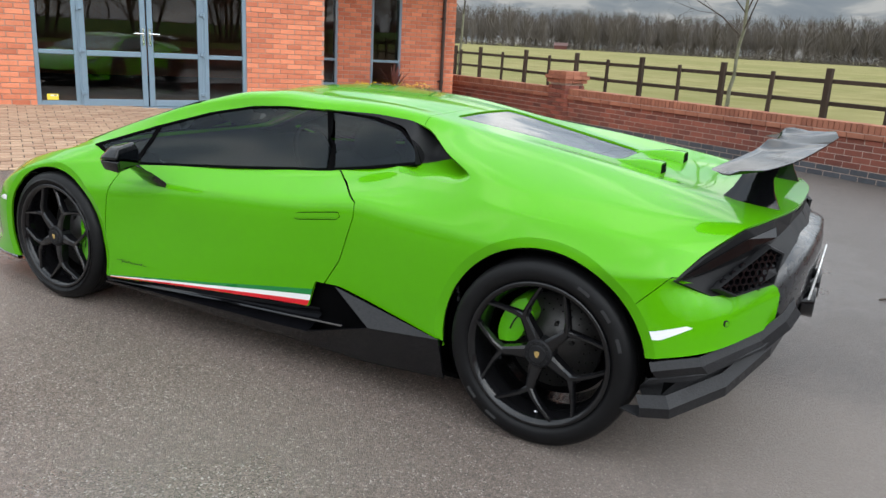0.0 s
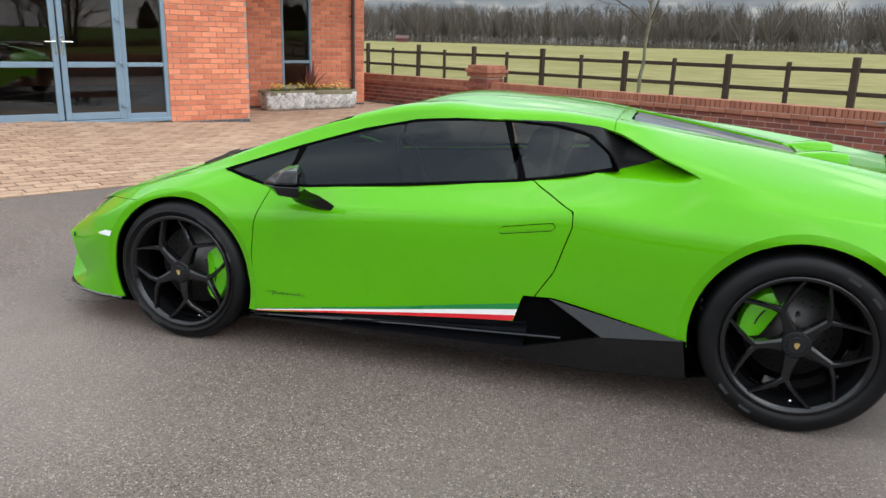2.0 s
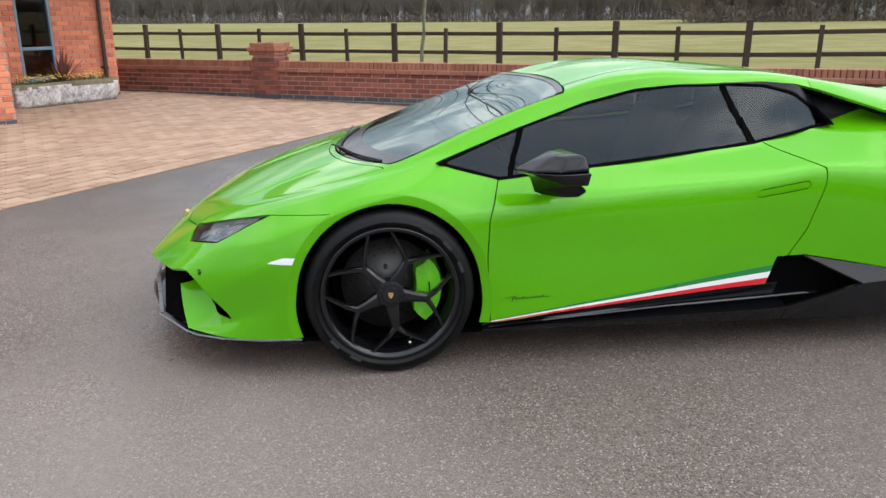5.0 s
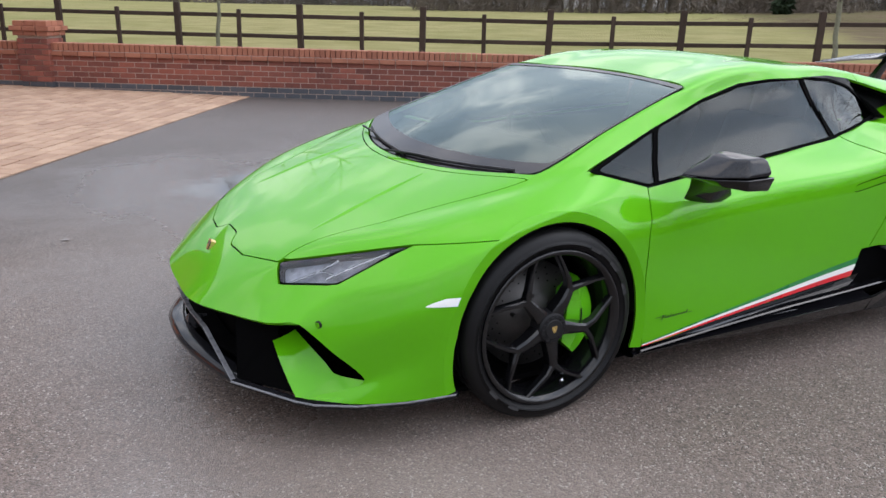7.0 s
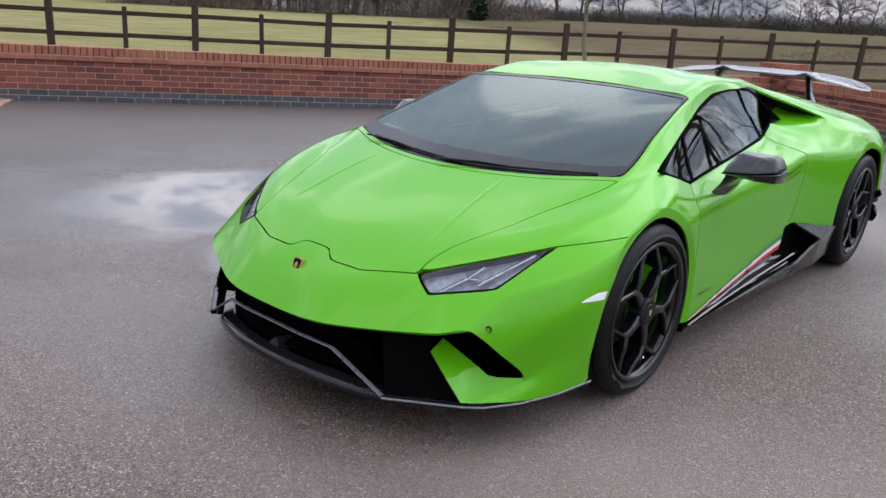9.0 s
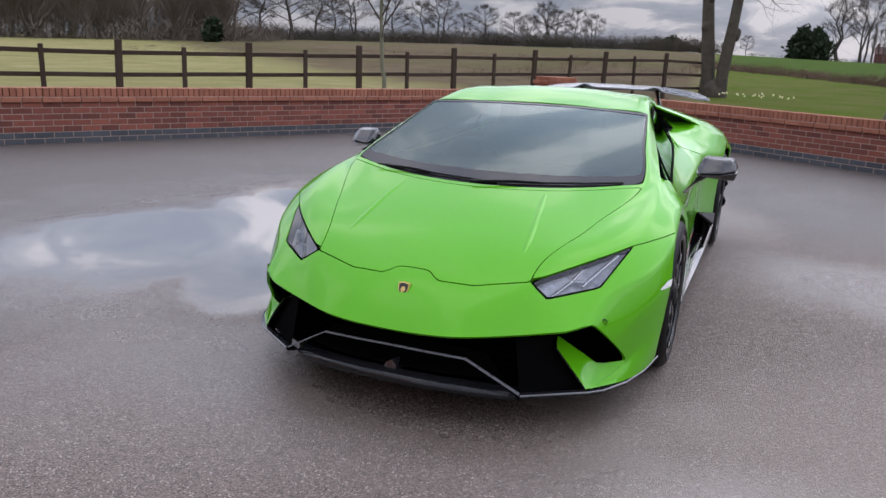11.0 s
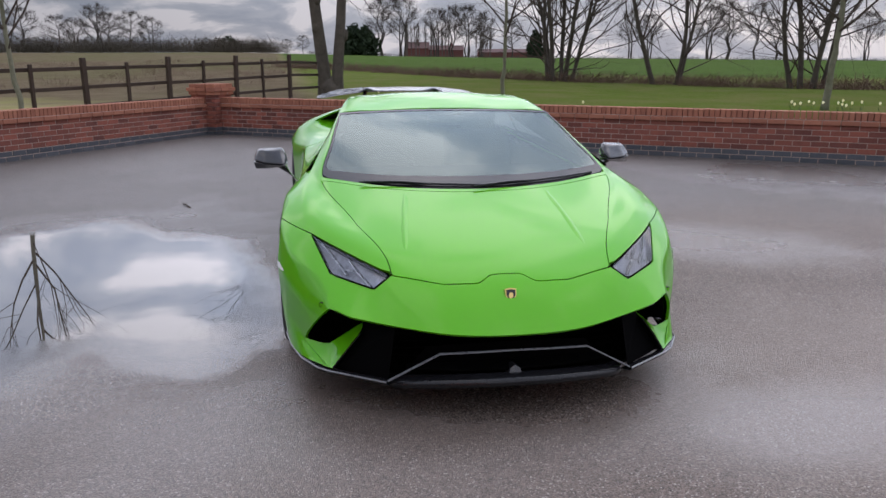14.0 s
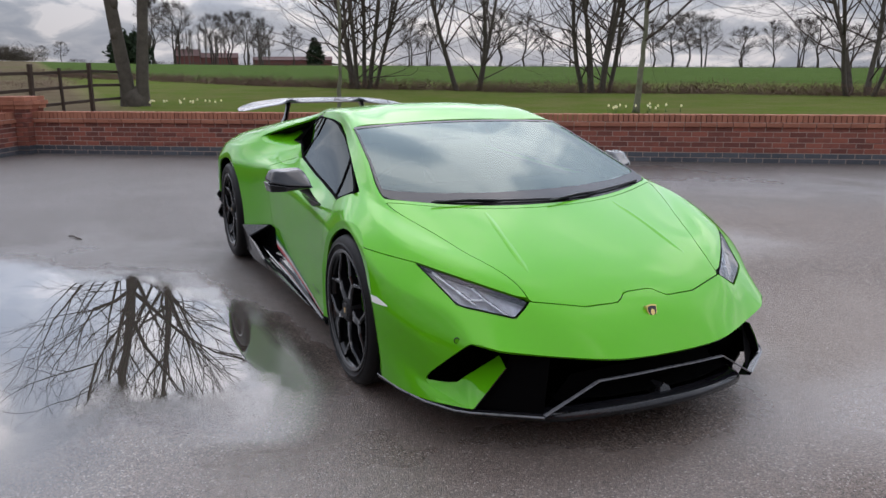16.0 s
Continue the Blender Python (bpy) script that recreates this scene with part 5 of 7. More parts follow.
both_sides("diffuser", *loft([[(x + .02, y - .015, z + .035) for x, y, z in db], db, [(x + .0, y - .01, z - .035) for x, y, z in db], [(x + .10, y * .96, z - .030) for x, y, z in db]]), ROUGH_CARBON, "black rear diffuser blade", False, .004)
both_sides("rear_backing", *loft([[(-1.75, .88, .44), (-1.98, .60, .48), (-2.08, .3, .50), (-2.08, 0, .50)], [(-1.74, .88, .29), (-1.92, .60, .37), (-2.0, .3, .42), (-2.0, 0, .42)]]), BLACK_SHADED)
for s in (1, -1):
    bm = bmesh.new()
    spin(bm, [(.045, 0), (.058, .0), (.058, .10), (.045, .10), (.045, 0)], 24)
    bm.transform(Matrix.Translation((-2.02, .15 * s, .50)) @ pose(0, 0, 0, 0, 0, 90))
    part("exhaust_pipe", bm, BLACK_GLOSS, car, "dark round exhaust tip", True)
plate = part("number_plate", boxed(.008, .52, .11, Matrix.Translation((-2.108, 0, .590)) @ pose(0, 0, 0, 0, -8, 0), .002), WHITE, car, "white number plate with plain bars")
for k in range(6):
    part("plate_bar", boxed(.002, .05, .07, Matrix.Translation((-2.114, -.19 + .076 * k, .590)) @ pose(0, 0, 0, 0, -8, 0)), BLACK_MATT, plate)

# deck scoops behind the engine window: raised tongues with a dark outlet
for s in (1, -1):
    rows = []
    for x, y0, y1, z, h in ((-1.29, .150, .195, .953, .0), (-1.345, .145, .220, .948, .013), (-1.41, .145, .238, .944, .026), (-1.485, .150, .250, .940, .030), (-1.507, .155, .250, .938, .027)):
        rows.append([(x, s * y0, z - .02), (x, s * (y0 + .004), z + h * .7), (x, s * (y0 + .018), z + h), (x, s * (y1 - .018), z + h), (x, s * (y1 - .004), z + h * .7), (x, s * y1, z - .02)])
    v, f = loft(rows)
    sc = raw_part("deck_scoop", v, f, PAINT, car, "", True)
    raw_part("scoop_outlet", [(-1.508, s * .160, .920), (-1.508, s * .246, .920), (-1.508, s * .238, .958), (-1.508, s * .170, .958)], [(0, 1, 2, 3)], BLACK_SHADED, sc)

# rear wing on two swept pylons
def wing_section(y):
    a = abs(y)
    lead = np.interp(a, [0, .27, .5, .66, .70, .722], [-1.88, -1.875, -1.815, -1.765, -1.768, -1.79])
    trail = np.interp(a, [0, .35, .55, .64, .70, .722], [-2.095, -2.07, -2.03, -1.99, -1.93, -1.86])
    zl = np.interp(a, [0, .3, .5, .66, .722], [1.080, 1.077, 1.053, 1.030, 1.027])
    zt = np.interp(a, [0, .35, .55, .64, .722], [1.106, 1.103, 1.083, 1.064, 1.038])
    # the pylons run on into the top of the wing as rounded shoulders
    crest = .026 * math.exp(-((a - .29) / .045) ** 2)
    thick = np.interp(a, [0, .6, .722], [1, .8, .25])
    pts = []
    for u, h, c in ((0, 0, .5), (.05, .006, .9), (.22, .009, 1), (.5, .008, .6), (1, .003, 0), (1.0, -.003, 0), (.5, -.007, 0), (.22, -.007, 0), (.05, -.004, .3)):
        pts.append((lead + (trail - lead) * u, y, zl + (zt - zl) * u - .012 * math.sin(math.pi * u) + h * thick + crest * c))
    return pts
ys = [.722, .715, .70, .67, .62, .56, .50, .44, .40, .37, .34, .315, .29, .26, .23, .19, .12]
ys = ys + [0] + [-q for q in ys[::-1]]
v, f = loft([wing_section(y) for y in ys], True)
nsec = 9
f += [tuple(range(nsec))[::-1], tuple(range((len(ys) - 1) * nsec, len(ys) * nsec))]
wing = raw_part("rear_wing", v, [q[::-1] for q in f], WING, car, "glossy dark forged carbon rear wing", True)
wing.data.set_sharp_from_angle(angle=radians(32))
rowsp = []
for z, xf, xb, y, w in ((.87, -1.75, -1.965, .380, .070), (.895, -1.767, -1.951, .374, .060), (.93, -1.795, -1.935, .360, .045), (.97, -1.815, -1.925, .343, .032), (1.02, -1.84, -1.94, .325, .028), (1.06, -1.855, -1.975, .310, .030), (1.092, -1.875, -2.0, .298, .044)):
    c = xf - xb
    rowsp.append([(xf, y, z), (xf - c * .25, y + w / 2, z), (xf - c * .7, y + w * .45, z), (xb, y + w * .2, z), (xb, y - w * .2, z), (xf - c * .7, y - w * .45, z), (xf - c * .25, y - w / 2, z)])
for pylon in both_sides("wing_pylon", *loft(rowsp, True), BLACK_GLOSS, "gloss black wing pylon", True):
    pylon.data.set_sharp_from_angle(angle=radians(30))
# dark slot in the deck before each pylon
both_sides("pylon_slot", [(-1.732, .385, .8935), (-1.732, .350, .8935), (-1.772, .350, .896), (-1.772, .385, .894)], [(0, 1, 2, 3)], BLACK_SHADED)


# mirrors: a wedge-shaped carbon shell over a gloss black underside, on a short arm
def wedge(rings, s, bevel, seg=3):
    bm = bmesh.new()
    loops = [[bm.verts.new((x, y * s, z)) for x, y, z in r] for r in rings]
    n = len(loops[0])
    for p, q in zip(loops, loops[1:]):
        for k in range(n):
            bm.faces.new((p[k], p[(k + 1) % n], q[(k + 1) % n], q[k]))
    bm.faces.new(loops[0][::-1])
    bm.faces.new(loops[-1])
    bmesh.ops.recalc_face_normals(bm, faces=bm.faces[:])
    bmesh.ops.bevel(bm, geom=bm.edges[:], offset=bevel, segments=seg, affect="EDGES", profile=.5)
    return bm


for s in (1, -1):
    rim_out = [(.862, .888), (.80, 1.0), (.715, 1.062), (.602, 1.068), (.662, .885), (.76, .872)]
    mi = part("door_mirror", wedge([[(x, y, .798 + .010 * (.86 - x) / .24) for x, y in rim_out], [(.79, .90, .832), (.755, .99, .836), (.70, 1.048, .834), (.606, 1.056, .842), (.664, .895, .852), (.74, .885, .840)], [(.725, .912, .864), (.71, .99, .866), (.685, 1.03, .862), (.612, 1.04, .868), (.668, .91, .877), (.70, .90, .873)]], s, .015), WING, car, "glossy carbon door mirror on a black arm", True)
    sub = mi.modifiers.new("rounded", "SUBSURF")
    sub.levels = sub.render_levels = 2
    part("mirror_underside", wedge([[(x - .004, y, .7955 + .010 * (.86 - x) / .24) for x, y in rim_out], [(.775, .905, .780), (.75, .99, .768), (.70, 1.05, .762), (.606, 1.055, .757), (.665, .895, .768), (.72, .888, .778)]], s, .005, 2), BLACK_GLOSS, mi, "gloss black mirror underside", True)
    part("mirror_arm", wedge([[(.80, .892, .792), (.67, .892, .785), (.665, .945, .780), (.785, .945, .786)], [(.775, .862, .742), (.662, .852, .700), (.596, .892, .748), (.735, .912, .758)], [(.752, .818, .690), (.600, .812, .634), (.532, .848, .694), (.705, .872, .728)]], s, .012, 3), BLACK_GLOSS, mi, "", True)
    raw_part("mirror_glass", [(.652, s * .905, .775), (.604, s * 1.048, .775), (.605, s * 1.046, .838), (.653, s * .905, .846)], [(0, 1, 2, 3)], MIRROR, mi)

# wipers, parked along the foot of the screen
WS = windscreen.V
for ya, yb in ((.62, .02), (.10, -.50)):
    pts = []
    for k in range(9):
        y = ya + (yb - ya) * k / 8
        x = 1.5 - .22 * (y / .706) ** 2 - .012 - .028 * math.sin(math.pi * k / 8) ** .7 * .6
        q = WS[np.argmin((WS[:, 0] - x) ** 2 + (WS[:, 1] - abs(y)) ** 2)]
        pts.append((x, y, q[2] - .32 * (x - q[0]) + .005))
    part("wiper", tube(bmesh.new(), pts, .0055, 6), BLACK_MATT, car, "black wiper blade")
    x, y, z = pts[8]
    part("wiper_arm", tube(bmesh.new(), [pts[4], (pts[6][0] + .01, pts[6][1], pts[6][2] + .007), (x + .03, y - .03, z + .003)], .0045, 6), BLACK_MATT, car)

# inside: dashboard, two seats, wheel, bulkhead
v, f = loft([[(1.45, y, .70), (1.15, y, .80 - .05 * (abs(y) > .5)), (.85, y, .78), (.72, y, .72), (.72, y, .45)] for y in (-.66, -.4, 0, .4, .66)])
raw_part("dashboard", v, f, LEATHER, car, "black dashboard", True)
raw_part("cabin_floor", [(1.3, -.7, .24), (1.3, .7, .24), (-.55, .7, .24), (-.55, -.7, .24)], [(0, 1, 2, 3)], BLACK_SHADED, car)
raw_part("bulkhead", [(-.50, -.60, .3), (-.50, .60, .3), (-.46, .44, 1.03), (-.46, -.44, 1.03)], [(0, 1, 2, 3)], LEATHER, car)
both_sides("door_lining", [(.95, .74, .25), (-.5, .72, .25), (-.5, .58, .80), (.3, .66, .765), (.85, .72, .725)], [(0, 1, 2, 3, 4)], LEATHER)
for s in (1, -1):
    seat = part("seat", boxed(.50, .46, .16, Matrix.Translation((.22, .34 * s, .36)) @ pose(0, 0, 0, 0, -10, 0), .05, 2), LEATHER, car, "black sports seat", True)
    part("backrest", boxed(.14, .44, .52, Matrix.Translation((-.12, .34 * s, .64)) @ pose(0, 0, 0, 0, -22, 0), .05, 2), LEATHER, seat, "", True)
    part("headrest", boxed(.10, .26, .18, Matrix.Translation((-.24, .34 * s, .93)) @ pose(0, 0, 0, 0, -15, 0), .04, 2), LEATHER, seat, "", True)
bm = bmesh.new()
spin(bm, [(.165, -.012), (.183, -.012), (.187, 0), (.183, .012), (.165, .012), (.161, 0), (.165, -.012)], 32)
bm.transform(Matrix.Translation((.62, -.34, .70)) @ pose(0, 0, 0, 0, 0, 90) @ pose(0, 0, 0, 22, 0, 0))
part("steering_wheel", bm, LEATHER, car, "", True)
part("rear_view_mirror", boxed(.03, .20, .055, Matrix.Translation((.56, 0, 1.0)), .012, 2), BLACK_GLOSS, car)


# wheels
def bar(bm, pts, widths, depths, plane_y):
    """A tapering spoke limb: pts (radius, angle in degrees), its width in the wheel's plane and depth along the axle."""
    P = [(r * math.cos(radians(a)), r * math.sin(radians(a))) for r, a in pts]
    rings = []
    for i, (px, pz) in enumerate(P):
        qx, qz = P[min(i + 1, len(P) - 1)]
        ox, oz = P[max(i - 1, 0)]
        dx, dz = qx - ox, qz - oz
        l = math.hypot(dx, dz)
        nx, nz = -dz / l, dx / l
        w, d, y = widths[i] / 2, depths[i], plane_y[i]
        rings.append([bm.verts.new(q) for q in ((px - nx * w, y - .006, pz - nz * w), (px - nx * w * .55, y, pz - nz * w * .55), (px + nx * w * .55, y, pz + nz * w * .55), (px + nx * w, y - .006, pz + nz * w), (px + nx * w * .9, y - d, pz + nz * w * .9), (px - nx * w * .9, y - d, pz - nz * w * .9))])
    for a, b in zip(rings, rings[1:]):
        for k in range(6):
            bm.faces.new((a[k], b[k], b[(k + 1) % 6], a[(k + 1) % 6]))
    bm.faces.new(rings[0]); bm.faces.new(rings[-1][::-1])


def build_wheel(name, R, w, hub, phase, cal_angle, cal_span, disc_r):
    """A wheel that faces +y, round its centre."""
    wh = thing(name, "", "")
    h = w / 2
    bm = bmesh.new()
    prof = [(.258, -h + .02), (.285, -h), (R - .03, -h + .002), (R - .006, -h + .022)]
    for g in (-.6, -.2, .2, .6):
        prof += [(R - .001, h * g * .9 - .012), (R - .001, h * g * .9 - .004), (R - .007, h * g * .9 - .003), (R - .007, h * g * .9 + .003), (R - .001, h * g * .9 + .004), (R - .001, h * g * .9 + .012)]
    prof += [(R - .006, h - .022), (R - .016, h - .010), (R - .03, h - .002), (R - .045, h + .001), (.288, h), (.276, h - .003), (.272, h - .008), (.262, h - .012), (.258, h - .02)]
    spin(bm, prof, 72)
    part("tyre", bm, RUBBER, wh, "black low-profile tyre", True)
    bm = bmesh.new()
    spin(bm, [(.255, -h + .015), (.236, -h + .03), (.232, h - .07), (.243, h - .035), (.246, h - .020), (.262, h - .014), (.268, h - .008), (.262, h - .002), (.252, h - .004), (.246, h - .012)][::-1], 64)
    part("rim", bm, SATIN, wh, "satin black alloy rim", True)
    # light bars of the tyre's raised lettering
    for a0 in (115, 135, 155, 295, 315):
        bm = bmesh.new()
        rows = [[((R - .040 + dr) * math.cos(radians(a0 + d)), h + .0015, (R - .040 + dr) * math.sin(radians(a0 + d))) for d in (0, 3, 6, 9)] for dr in (-.006, .006)]
        v, f = loft(rows)
        vs = [bm.verts.new(q) for q in v]
        for q in f:
            bm.faces.new([vs[i] for i in q])
        part("sidewall_mark", bm, TYRE_MARK, wh)
    for k in range(5):
        a = phase + 72 * k
        bm = bmesh.new()
        ys = [hub, hub + .004, hub + (h - .012 - hub) * .45]
        bar(bm, [(.045, a), (.10, a), (.148, a)], [.050, .036, .030], [.05, .045, .04], ys)
        for sg in (1, -1):
            bar(bm, [(.138, a), (.170, a + sg * 10), (.212, a + sg * 20), (.250, a + sg * 26.5)], [.024, .018, .015, .013], [.035, .03, .028, .03], [ys[2], ys[2] + .006, hub + (h - .012 - hub) * .85, h - .012])
        part("spoke", bm, SATIN, wh)
    bm = bmesh.new()
    spin(bm, [(.0, hub + .012), (.030, hub + .012), (.033, hub + .008), (.047, hub + .007), (.052, hub), (.054, hub - .05), (.0, hub - .05)][::-1], 32)
    for k in range(14):
        a = 2 * math.pi * k / 14
        box(bm, .008, .006, .004, Matrix.Translation((.040 * math.cos(a), hub + .009, .040 * math.sin(a))))
    cap = part("centre_cap", bm, BLACK_MATT, wh, "black centre-lock cap with a gold emblem")
    bm = bmesh.new()
    sh = [bm.verts.new((x * .27, hub + .0135, y * .27)) for x, y in shape]
    bm.faces.new(sh)
    part("cap_emblem", bm, GOLD, cap)
    bm = bmesh.new()
    spin(bm, [(.0, -.02), (.075, -.02), (.085, -.035), (disc_r, -.035), (disc_r, -.067), (.07, -.067), (.0, -.067)][::-1], 56)
    disc = part("brake_disc", bm, STEEL, wh, "drilled grey brake disc", True)
    v, f = [], []
    for k in range(60):
        a = 2 * math.pi * k / 60
        r = disc_r - .018 - .020 * (k % 3)
        c = (r * math.cos(a), r * math.sin(a))
        n0 = len(v)
        v += [(c[0] + .0035 * math.cos(q), -.0345, c[1] + .0035 * math.sin(q)) for q in [2 * math.pi * i / 6 for i in range(6)]]
        f.append(tuple(range(n0, n0 + 6))[::-1])
    raw_part("disc_holes", v, f, BLACK_SHADED, disc)
    for k in range(5):
        a = radians(phase + 36 + 72 * k)
        bm = bmesh.new()
        rod(bm, (.075 * math.cos(a), -.03, .075 * math.sin(a)), (.075 * math.cos(a), -.008, .075 * math.sin(a)), .009, .008, 6)
        part("wheel_bolt", bm, STEEL, disc)
    rows = []
    for k in range(9):
        a = radians(cal_angle - cal_span / 2 + cal_span * k / 8)
        e = 0.7 + .3 * math.sin(math.pi * k / 8) ** .5
        r0, r1 = disc_r - .085 * e, disc_r + .028 * e
        rows.append([(r * math.cos(a), y, r * math.sin(a)) for r, y in ((r0, -.03), (r0 + .006, .030), ((r0 + r1) / 2, .044), (r1 - .01, .036), (r1, .0), (r1, -.09))])
    v, f = loft(rows)
    f += [tuple(range(6))[::-1], tuple(range(48, 54))]
    cal = raw_part("brake_caliper", v, f, CALIPER, wh, "bright green brake caliper", False)
    # dark script bar on the caliper
    rows = []
    for rr in (disc_r - .033, disc_r - .027):
        rows.append([(rr * math.cos(radians(cal_angle + d)), .0465, rr * math.sin(radians(cal_angle + d))) for d in (-13, -6, 0, 6, 13)])
    v, f = loft(rows)
    raw_part("caliper_mark", v, f, BLACK_MATT, cal)
    bm = bmesh.new()
    spin(bm, [(.22, -.075), (.05, -.075)], 40)
    part("brake_shield", bm, BLACK_SHADED, wh)
    bm = bmesh.new()
    a = radians(phase + 205)
    rod(bm, (.240 * math.cos(a), h - .06, .240 * math.sin(a)), (.222 * math.cos(a), h - .035, .222 * math.sin(a)), .005, .004, 8)
    part("valve", bm, SILVER, wh)
    return wh


TYRE_MARK = mat("tyre_lettering", (0.022, 0.022, 0.023), 0.8, 0, 0.2, 20, 200)


def mount(wh, x, y, z, flip):
    wh.parent = car
    wh.location = (x, y, z)
    if flip:
        wh.rotation_euler = (0, 0, math.pi)
    wh["label"] = "satin black five-spoke wheel with a low-profile tyre"


wf = build_wheel("front_wheel", .327, .225, .100, 46, 184, 82, .185)
mount(wf, FA[0], .785, .327, False)
w2 = build_wheel("front_wheel", .327, .225, .100, 46, 0, 82, .185)
mount(w2, FA[0], -.785, .327, True)
wr = build_wheel("rear_wheel", .345, .295, .118, 63, 28, 66, .178)
mount(wr, RA[0], .778, .345, False)
w4 = build_wheel("rear_wheel", .345, .295, .118, 63, 152, 66, .178)
mount(w4, RA[0], -.778, .345, True)

# ---- building ----
FRAME = mat("grey_blue_frame", (.165, .235, .295), .4, 0, .05, 6, 200, coat=.2)
# the darkness of the unlit rooms is put into this floor colour
ROOM = mat("unlit_room", (.035, .034, .033), .8, 0, .3, 1.5, 30)
CHROME = mat("chrome", (.75, .75, .75), .18, 1.0, .05, 10, 100)
PIPE = mat("brown_pipe", (.045, .028, .024), .4, 0, .1, 8, 120)
YELLOW = mat("yellow_sign", (.80, .62, .05), .5, 0, .05, 8, 100)


def facade(name, p0, x0, x1, height, holes, label, near, seed):
    """A brick wall with openings through it; x runs along BD from p0, its face towards BN."""
    rnd = random.Random(seed)
    w = thing(name, label, "wall", None, "", "structure")
    # local x runs against BD so that y points into the building
    fm = frame_of(p0 + BD * x1, -BD)
    hl = [(x1 - b, x1 - a, c, d) for a, b, c, d in holes]
    cuts = sorted({0, x1 - x0, *[q for h in hl for q in h[:2]]})
    for a, b in zip(cuts, cuts[1:]):
        zs = [(0.0, height)]
        for c0, c1, z0, z1 in hl:
            if a >= c0 - 1e-6 and b <= c1 + 1e-6:
                zs = [(0.0, z0), (z1, height)]
        for z0, z1 in zs:
            if z1 - z0 > .02 and b - a > .005:
                part("mortar_core", boxed(b - a, .27, z1 - z0, fm @ Matrix.Translation(((a + b) / 2, .145, (z0 + z1) / 2))), MORTAR, w)
    lay(w, fm, courses(0, x1 - x0, -.005, .145, rnd, hl), BRICK_BLUE, BRICK_BLUE, "blue_brick", near, 100)
    lay(w, fm, courses(0, x1 - x0, .145, min(2.6, height), rnd, hl, D=.10), BRICK_ORANGE, BRICK_ORANGE_S, "brick", near, 300)
    return w


H0 = 3.2
facade("wall_entrance", B0, 0.0, 7.0, H0, [(1.22, 4.11, .0, 2.45)], "orange-red brick wall with grey glazed doors", 6.2, 11)
B2 = B0 - BN * 1.98
facade("wall_recess", B2, -3.34, .1, H0, [(-.90, -.26, .40, 2.5), (-2.18, -1.56, .40, 2.5)], "orange-red brick wall with two tall windows", 1.8, 12)
rm = frame_of(B0 + BD * 7.0, -BD)
wall_e = part("wall_return", boxed(.27, 1.72, H0, rm @ Matrix.Translation((7.0 - .135, .28 + .86, H0 / 2))), BRICK_ORANGE_S, None)
tagged(wall_e, "plain brick return wall", "wall", "", "structure")
end_w = part("wall_end", boxed(.27, 6.0, H0, frame_of(B2, -BD) @ Matrix.Translation((3.34 - .135, .28 + 3.0, H0 / 2))), BRICK_ORANGE_S, None)
tagged(end_w, "plain brick end wall", "wall", "", "structure")
back_w = part("wall_back", boxed(11.0, .27, H0, frame_of(B0 - BN * 6 + BD * 7.2, -BD) @ Matrix.Translation((5.2, 1.9, H0 / 2))), BRICK_ORANGE_S, None)
tagged(back_w, "plain brick back wall", "wall", "", "structure")
side_w = part("wall_side", boxed(.27, 8.0, H0, rm @ Matrix.Translation((-.13, 4.1, H0 / 2))), BRICK_ORANGE_S, None)
tagged(side_w, "plain brick side wall", "wall", "", "structure")
rf = part("roof_slab", boxed(11.2, 8.6, .12, frame_of(B0 + BD * 7.3, -BD) @ Matrix.Translation((5.4, 4.2, H0 + .06))), MORTAR, None)
tagged(rf, "plain flat roof over the brick building", "roof", "", "structure")
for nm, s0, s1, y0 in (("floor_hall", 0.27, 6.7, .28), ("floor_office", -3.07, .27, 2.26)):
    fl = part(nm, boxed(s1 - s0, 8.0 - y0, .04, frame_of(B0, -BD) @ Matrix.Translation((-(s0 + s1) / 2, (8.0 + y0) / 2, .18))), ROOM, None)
    tagged(fl, "floor inside the building, coloured dark as an unlit room", "floor", "", "structure")


def glazed(fr, s0, s1, z0, z1, rails, parent, bar_w=.055, depth=.06, y=.05, name="frame_bar"):
    """A framed pane between s0 and s1 (along -BD from fr) with cross rails; glass between them."""
    for a, b, c, d in [(s0, s0 + bar_w, z0, z1), (s1 - bar_w, s1, z0, z1)]:
        part(name, boxed(b - a, depth, d - c, fr @ Matrix.Translation(((a + b) / 2, y, (c + d) / 2)), .006), FRAME, parent)
    zs = sorted([(z0, z0 + bar_w * 1.3)] + [(r - bar_w / 2, r + bar_w / 2) for r in rails] + [(z1 - bar_w, z1)])
    for c, d in zs:
        part(name, boxed(s1 - s0 - 2 * bar_w, depth * .9, d - c, fr @ Matrix.Translation(((s0 + s1) / 2, y, (c + d) / 2)), .006), FRAME, parent)
    for (a0, a1), (b0, b1) in zip(zs, zs[1:]):
        q = [fr @ Vector(p) for p in ((s0 + bar_w, y, a1), (s1 - bar_w, y, a1), (s1 - bar_w, y, b0), (s0 + bar_w, y, b0))]
        raw_part("pane", q, [(0, 1, 2, 3)], GLASS_WINDOW, parent, "dark reflecting glass pane")


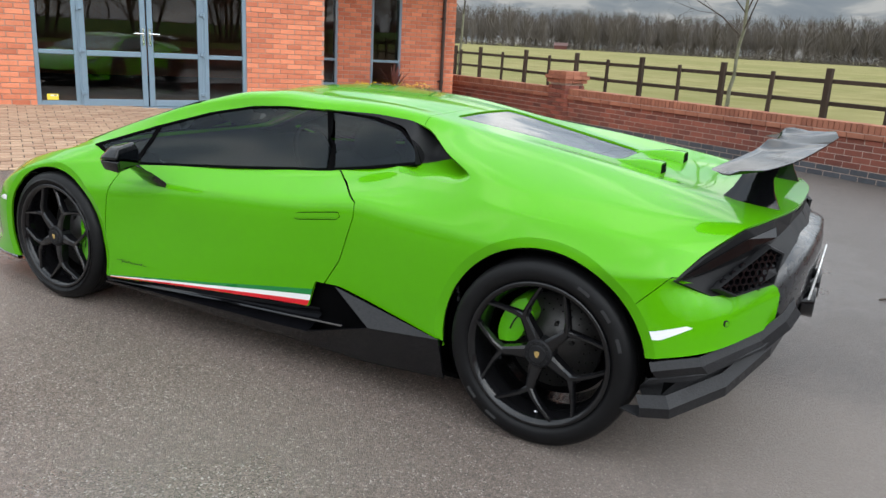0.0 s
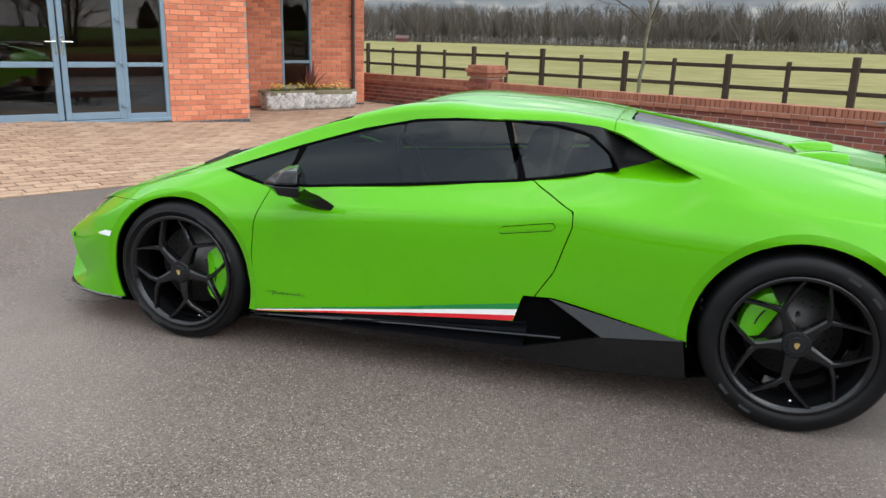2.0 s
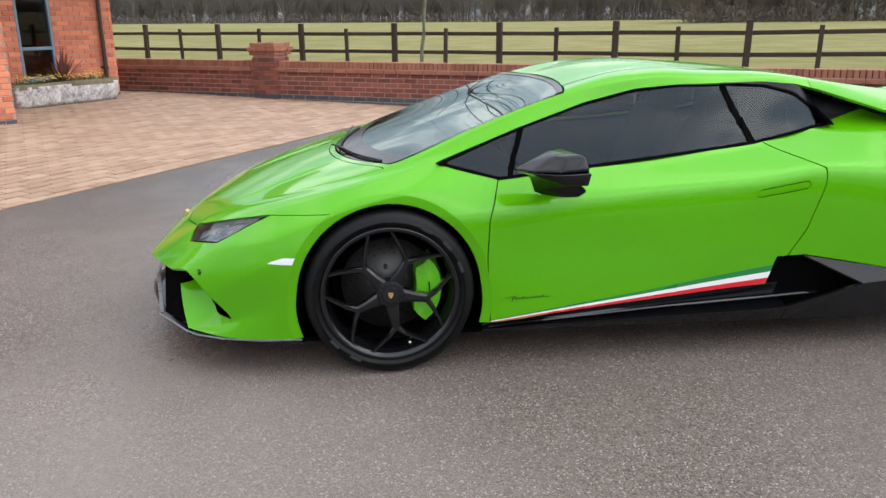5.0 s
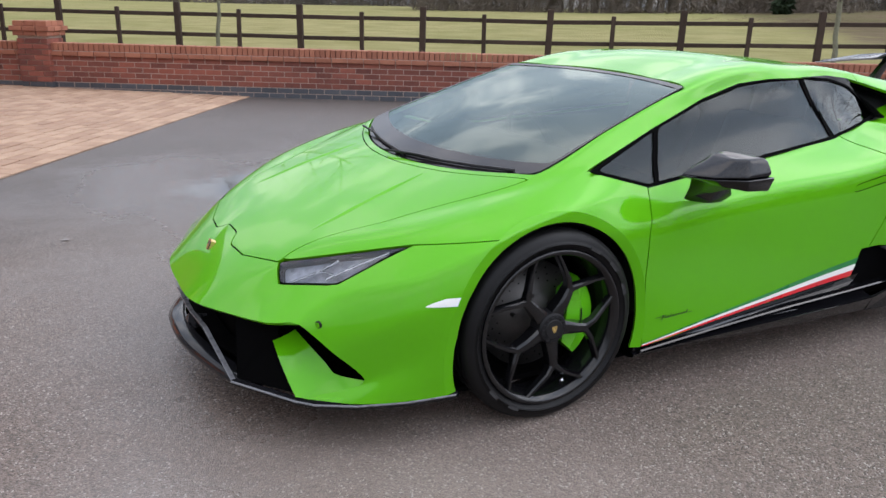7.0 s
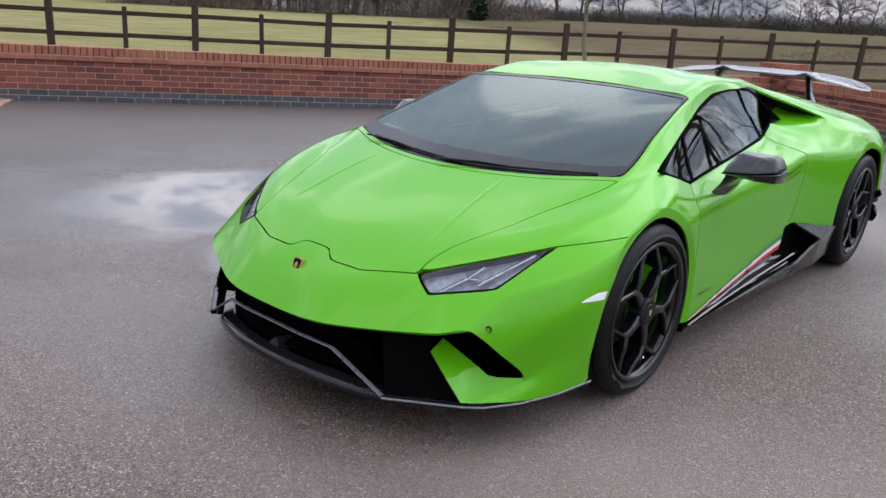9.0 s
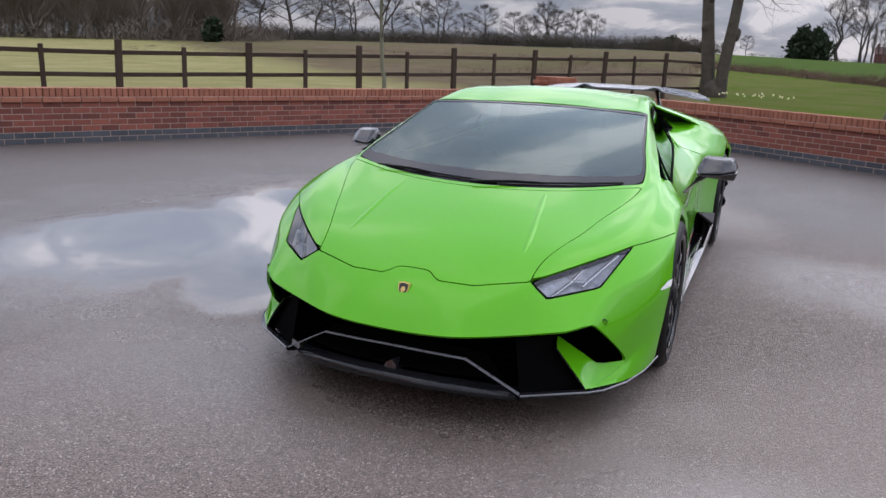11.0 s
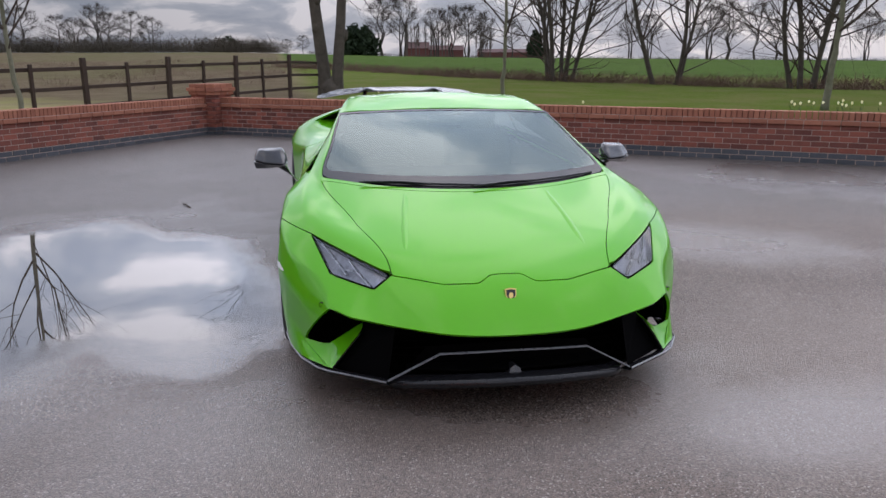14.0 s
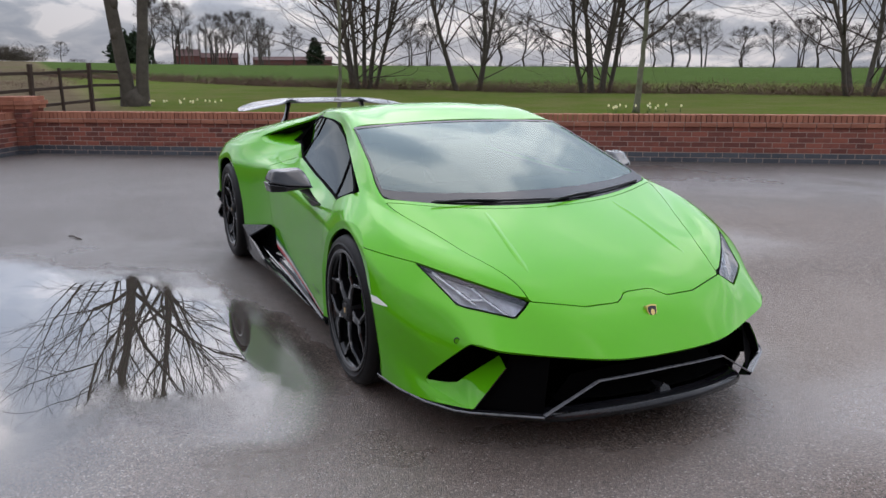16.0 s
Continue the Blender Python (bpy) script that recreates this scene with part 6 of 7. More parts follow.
fr = frame_of(B0 + BD * 4.11, -BD)     # x = 0 at the left jamb, 2.89 at the right one
ent = thing("door_1", "grey-blue glazed double entrance doors with sidelights, shut", "door", None, "", "structure")
zb = .205
part("threshold", boxed(2.89, .16, .05, fr @ Matrix.Translation((1.445, .05, zb - .02)), .005), FRAME, ent)
for a, b in ((0, .56), (2.27, 2.89)):
    glazed(fr, a, b, zb, 2.43, [.95], ent, .06, .08)
for k, (a, b) in enumerate(((.585, 1.455), (1.475, 2.245))):
    leaf = new("door_leaf")
    leaf.parent = ent
    glazed(fr, a, b, zb + .01, 2.40, [.95], leaf, .075, .07, .03)
    hx = 1.455 - .035 if k == 0 else 1.475 + .035
    hp = part("handle_plate", boxed(.03, .012, .24, fr @ Matrix.Translation((hx, -.012, 1.20)), .004), CHROME, leaf, "chrome lever handle")
    dirn = -1 if k == 0 else 1
    bm = bmesh.new()
    tube(bm, [fr @ Vector(q) for q in ((hx, -.012, 1.245), (hx, -.05, 1.245), (hx + dirn * .03, -.055, 1.245), (hx + dirn * .125, -.052, 1.245))], .009, 8)
    part("handle_lever", bm, CHROME, hp)
    sx = .575 if k == 0 else 2.257
    for z in (.40, .98, 1.55, 2.1):
        bm = boxed(.075, .03, .045, fr @ Matrix.Translation((sx + (.02 if k == 0 else -.02), -.02, z)), .006)
        rod(bm, fr @ Vector((sx, -.03, z - .04)), fr @ Vector((sx, -.03, z + .04)), .012, .012, 8)
        part("hinge", bm, FRAME, leaf)
for a, b in ((.56, .585), (2.245, 2.27)):
    part("door_post", boxed(b - a, .09, 2.24, fr @ Matrix.Translation(((a + b) / 2, .05, zb + 1.12))), FRAME, ent)
nt_ = part("notice", boxed(.145, .003, .082, fr @ Matrix.Translation((.20, .022, .335)), 0), YELLOW, None)
tagged(nt_, "small yellow notice with plain bars behind the glass", "notice")
part("notice_bar", boxed(.09, .001, .02, fr @ Matrix.Translation((.215, .0195, .355))), WHITE, nt_)
part("notice_bar", boxed(.03, .001, .012, fr @ Matrix.Translation((.235, .019, .358))), BLACK_MATT, nt_)

fw = frame_of(B2, -BD)                   # x = -s
for k, (a, b) in enumerate(((.26, .90), (1.56, 2.18))):
    wn = thing("window_%d" % (k + 1), "tall narrow grey-blue framed window", "window", None, "", "structure")
    glazed(fw, a, b, .44, 2.48, [.93], wn, .05, .08, .04)
    part("window_sill", boxed(b - a + .02, .12, .03, fw @ Matrix.Translation(((a + b) / 2, .03, .425)), .004), FRAME, wn)
part_pipe = bmesh.new()
rod(part_pipe, fw @ Vector((3.05, -.06, .10)), fw @ Vector((3.05, -.06, H0)), .034, .034, 16)
for z in (.55, 1.75):
    rod(part_pipe, fw @ Vector((3.05, -.06, z)), fw @ Vector((3.05, -.06, z + .06)), .042, .042, 16)
    box(part_pipe, .11, .03, .03, fw @ Matrix.Translation((3.05, -.02, z + .03)))
dp = part("downpipe", part_pipe, PIPE, None)
tagged(dp, "dark brown round downpipe on the brick wall", "downpipe")

# stone trough with spring flowers and a red cordyline
STONE = mat("old_stone", (.10, .085, .07), .9, 0, .4, 7, 24, .012, second=(.78, .75, .72))
MOSSY = mat("mossy_stone", (.10, .085, .045), .95, 0, .4, 9, 50, .008, second=(.26, .22, .14))
trough = bmesh.new()
tl_, tw_ = 1.86, .42
tm = fw @ Matrix.Translation((1.82, -.52, .285))
grid_v = []
for k, (lx, ly, z) in enumerate(((.47, .42, -.17), (.485, .46, -.12), (.50, .50, -.06), (.50, .50, .02), (.505, .51, .09), (.505, .51, .13), (.50, .50, .17), (.455, .40, .17), (.45, .38, .08))):
    ring = []
    for i in range(48):
        a = 2 * math.pi * i / 48
        ca, sa = math.cos(a), math.sin(a)
        ex, ey = math.copysign(abs(ca) ** .25, ca), math.copysign(abs(sa) ** .25, sa)
        n1 = noise.noise((ex * 5.1, ey * 3.0, z * 9)) * .026
        ring.append((tl_ * lx * ex, tw_ * ly * ey * (1 + n1 * 3), z + n1 * .5))
    grid_v.append(ring)
vv, ff = loft(grid_v, True)
ff += [tuple(range(48))[::-1], tuple(range(len(vv) - 48, len(vv)))]
tr_ob = mesh_ob("stone_trough", [tm @ Vector(q) for q in vv], ff, STONE, True)
tr_ob.data.materials.append(MOSSY)
for pg in tr_ob.data.polygons:                # brown moss on the upper edge
    if pg.center.z > tm.translation.z + .11 + .03 * noise.noise(pg.center * 9):
        pg.material_index = 1
tagged(tr_ob, "weathered pale stone trough by the brick wall", "planter")
rnd = random.Random(21)
LEAFG = mat("spring_leaves", (.06, .11, .02), .6, 0, .4, 30, 100)
PETAL = mat("yellow_petals", (.75, .50, .02), .6, 0, .2, 40, 100)
V, F, V2, F2 = [], [], [], []
for k in range(380):
    x, y = rnd.uniform(-.80, .80), rnd.uniform(-.14, .14)
    h = rnd.uniform(.05, .15)
    a = rnd.uniform(0, 6.28)
    n0 = len(V)
    V += [tm @ Vector((x - .006 * math.cos(a), y - .006 * math.sin(a), .12)), tm @ Vector((x + .006 * math.cos(a), y + .006 * math.sin(a), .12)), tm @ Vector((x + .03 * math.cos(a * 3), y + .03 * math.sin(a * 3), .12 + h))]
    F.append((n0, n0 + 1, n0 + 2))
    if k % 4 == 0:
        c = Vector((x + .03 * math.cos(a * 3), y + .03 * math.sin(a * 3), .13 + h))
        n0 = len(V2)
        V2 += [tm @ (c + Vector((.027 * math.cos(q), .027 * math.sin(q), .008 * math.sin(q * 2)))) for q in [6.28 * i / 6 for i in range(6)]] + [tm @ (c + Vector((0, 0, .018)))]
        F2 += [(n0 + i, n0 + (i + 1) % 6, n0 + 6) for i in range(6)]
fl_ob = thing("spring_flowers", "yellow spring flowers in the stone trough", "flowers", None, "", "stuff")
raw_part("leaves", V, F, LEAFG, fl_ob)
raw_part("petals", V2, F2, PETAL, fl_ob)
CORD = mat("red_cordyline", (.085, .022, .022), .5, 0, .3, 30, 100, second=(.20, .075, .055))
co = thing("cordyline", "spiky dark red cordyline in the stone trough", "plant", tm @ Matrix.Translation((.02, 0, .13)))
for k in range(46):
    a, t = rnd.uniform(0, 6.28), rnd.uniform(.1, 1.25)
    L = rnd.uniform(.36, .62)
    d = Vector((math.cos(a) * math.sin(t), math.sin(a) * math.sin(t), math.cos(t)))
    across = Vector((-math.sin(a), math.cos(a), 0))
    V = []
    for u, w in [(0, .008), (.4, .018), (.75, .013), (1, .0008)]:
        c = d * L * u + Vector((0, 0, -.10 * u * u * math.sin(t)))
        V += [c - across * w, c - Vector((0, 0, .3 * w)), c + across * w]
    raw_part("leaf", V, [q for i in range(3) for q in ((3 * i, 3 * i + 1, 3 * i + 4, 3 * i + 3), (3 * i + 1, 3 * i + 2, 3 * i + 5, 3 * i + 4))], CORD, co)

# ---- post and rail fence ----
WOOD = mat("dark_fence_wood", (.030, .020, .015), .85, 0, .35, 9, 140, .001, per_object=.5, second=(.075, .052, .040), spec=.2)
fence = thing("fence", "dark brown wooden post and rail fence with three rails", "fence")
FP = [(9.22, -18.24, 1.25), (5.65, -15.81, 1.255), (.30, -12.17, 1.262), (-5.05, -8.53, 1.294), (-8.93, -6.29, 1.363), (-12.97, -3.97, 1.438), (-17.1, -1.47, 1.523), (-19.2, -.62, 1.50)]
rnd = random.Random(31)


def fence_at(s):
    for a, b in zip(FP, FP[1:]):
        l = math.dist(a[:2], b[:2])
        if s <= l or b is FP[-1]:
            t = s / l
            return Vector(a) * (1 - t) + Vector(b) * t
        s -= l


total = sum(math.dist(a[:2], b[:2]) for a, b in zip(FP, FP[1:]))
# tall posts and lower ones by turns, at paced steps
steps = [.35, 1.52, 2.75, 3.92, 5.02, 6.15, 7.30, 8.44, 9.57, 10.70, 11.83, 12.95, 14.05, 15.12, 16.18, 17.28, 18.34, 19.49, 20.60, 21.76, 22.90, 24.11, 25.24, 26.46, 27.61, 28.82, 29.93, 31.17]
posts = [(0.0, True)] + [(s, k % 2 == 1) for k, s in enumerate(steps)]
posts.append((total, True))
for s, tall in posts:
    p = fence_at(s)
    top = p.z if tall else p.z - .10
    h = top - .12
    q = fence_at(min(total, s + .1)) - fence_at(max(0, s - .1))
    ang = math.degrees(math.atan2(q.y, q.x))
    w = .105 if tall else .072
    part("fence_post", boxed(w, w * .75, h, pose(p.x, p.y, .12 + h / 2, rnd.uniform(-1, 1), rnd.uniform(-1, 1), ang), .008), WOOD, fence)
for (sa, ta), (sb, tb) in zip(posts[::1], posts[1::1]):
    a, b = fence_at(sa), fence_at(sb)
    for dz in (.20, .55, .91):
        p = (a + b) / 2
        l = (b - a).length + .04
        ang = math.degrees(math.atan2(b.y - a.y, b.x - a.x))
        tilt = -math.degrees(math.atan2(b.z - a.z, math.dist(a[:2], b[:2])))
        part("fence_rail", boxed(l, .038, .070, pose(p.x, p.y, p.z - dz + rnd.uniform(-.008, .008), 0, tilt + rnd.uniform(-.4, .4), ang) @ Matrix.Translation((0, .05, 0)), .006), WOOD, fence)

# ---- trees, hedges, far land ----
BARK = mat("grey_brown_bark", (.050, .042, .034), .95, 0, .4, 6, 60, .006, second=(.115, .10, .080), spec=.15)
TWIG = mat("winter_twigs", (.050, .038, .030), .95, 0, .3, 4, 40, 0, spec=.1, second=(.085, .068, .055))
FAR_TWIG = mat("far_twigs", (.076, .067, .058), 1.0, 0, .3, .3, 4, 0, spec=.05, second=(.150, .130, .112))
FIELD_TWIG = mat("field_tree_twigs", (.058, .052, .047), 1.0, 0, .3, .3, 4, 0, spec=.05, second=(.080, .068, .056))
PALE_BARK = mat("mossy_bark", (.10, .105, .065), .95, 0, .4, 9, 80, .003, second=(.22, .21, .15), spec=.15)
BRAMBLE = mat("brambles", (.085, .052, .040), .95, 0, .4, 2, 20, 0, spec=.1, second=(.165, .108, .082))
THICKET = mat("dry_brown_twigs", (.095, .078, .062), 1.0, 0, .3, .3, 4, 0, spec=.05, second=(.175, .145, .115))
SCRUB = mat("dark_scrub", (.048, .043, .033), 1.0, 0, .3, .3, 4, 0, spec=.05, second=(.105, .090, .068))
IVY = mat("dark_evergreen", (.010, .020, .010), .85, 0, .4, 2, 20, 0, spec=.2, second=(.030, .045, .020))


def grow(V, F, p, d, L, r, level, top, rnd, kids, up, sides, spread):
    """One limb and all that grows from it, as tapering prisms."""
    n = max(3, sides - level)
    segs = 4 if level == 0 else 3 if level < top - 1 else 2
    pts, dirs = [p], [d]
    for i in range(segs):
        d = (d + Vector((rnd.gauss(0, 1), rnd.gauss(0, 1), rnd.gauss(0, 1))) * (.09 if level == 0 else .16) + Vector((0, 0, up))).normalized()
        p = p + d * (L / segs)
        pts.append(p); dirs.append(d)
    ring0 = None
    for i, (q, e) in enumerate(zip(pts, dirs)):
        rr = r * (1 - .55 * i / segs)
        if i == segs and level >= top:
            rr = r * .25
        a = e.orthogonal().normalized()
        b = e.cross(a)
        k0 = len(V)
        for k in range(n):
            t = 2 * math.pi * k / n
            V.append(q + a * (rr * math.cos(t)) + b * (rr * math.sin(t)))
        if ring0 is not None:
            F.extend([(ring0 + k, ring0 + (k + 1) % n, k0 + (k + 1) % n, k0 + k) for k in range(n)])
        ring0 = k0
    if level >= top:
        return
    for k in range(kids[min(level, len(kids) - 1)]):
        t = rnd.uniform(.35, 1.0) if level else rnd.uniform(.45, 1.0)
        i = min(segs - 1, int(t * segs))
        q = pts[i].lerp(pts[i + 1], t * segs - i)
        ax = dirs[i].orthogonal().normalized()
        ax.rotate(Matrix.Rotation(rnd.uniform(0, 6.283), 3, dirs[i]))
        e = dirs[i].copy()
        e.rotate(Matrix.Rotation(radians(rnd.uniform(*spread)), 3, ax))
        grow(V, F, q, e, L * rnd.uniform(.5, .78), r * (1 - .5 * t) * rnd.uniform(.42, .62), level + 1, top, rnd, kids, up, sides, spread)
    grow(V, F, pts[-1], dirs[-1], L * rnd.uniform(.55, .75), r * .45, level + 1, top, rnd, kids, up, sides, spread)


def bare_tree(name, label, at, stems, height, radius, seed, top=4, kids=(4, 4, 3, 3), lean=.12, bark=BARK, up=.05, spread=(22, 55), base_spread=.25, group="", first=.42, turn=0):
    """A leafless tree: stems from one foot, and a crown of limbs and twigs."""
    rnd = random.Random(seed)
    t = thing(name, label, "tree", Matrix.Translation(at), group)
    for k in range(stems):
        a = 6.283 * k / stems + rnd.uniform(-.4, .4) + radians(turn)
        off = Vector((math.cos(a), math.sin(a), 0)) * (base_spread if stems > 1 else 0)
        d = (Vector((0, 0, 1)) + off * (lean / max(.01, base_spread)) * rnd.uniform(.6, 1.6) if stems > 1 else Vector((rnd.uniform(-lean, lean), rnd.uniform(-lean, lean), 1))).normalized()
        V, F = [], []
        r = radius * rnd.uniform(.75, 1.1)
        h = height * rnd.uniform(.88, 1.08)
        # trunk
        p = off + Vector((0, 0, -.15))
        n = 8
        ring0 = None
        segs = 7
        path = []
        for i in range(segs + 1):
            path.append((p.copy(), d.copy()))
            rr = r * (1 - .35 * i / segs) * (1.35 if i == 0 else 1) * rnd.uniform(.95, 1.06)
            k0 = len(V)
            for q in range(n):
                w = 6.283 * q / n
                V.append(p + Vector((math.cos(w) * rr, math.sin(w) * rr, 0)))
            if ring0 is not None:
                F.extend([(ring0 + q, ring0 + (q + 1) % n, k0 + (q + 1) % n, k0 + q) for q in range(n)])
            ring0 = k0
            d = (d + Vector((rnd.gauss(0, .05), rnd.gauss(0, .05), .06))).normalized()
            p = p + d * (h * first / segs)
        raw_part("trunk", V, F, bark, t, "", True)
        V, F = [], []
        for i in range(4 if stems == 2 else 6 if stems == 1 else 1, segs + 1):
            for j in range(3 if stems == 2 else 2 if i > segs - 2 or stems > 2 else 1):
                q, e0 = path[i]
                ax = Vector((rnd.gauss(0, 1), rnd.gauss(0, 1), .0)).normalized()
                e = e0.copy()
                e.rotate(Matrix.Rotation(radians(rnd.uniform(spread[0], spread[1] + 8)), 3, ax))
                if i < 3 and rnd.random() < .4:
                    continue
                grow(V, F, q, e, h * rnd.uniform(.20, .30), r * .32, 1, top, rnd, kids, up, 6, spread)
        grow(V, F, path[-1][0], path[-1][1], h * .34, r * .62, 0, top, rnd, kids, up, 7, spread)
        raw_part("crown", V, F, TWIG, t)
    return t


LAND_Z = .50
pollard = bare_tree("pollard_tree", "old two-stemmed bare tree with knobbly trunk by the fence end", (-19.0, -.35, .35), 2, 10.5, .19, 3, 4, (4, 4, 4, 3), .05, BARK, .06, (20, 50), .16, "", .5, 80)
rnd = random.Random(17)
for px_, py_, pz_, pr_ in ((.05, -.38, 1.95, .13), (-.02, .42, 1.75, .12), (.03, -.36, 2.75, .12), (-.03, .45, 2.9, .10), (.02, .0, .12, .30)):
    bm = bmesh.new()
    bmesh.ops.create_icosphere(bm, subdivisions=3, radius=pr_)
    for q in bm.verts:
        q.co *= 1 + .28 * noise.noise(q.co * 7 + Vector((pz_ * 5, 0, 0)))
        q.co.z *= 1.5
    bm.transform(Matrix.Translation((px_, py_, pz_)))
    part("knot", bm, BARK, pollard, "", True)
hedge_row = [(-29.6, 10.0, 7, 14, .155, 5), (-25.3, 13.2, 3, 13, .15, 6), (-20.9, 16.4, 6, 13.5, .15, 7), (-13.6, 21.8, 4, 12.5, .13, 8)]
for x, y, n, h, r, sd in hedge_row:
    bare_tree("hedgerow_tree", "tall bare multi-stemmed tree in the bramble hedge", (x, y, LAND_Z - .1), n, h, r * .72, sd, 5, (3, 2, 2, 3, 3), .24, BARK, .05, (25, 62), .50, "bare trees in the hedge", .34)
def young_tree(at, fork, height, radius, lean, reach, limbs, seed, bark=PALE_BARK):
    """A slim young tree: a bare leaning stem up to the fork, then rising limbs and twigs."""
    rnd = random.Random(seed)
    t = thing("young_tree", "slim young bare tree with mossy trunk", "tree", Matrix.Translation(at), "young trees behind the walls")
    lean = Vector((lean[0], lean[1], 0))
    pts = [Vector((0, 0, -.15)) + lean * (k / 7) + Vector((rnd.gauss(0, .012), rnd.gauss(0, .012), (fork + .15) * k / 7)) for k in range(8)]
    for k in range(1, 7):
        q = k / 6
        pts.append(pts[7] + Vector((rnd.gauss(0, .05) * q, rnd.gauss(0, .05) * q, (height - fork) * q * .8)) + lean * .4 * q)
    bm = bmesh.new()
    tube(bm, pts, [radius * (1.25 if k == 0 else 1 - .3 * k / 7 if k < 8 else .68 - .09 * (k - 8)) for k in range(14)], 8)
    part("trunk", bm, bark, t, "", True)
    V, F = [], []
    for k in range(limbs):
        i = 6 + int(6.5 * k / limbs)
        a = 2.4 * k + rnd.uniform(-.4, .4)
        tilt = radians(rnd.uniform(32, 62) * (1 - .35 * k / limbs)) * reach
        d = Vector((math.cos(a) * math.sin(tilt), math.sin(a) * math.sin(tilt), math.cos(tilt)))
        grow(V, F, pts[i].lerp(pts[i + 1], rnd.random()), d, (height - fork) * rnd.uniform(.30, .46), radius * rnd.uniform(.30, .46), 1, 4, rnd, (4, 4, 3, 3), .09, 6, (22, 58))
    raw_part("crown", V, F, TWIG, t)
    return t


young_tree((.05, -10.75, .25), 1.55, 5.2, .038, (-.16, .05), .9, 11, 11)
young_tree((-7.98, -5.20, .25), 1.45, 5.0, .046, (-.13, -.20), .85, 11, 12)
young_tree((9.1, -18.2, .25), 2.0, 5.0, .045, (-.1, .0), .9, 8, 13)
young_tree((-11.7, 3.18, .38), 1.45, 5.0, .052, (.05, .05), 1.15, 12, 14)
young_tree((-10.1, 9.75, .42), 1.60, 5.8, .080, (.12, .05), 1.1, 13, 15)


# distant single trees: broad domed ones along the pasture, taller many-stemmed ones along the field
def far_tree(seed, h, r, wide, low, stems=1, limbs=16, label="distant bare tree with a broad domed crown"):
    """A bare field tree: stems that run up into a domed crown of limbs, boughs and fine twigs."""
    rnd = random.Random(seed)
    t = thing("field_tree", label, "tree", None, "trees on the field edge")
    V, F = [], []

    def prism(p, q, r0, r1, n=3):
        d = (q - p).normalized()
        a = d.orthogonal().normalized()
        b = d.cross(a)
        k0 = len(V)
        for c, rr in ((p, r0), (q, r1)):
            for k in range(n):
                w = 6.283 * k / n
                V.append(c + a * (rr * math.cos(w)) + b * (rr * math.sin(w)))
        F.extend([(k0 + k, k0 + (k + 1) % n, k0 + n + (k + 1) % n, k0 + n + k) for k in range(n)])

    mid = (low + 1) * .48 * h

    def dome(az, el, k=1.0):
        up = h - mid if el > 0 else mid - low * h
        return Vector((wide * math.cos(az) * math.cos(el) * k, wide * math.sin(az) * math.cos(el) * k, mid + up * math.sin(el) * k))

    for s_ in range(stems):
        sa = 6.283 * s_ / stems + rnd.uniform(-.4, .4)
        foot = Vector((math.cos(sa), math.sin(sa), 0)) * (.10 * wide if stems > 1 else 0) + Vector((0, 0, -.3))
        tip = dome(sa, radians(rnd.uniform(52, 72) if stems > 1 else 85), .86)
        line = [foot.lerp(tip, k / 5) + Vector((rnd.gauss(0, .025), rnd.gauss(0, .025), 0)) * h * (k > 0) - (Vector((tip.x, tip.y, 0)) * .22 * math.sin(math.pi * k / 5)) for k in range(6)]
        for k in range(5):
            prism(line[k], line[k + 1], r * (1 - .17 * k), r * (1 - .17 * (k + 1)), 5)
        for i in range(limbs):
            az = sa + 2.4 * i + rnd.uniform(-.4, .4)
            u = .24 + .70 * (i + rnd.random()) / limbs
            el = radians(-38 + 112 * (i + rnd.random()) / limbs)
            k = min(4, int(u * 5))
            p0 = line[k].lerp(line[k + 1], u * 5 - k)
            end = dome(az, el, rnd.uniform(.78, 1.0))
            bend = p0.lerp(end, rnd.uniform(.35, .55)) + Vector((rnd.gauss(0, .03), rnd.gauss(0, .03), rnd.uniform(-.01, .07))) * h
            w0 = r * .34 * (1 - .6 * u)
            prism(p0, bend, w0, w0 * .7, 4)
            prism(bend, end, w0 * .7, w0 * .25)
            for j in range(13):
                u2 = rnd.uniform(.2, 1.0)
                q = p0.lerp(bend, u2 * 2) if u2 < .5 else bend.lerp(end, u2 * 2 - 1)
                e2 = q.lerp(dome(az + rnd.gauss(0, .38), el + rnd.gauss(.05, .24), rnd.uniform(.80, 1.04)), rnd.uniform(.45, 1.0))
                e2.z += rnd.uniform(0, .03) * h
                prism(q, e2, r * .085, r * .04)
                for m in range(12):
                    w = q.lerp(e2, rnd.uniform(.25, 1.0))
                    out = (w - Vector((0, 0, mid * .8))).normalized() * .8 + Vector((rnd.gauss(0, .6), rnd.gauss(0, .6), rnd.gauss(.25, .5)))
                    prism(w, w + out.normalized() * h * rnd.uniform(.035, .09), r * .042, r * .014)
    raw_part("crown", V, F, FIELD_TWIG, t)
    return t


tall = "distant tall bare tree with several slim stems"
domes = [far_tree(51, 9, .24, 4.4, .22), far_tree(52, 9, .20, 3.7, .18), far_tree(53, 9, .22, 4.0, .26, 2, 9)]
talls = [far_tree(54, 9, .15, 3.1, .34, 3, 8, tall), far_tree(55, 9, .17, 2.7, .30, 2, 10, tall), far_tree(56, 9, .20, 2.9, .36, 1, 14, tall)]
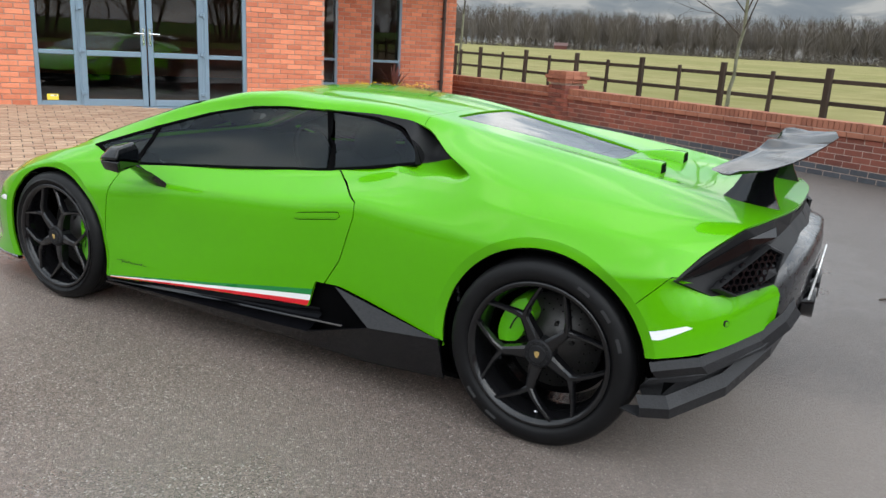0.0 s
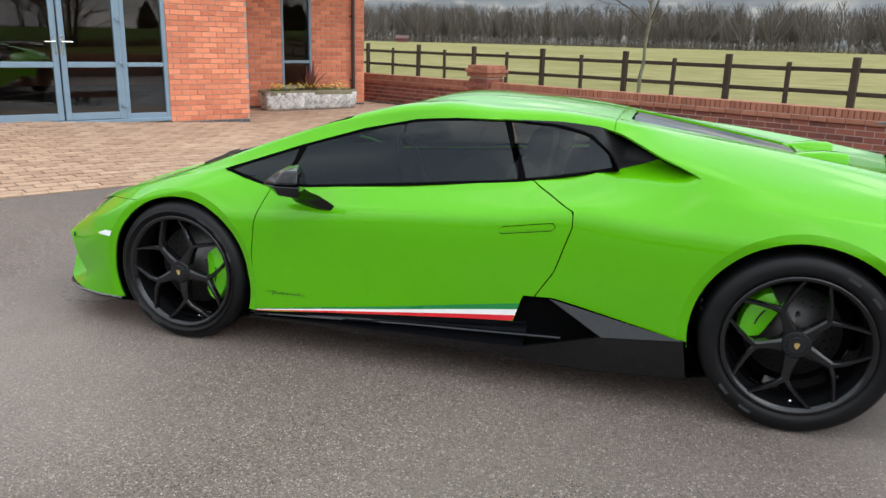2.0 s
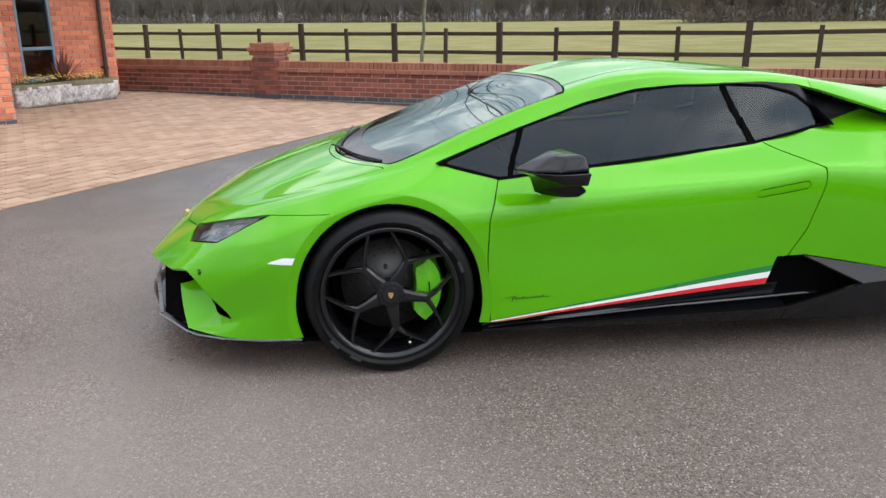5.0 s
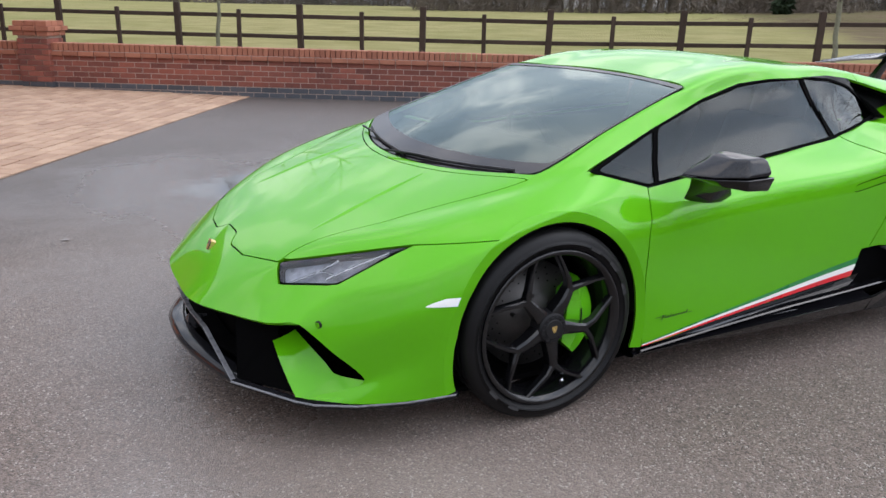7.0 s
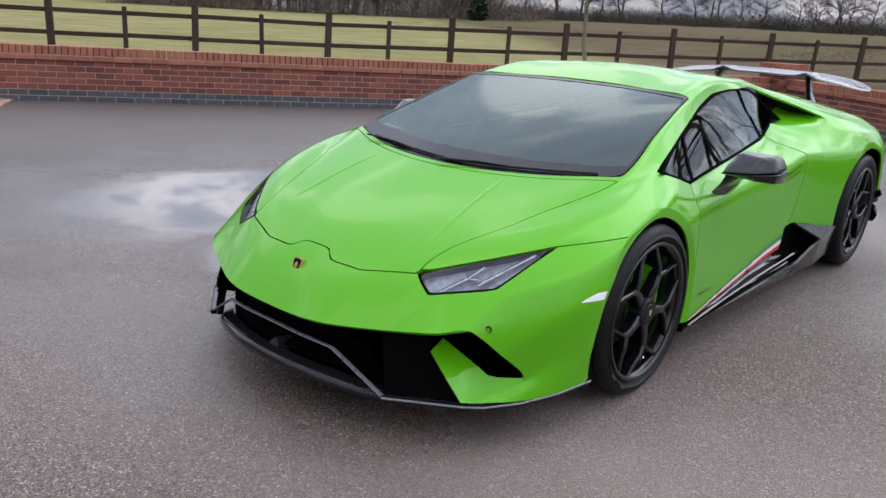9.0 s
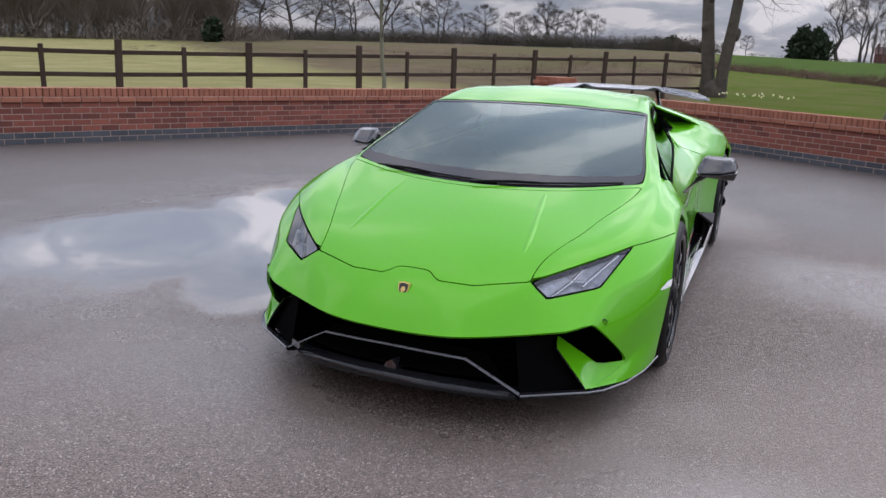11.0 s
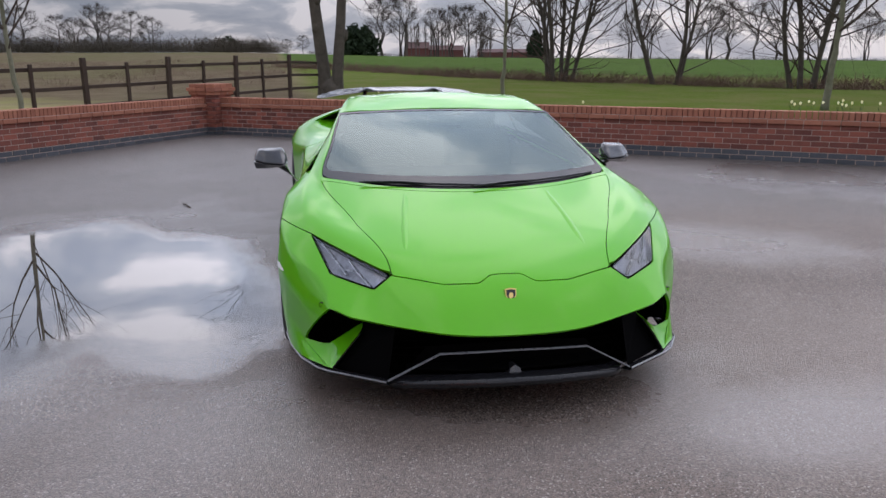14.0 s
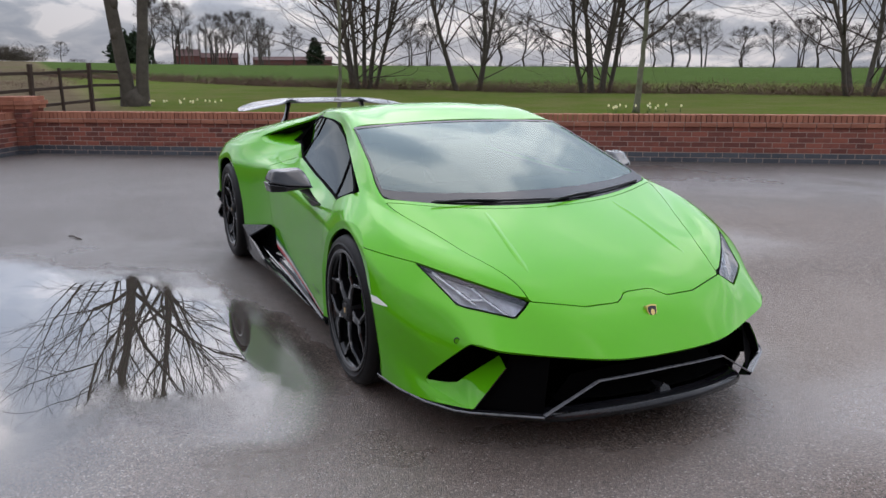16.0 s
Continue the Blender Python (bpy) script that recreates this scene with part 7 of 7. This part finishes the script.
# azimuth from the yard, distance, height, kind
belt = [(214.3, 104, 9.6), (212.2, 108, 8.2), (209.7, 112, 7.2), (206.7, 112, 6.4), (204.7, 114, 6.0), (203.2, 112, 6.6), (200.0, 112, 5.5), (197.9, 113, 4.8), (195.4, 112, 6.1), (194.6, 115, 5.2), (193.2, 112, 5.5), (192.0, 112, 4.6), (211.1, 118, 6.0), (201.6, 118, 4.6), (196.7, 119, 4.6), (218.2, 100, 8.8), (216.2, 101, 9.0), (187.5, 125, 2.2), (182.6, 130, 2.4), (181.4, 131, 3.2)]
line2 = [(174.2, 116, 8.6, 0), (175.6, 117, 8.8, 1), (171.6, 121, 7.4, 0), (170.4, 121, 7.8, 1), (169.3, 120, 7.9, 0), (168.2, 122, 7.0, 1), (166.0, 124, 6.0, 2), (157.4, 116, 7.0, 1), (156.1, 117, 6.4, 0), (152.0, 116, 7.6, 0), (150.8, 117, 8.2, 1), (148.9, 116, 7.6, 2), (147.6, 117, 5.6, 1), (145.6, 119, 5.4, 2), (142.1, 116, 6.4, 0), (139.6, 116, 6.6, 2), (138.3, 115, 7.6, 3), (137.3, 116, 7.8, 4), (136.2, 117, 7.2, 0), (133.6, 116, 5.6, 5), (131.6, 117, 6.4, 2), (129.9, 115, 6.6, 0), (128.8, 116, 6.8, 3), (126.9, 116, 5.6, 5), (125.2, 118, 6.2, 1), (122.6, 116, 6.8, 0), (119.5, 117, 6.0, 3)]
rnd = random.Random(61)
rows = [(a, d, h, 3 + k % 3) for k, (a, d, h) in enumerate(belt)] + line2
used = set()
for a, d, h, kind in rows:
    proto = (talls + domes)[kind]
    x, y = d * math.cos(radians(a)), d * math.sin(radians(a))
    sc = h / 9
    m = pose(x, y, land(x, y) - .05, 0, 0, rnd.uniform(0, 360)) @ Matrix.Diagonal((sc * rnd.uniform(.95, 1.2), sc * rnd.uniform(.95, 1.2), sc, 1))
    if kind in used:
        copy_thing(proto, m).matrix_basis = m
    else:
        proto.matrix_basis = m
        used.add(kind)


def wood(name, label, line, depth, count, h0, h1, seed, twigs=90, mat_=FAR_TWIG, kind="stuff", low=.12, thick=.012, scrub=False, wide=(.26, .42)):
    """A far wood or thicket: many thin trunks with sprays of twigs, joined."""
    rnd = random.Random(seed)
    V, F = [], []
    pts = [Vector(q) for q in line]
    lens = [(b - a).length for a, b in zip(pts, pts[1:])]
    for k in range(count):
        s = rnd.uniform(0, sum(lens))
        for (a, b), l in zip(zip(pts, pts[1:]), lens):
            if s <= l:
                break
            s -= l
        p = a.lerp(b, min(1, s / l))
        nrm = Vector((-(b - a).y, (b - a).x)).normalized()
        p = p + nrm * rnd.uniform(-depth, depth)
        h = rnd.uniform(h0, h1)
        z0 = land(p.x, p.y)
        side = Vector((-p.y, p.x)).normalized()
        sd = Vector((side.x, side.y, 0))
        r = h * thick
        o = Vector((p.x, p.y, z0))
        def spear(q, e, w):
            n0 = len(V)
            V.extend([q - sd * w, q + sd * w, e + sd * w * .3, e - sd * w * .3])
            F.append((n0, n0 + 1, n0 + 2, n0 + 3))
        out = Vector((p.x, p.y, 0)).normalized()
        if scrub:
            for j in range(twigs):
                a = rnd.uniform(0, 6.283)
                q = o + Vector((math.cos(a), math.sin(a), 0)) * h * rnd.random() * 1.1 + Vector((0, 0, h * rnd.random() ** 1.6 * .6 - .1))
                L = h * rnd.uniform(.25, .6)
                e = q + sd * rnd.gauss(0, .6) * L + out * rnd.gauss(0, .6) * L + Vector((0, 0, rnd.uniform(-.35, .75) * L))
                spear(q, e, r * rnd.uniform(.15, .5))
            continue
        lean = Vector((rnd.gauss(0, .04), rnd.gauss(0, .04), 0)) * h
        spear(o, o + Vector((0, 0, h * .72)) + lean, r)
        broad = rnd.uniform(*wide)
        for j in range(twigs):
            # twigs end in an egg-shaped crown and spring from the stem below
            u, a = rnd.uniform(-1, 1), rnd.uniform(0, 6.283)
            w = math.sqrt(1 - u * u) * rnd.uniform(.35, 1) * broad * h
            e = o + lean + sd * math.cos(a) * w + out * math.sin(a) * w + Vector((0, 0, h * (.64 + .36 * u * rnd.uniform(.7, 1))))
            t = max(low, min(.72, (e.z - o.z) / h - (.10 + .9 * w / h)))
            q = o + Vector((0, 0, h * t)) + lean * t
            if rnd.random() < .6:
                q = q.lerp(e, rnd.uniform(.2, .55))
            spear(q, e, r * rnd.uniform(.12, .34))
    ob = mesh_ob(name, V, F, mat_)
    return tagged(ob, label, "wood", "", kind)


wood("far_wood", "distant bare winter wood behind the pasture", [(160, -185), (111, -222), (52, -243), (-9, -226), (-60, -195), (-85, -170)], 18, 820, 8, 13.2, 71, 150, thick=.013)
wood("wood_edge", "brown undergrowth along the foot of the far wood", [(160, -180), (111, -214), (52, -233), (-9, -216), (-60, -186), (-85, -162)], 12, 700, 2.4, 5.2, 77, 50, FAR_TWIG, thick=.04, scrub=True)
wood("thicket", "brown leafless thicket at the pasture's edge", [(-40, -88), (-54, -76), (-66, -64), (-72, -57)], 6, 230, 6.5, 10.5, 72, 200, THICKET, low=.03, thick=.012)
wood("thicket_scrub", "low brown scrub before the thicket", [(-40, -84), (-54, -72), (-66, -60), (-74, -52)], 5, 330, 1.8, 4.2, 78, 60, THICKET, thick=.022, scrub=True)
wood("belt_scrub", "dense dark scrub under the line of trees", [(-80, -76), (-90, -62), (-98, -48), (-104, -35), (-109, -20), (-112, -6)], 3, 800, 1.4, 2.8, 83, 80, SCRUB, thick=.026, scrub=True)
wood("poplar_row", "distant row of slim bare poplars", [(-160, 17), (-158, 27), (-156, 36)], 1.5, 24, 6.6, 8.6, 73, 80, FAR_TWIG, wide=(.07, .11))
wood("far_hedge", "low clipped hedge along the far edge of the field", [(-113, -2), (-113, 12), (-110, 30), (-103, 50), (-92, 68), (-78, 84), (-56, 100), (-20, 113)], 1.2, 1100, .25, .55, 74, 50, SCRUB, thick=.05, scrub=True)
wood("bramble_hedge", "tangled brown bramble hedge along the lawn", [(-48, -3), (-40, 3.5), (-33.5, 7.6), (-29.6, 10.2), (-25.3, 13.4), (-20.9, 16.6), (-13.6, 22.0), (-6, 28)], 1.0, 1700, .34, .80, 75, 46, BRAMBLE, thick=.03, scrub=True)
wood("scrub_bank", "rough brown scrub across the far end of the pasture", [(-38, -41), (-42, -36), (-47, -29), (-51, -21), (-53.5, -13), (-55, -5), (-56, 2)], 7, 800, .15, .5, 79, 40, BRAMBLE, thick=.03, scrub=True)
wood("rough_grass", "rough brown grass and scrub in the pasture corner", [(-26, -8), (-34, -7), (-46, -6)], 5, 420, .2, .6, 76, 30, BRAMBLE, thick=.03, scrub=True)


def bush(name, label, at, w, h, seed):
    """An evergreen bush: a crown of many small leaf clumps."""
    rnd = random.Random(seed)
    V, F = [], []
    for k in range(1600):
        a, t = rnd.uniform(0, 6.283), rnd.random() ** .5
        z = rnd.random()
        r = w * (1 - (z - .35) ** 2 * 1.6) * t * rnd.uniform(.8, 1.1)
        c = Vector((at[0] + r * math.cos(a), at[1] + r * math.sin(a), at[2] + z * h * (1 - .25 * t) + rnd.uniform(-.1, .1)))
        s = rnd.uniform(.12, .3)
        n0 = len(V)
        for q in range(3):
            V.append(c + Vector((rnd.gauss(0, s), rnd.gauss(0, s), rnd.gauss(0, s))))
        F.append((n0, n0 + 1, n0 + 2))
    ob = mesh_ob(name, V, F, IVY)
    return tagged(ob, label, "bush")


bush("evergreen_bush", "dark evergreen bush on the far field edge", (-104, 4.0, 2.1), 1.9, 4.4, 81)
bush("evergreen_bush", "dark evergreen bush on the far field edge", (-103.5, 5.6, 2.1), 2.0, 4.2, 82)
bush("evergreen_bush", "dark evergreen bush beside the thicket", (-61.7, -51.9, 1.5), .85, 2.2, 83)
bush("evergreen_bush", "dark evergreen bush on the horizon", (-193, -22, 2.7), 4.2, 5.0, 84)
bush("evergreen_bush", "dark evergreen bush near the red house", (-150, 42, 2.2), 1.8, 5.6, 85)

# far red farmhouse and barn
HOUSE = mat("far_red_brick", (.13, .045, .04), .9, 0, .2, .5, 3)
ROOF = mat("far_roof", (.10, .055, .05), .9, 0, .2, .5, 3)


def gabled(name, label, at, ang, l, w, h, hr, chimneys):
    t = thing(name, label, "house", pose(at[0], at[1], at[2], 0, 0, ang))
    part("wall", boxed(l, w, h, Matrix.Translation((0, 0, h / 2))), HOUSE, t)
    v = [(-l / 2 - .2, -w / 2 - .3, h), (l / 2 + .2, -w / 2 - .3, h), (l / 2 + .2, 0, h + hr), (-l / 2 - .2, 0, h + hr), (-l / 2 - .2, w / 2 + .3, h), (l / 2 + .2, w / 2 + .3, h)]
    rf = raw_part("roof", v, [(0, 1, 2, 3), (3, 2, 5, 4), (0, 3, 4), (1, 5, 2)], ROOF, t)
    for x in chimneys:
        part("chimney", boxed(.7, .7, 1.4, Matrix.Translation((x, 0, h + hr + .2))), HOUSE, rf)
    return t


gabled("farmhouse", "distant red brick farmhouse with chimneys", (-270, 33, 3.0), 80, 8, 5, 2.9, 2.2, (-3.4, 0))
gabled("farmhouse", "distant low red brick farm wing", (-270, 43, 3.0), 84, 12, 5, 2.4, 1.6, (2,))
gabled("barn", "distant low grey barn behind the hedge", (-262, 66, 2.75), 75, 26, 6, 1.8, 1.2, ())
gabled("field_hut", "small dark hut at the edge of the wood", (75, -203, .35), 20, 3.4, 2.6, 1.2, .8, ())

# spring bulbs round the young tree and along the lawn
rnd = random.Random(91)
BULB = mat("pale_flowers", (.75, .72, .55), .7, 0, .2, 20, 80, second=(.80, .70, .25))
for nm, spot, n, sp, lab in (("daffodils", (-10.1, 9.75), 16, .45, "pale spring flowers round the young tree"), ("daffodils", (-18.2, .6), 20, .6, "pale spring flowers at the foot of the old tree"), ("daffodils", (-8.2, 4.6), 12, 1.6, "yellow daffodils on the lawn behind the wall"), ("daffodils", (-12.2, -.2), 14, .9, "pale spring flowers by the wall")):
    V, F, V2, F2 = [], [], [], []
    for k in range(n):
        x, y = spot[0] + rnd.gauss(0, sp), spot[1] + rnd.gauss(0, sp)
        z = land(x, y) + rnd.uniform(.10, .17)
        n0 = len(V)
        V += [(x + .028 * math.cos(q), y + .028 * math.sin(q), z + .03 * math.sin(q * 2)) for q in [6.283 * i / 5 for i in range(5)]]
        V += [(x, y, z + .05)]
        F += [(n0 + i, n0 + (i + 1) % 5, n0 + 5) for i in range(5)]
        for j in range(4):
            a = rnd.uniform(0, 6.283)
            n0 = len(V2)
            V2 += [(x - .01, y, z - .17), (x + .01, y, z - .17), (x + .06 * math.cos(a), y + .06 * math.sin(a), z - .02)]
            F2 += [(n0, n0 + 1, n0 + 2)]
    fl = thing(nm, lab, "flowers", None, "", "stuff")
    raw_part("petals", V, F, BULB, fl)
    raw_part("leaves", V2, F2, LEAFG, fl)

# a twig, a fallen leaf or two and specks on the asphalt
bm = bmesh.new()
tube(bm, [(-2.60, -2.02, .006), (-2.54, -1.98, .014), (-2.48, -1.97, .012), (-2.42, -1.93, .006)], .006, 6)
tw = part("fallen_twig", bm, TWIG, None)
tagged(tw, "small dark twig lying on the asphalt", "twig")
for k, (x, y) in enumerate(((2.67, -1.89), (-2.43, -4.94), (-6.6, 2.9), (-5.2, 4.4), (-1.6, 3.6))):
    V = [(x + .02 * math.cos(a) * (1 + .5 * math.sin(3 * a)), y + .014 * math.sin(a), .004 + .008 * abs(math.sin(a))) for a in [6.283 * i / 8 for i in range(8)]]
    ob = mesh_ob("fallen_leaf", V, [tuple(range(8))], STONE if k in (0, 1) else BRAMBLE)
    tagged(ob, "small dead leaf on the asphalt", "leaf", "litter on the asphalt")
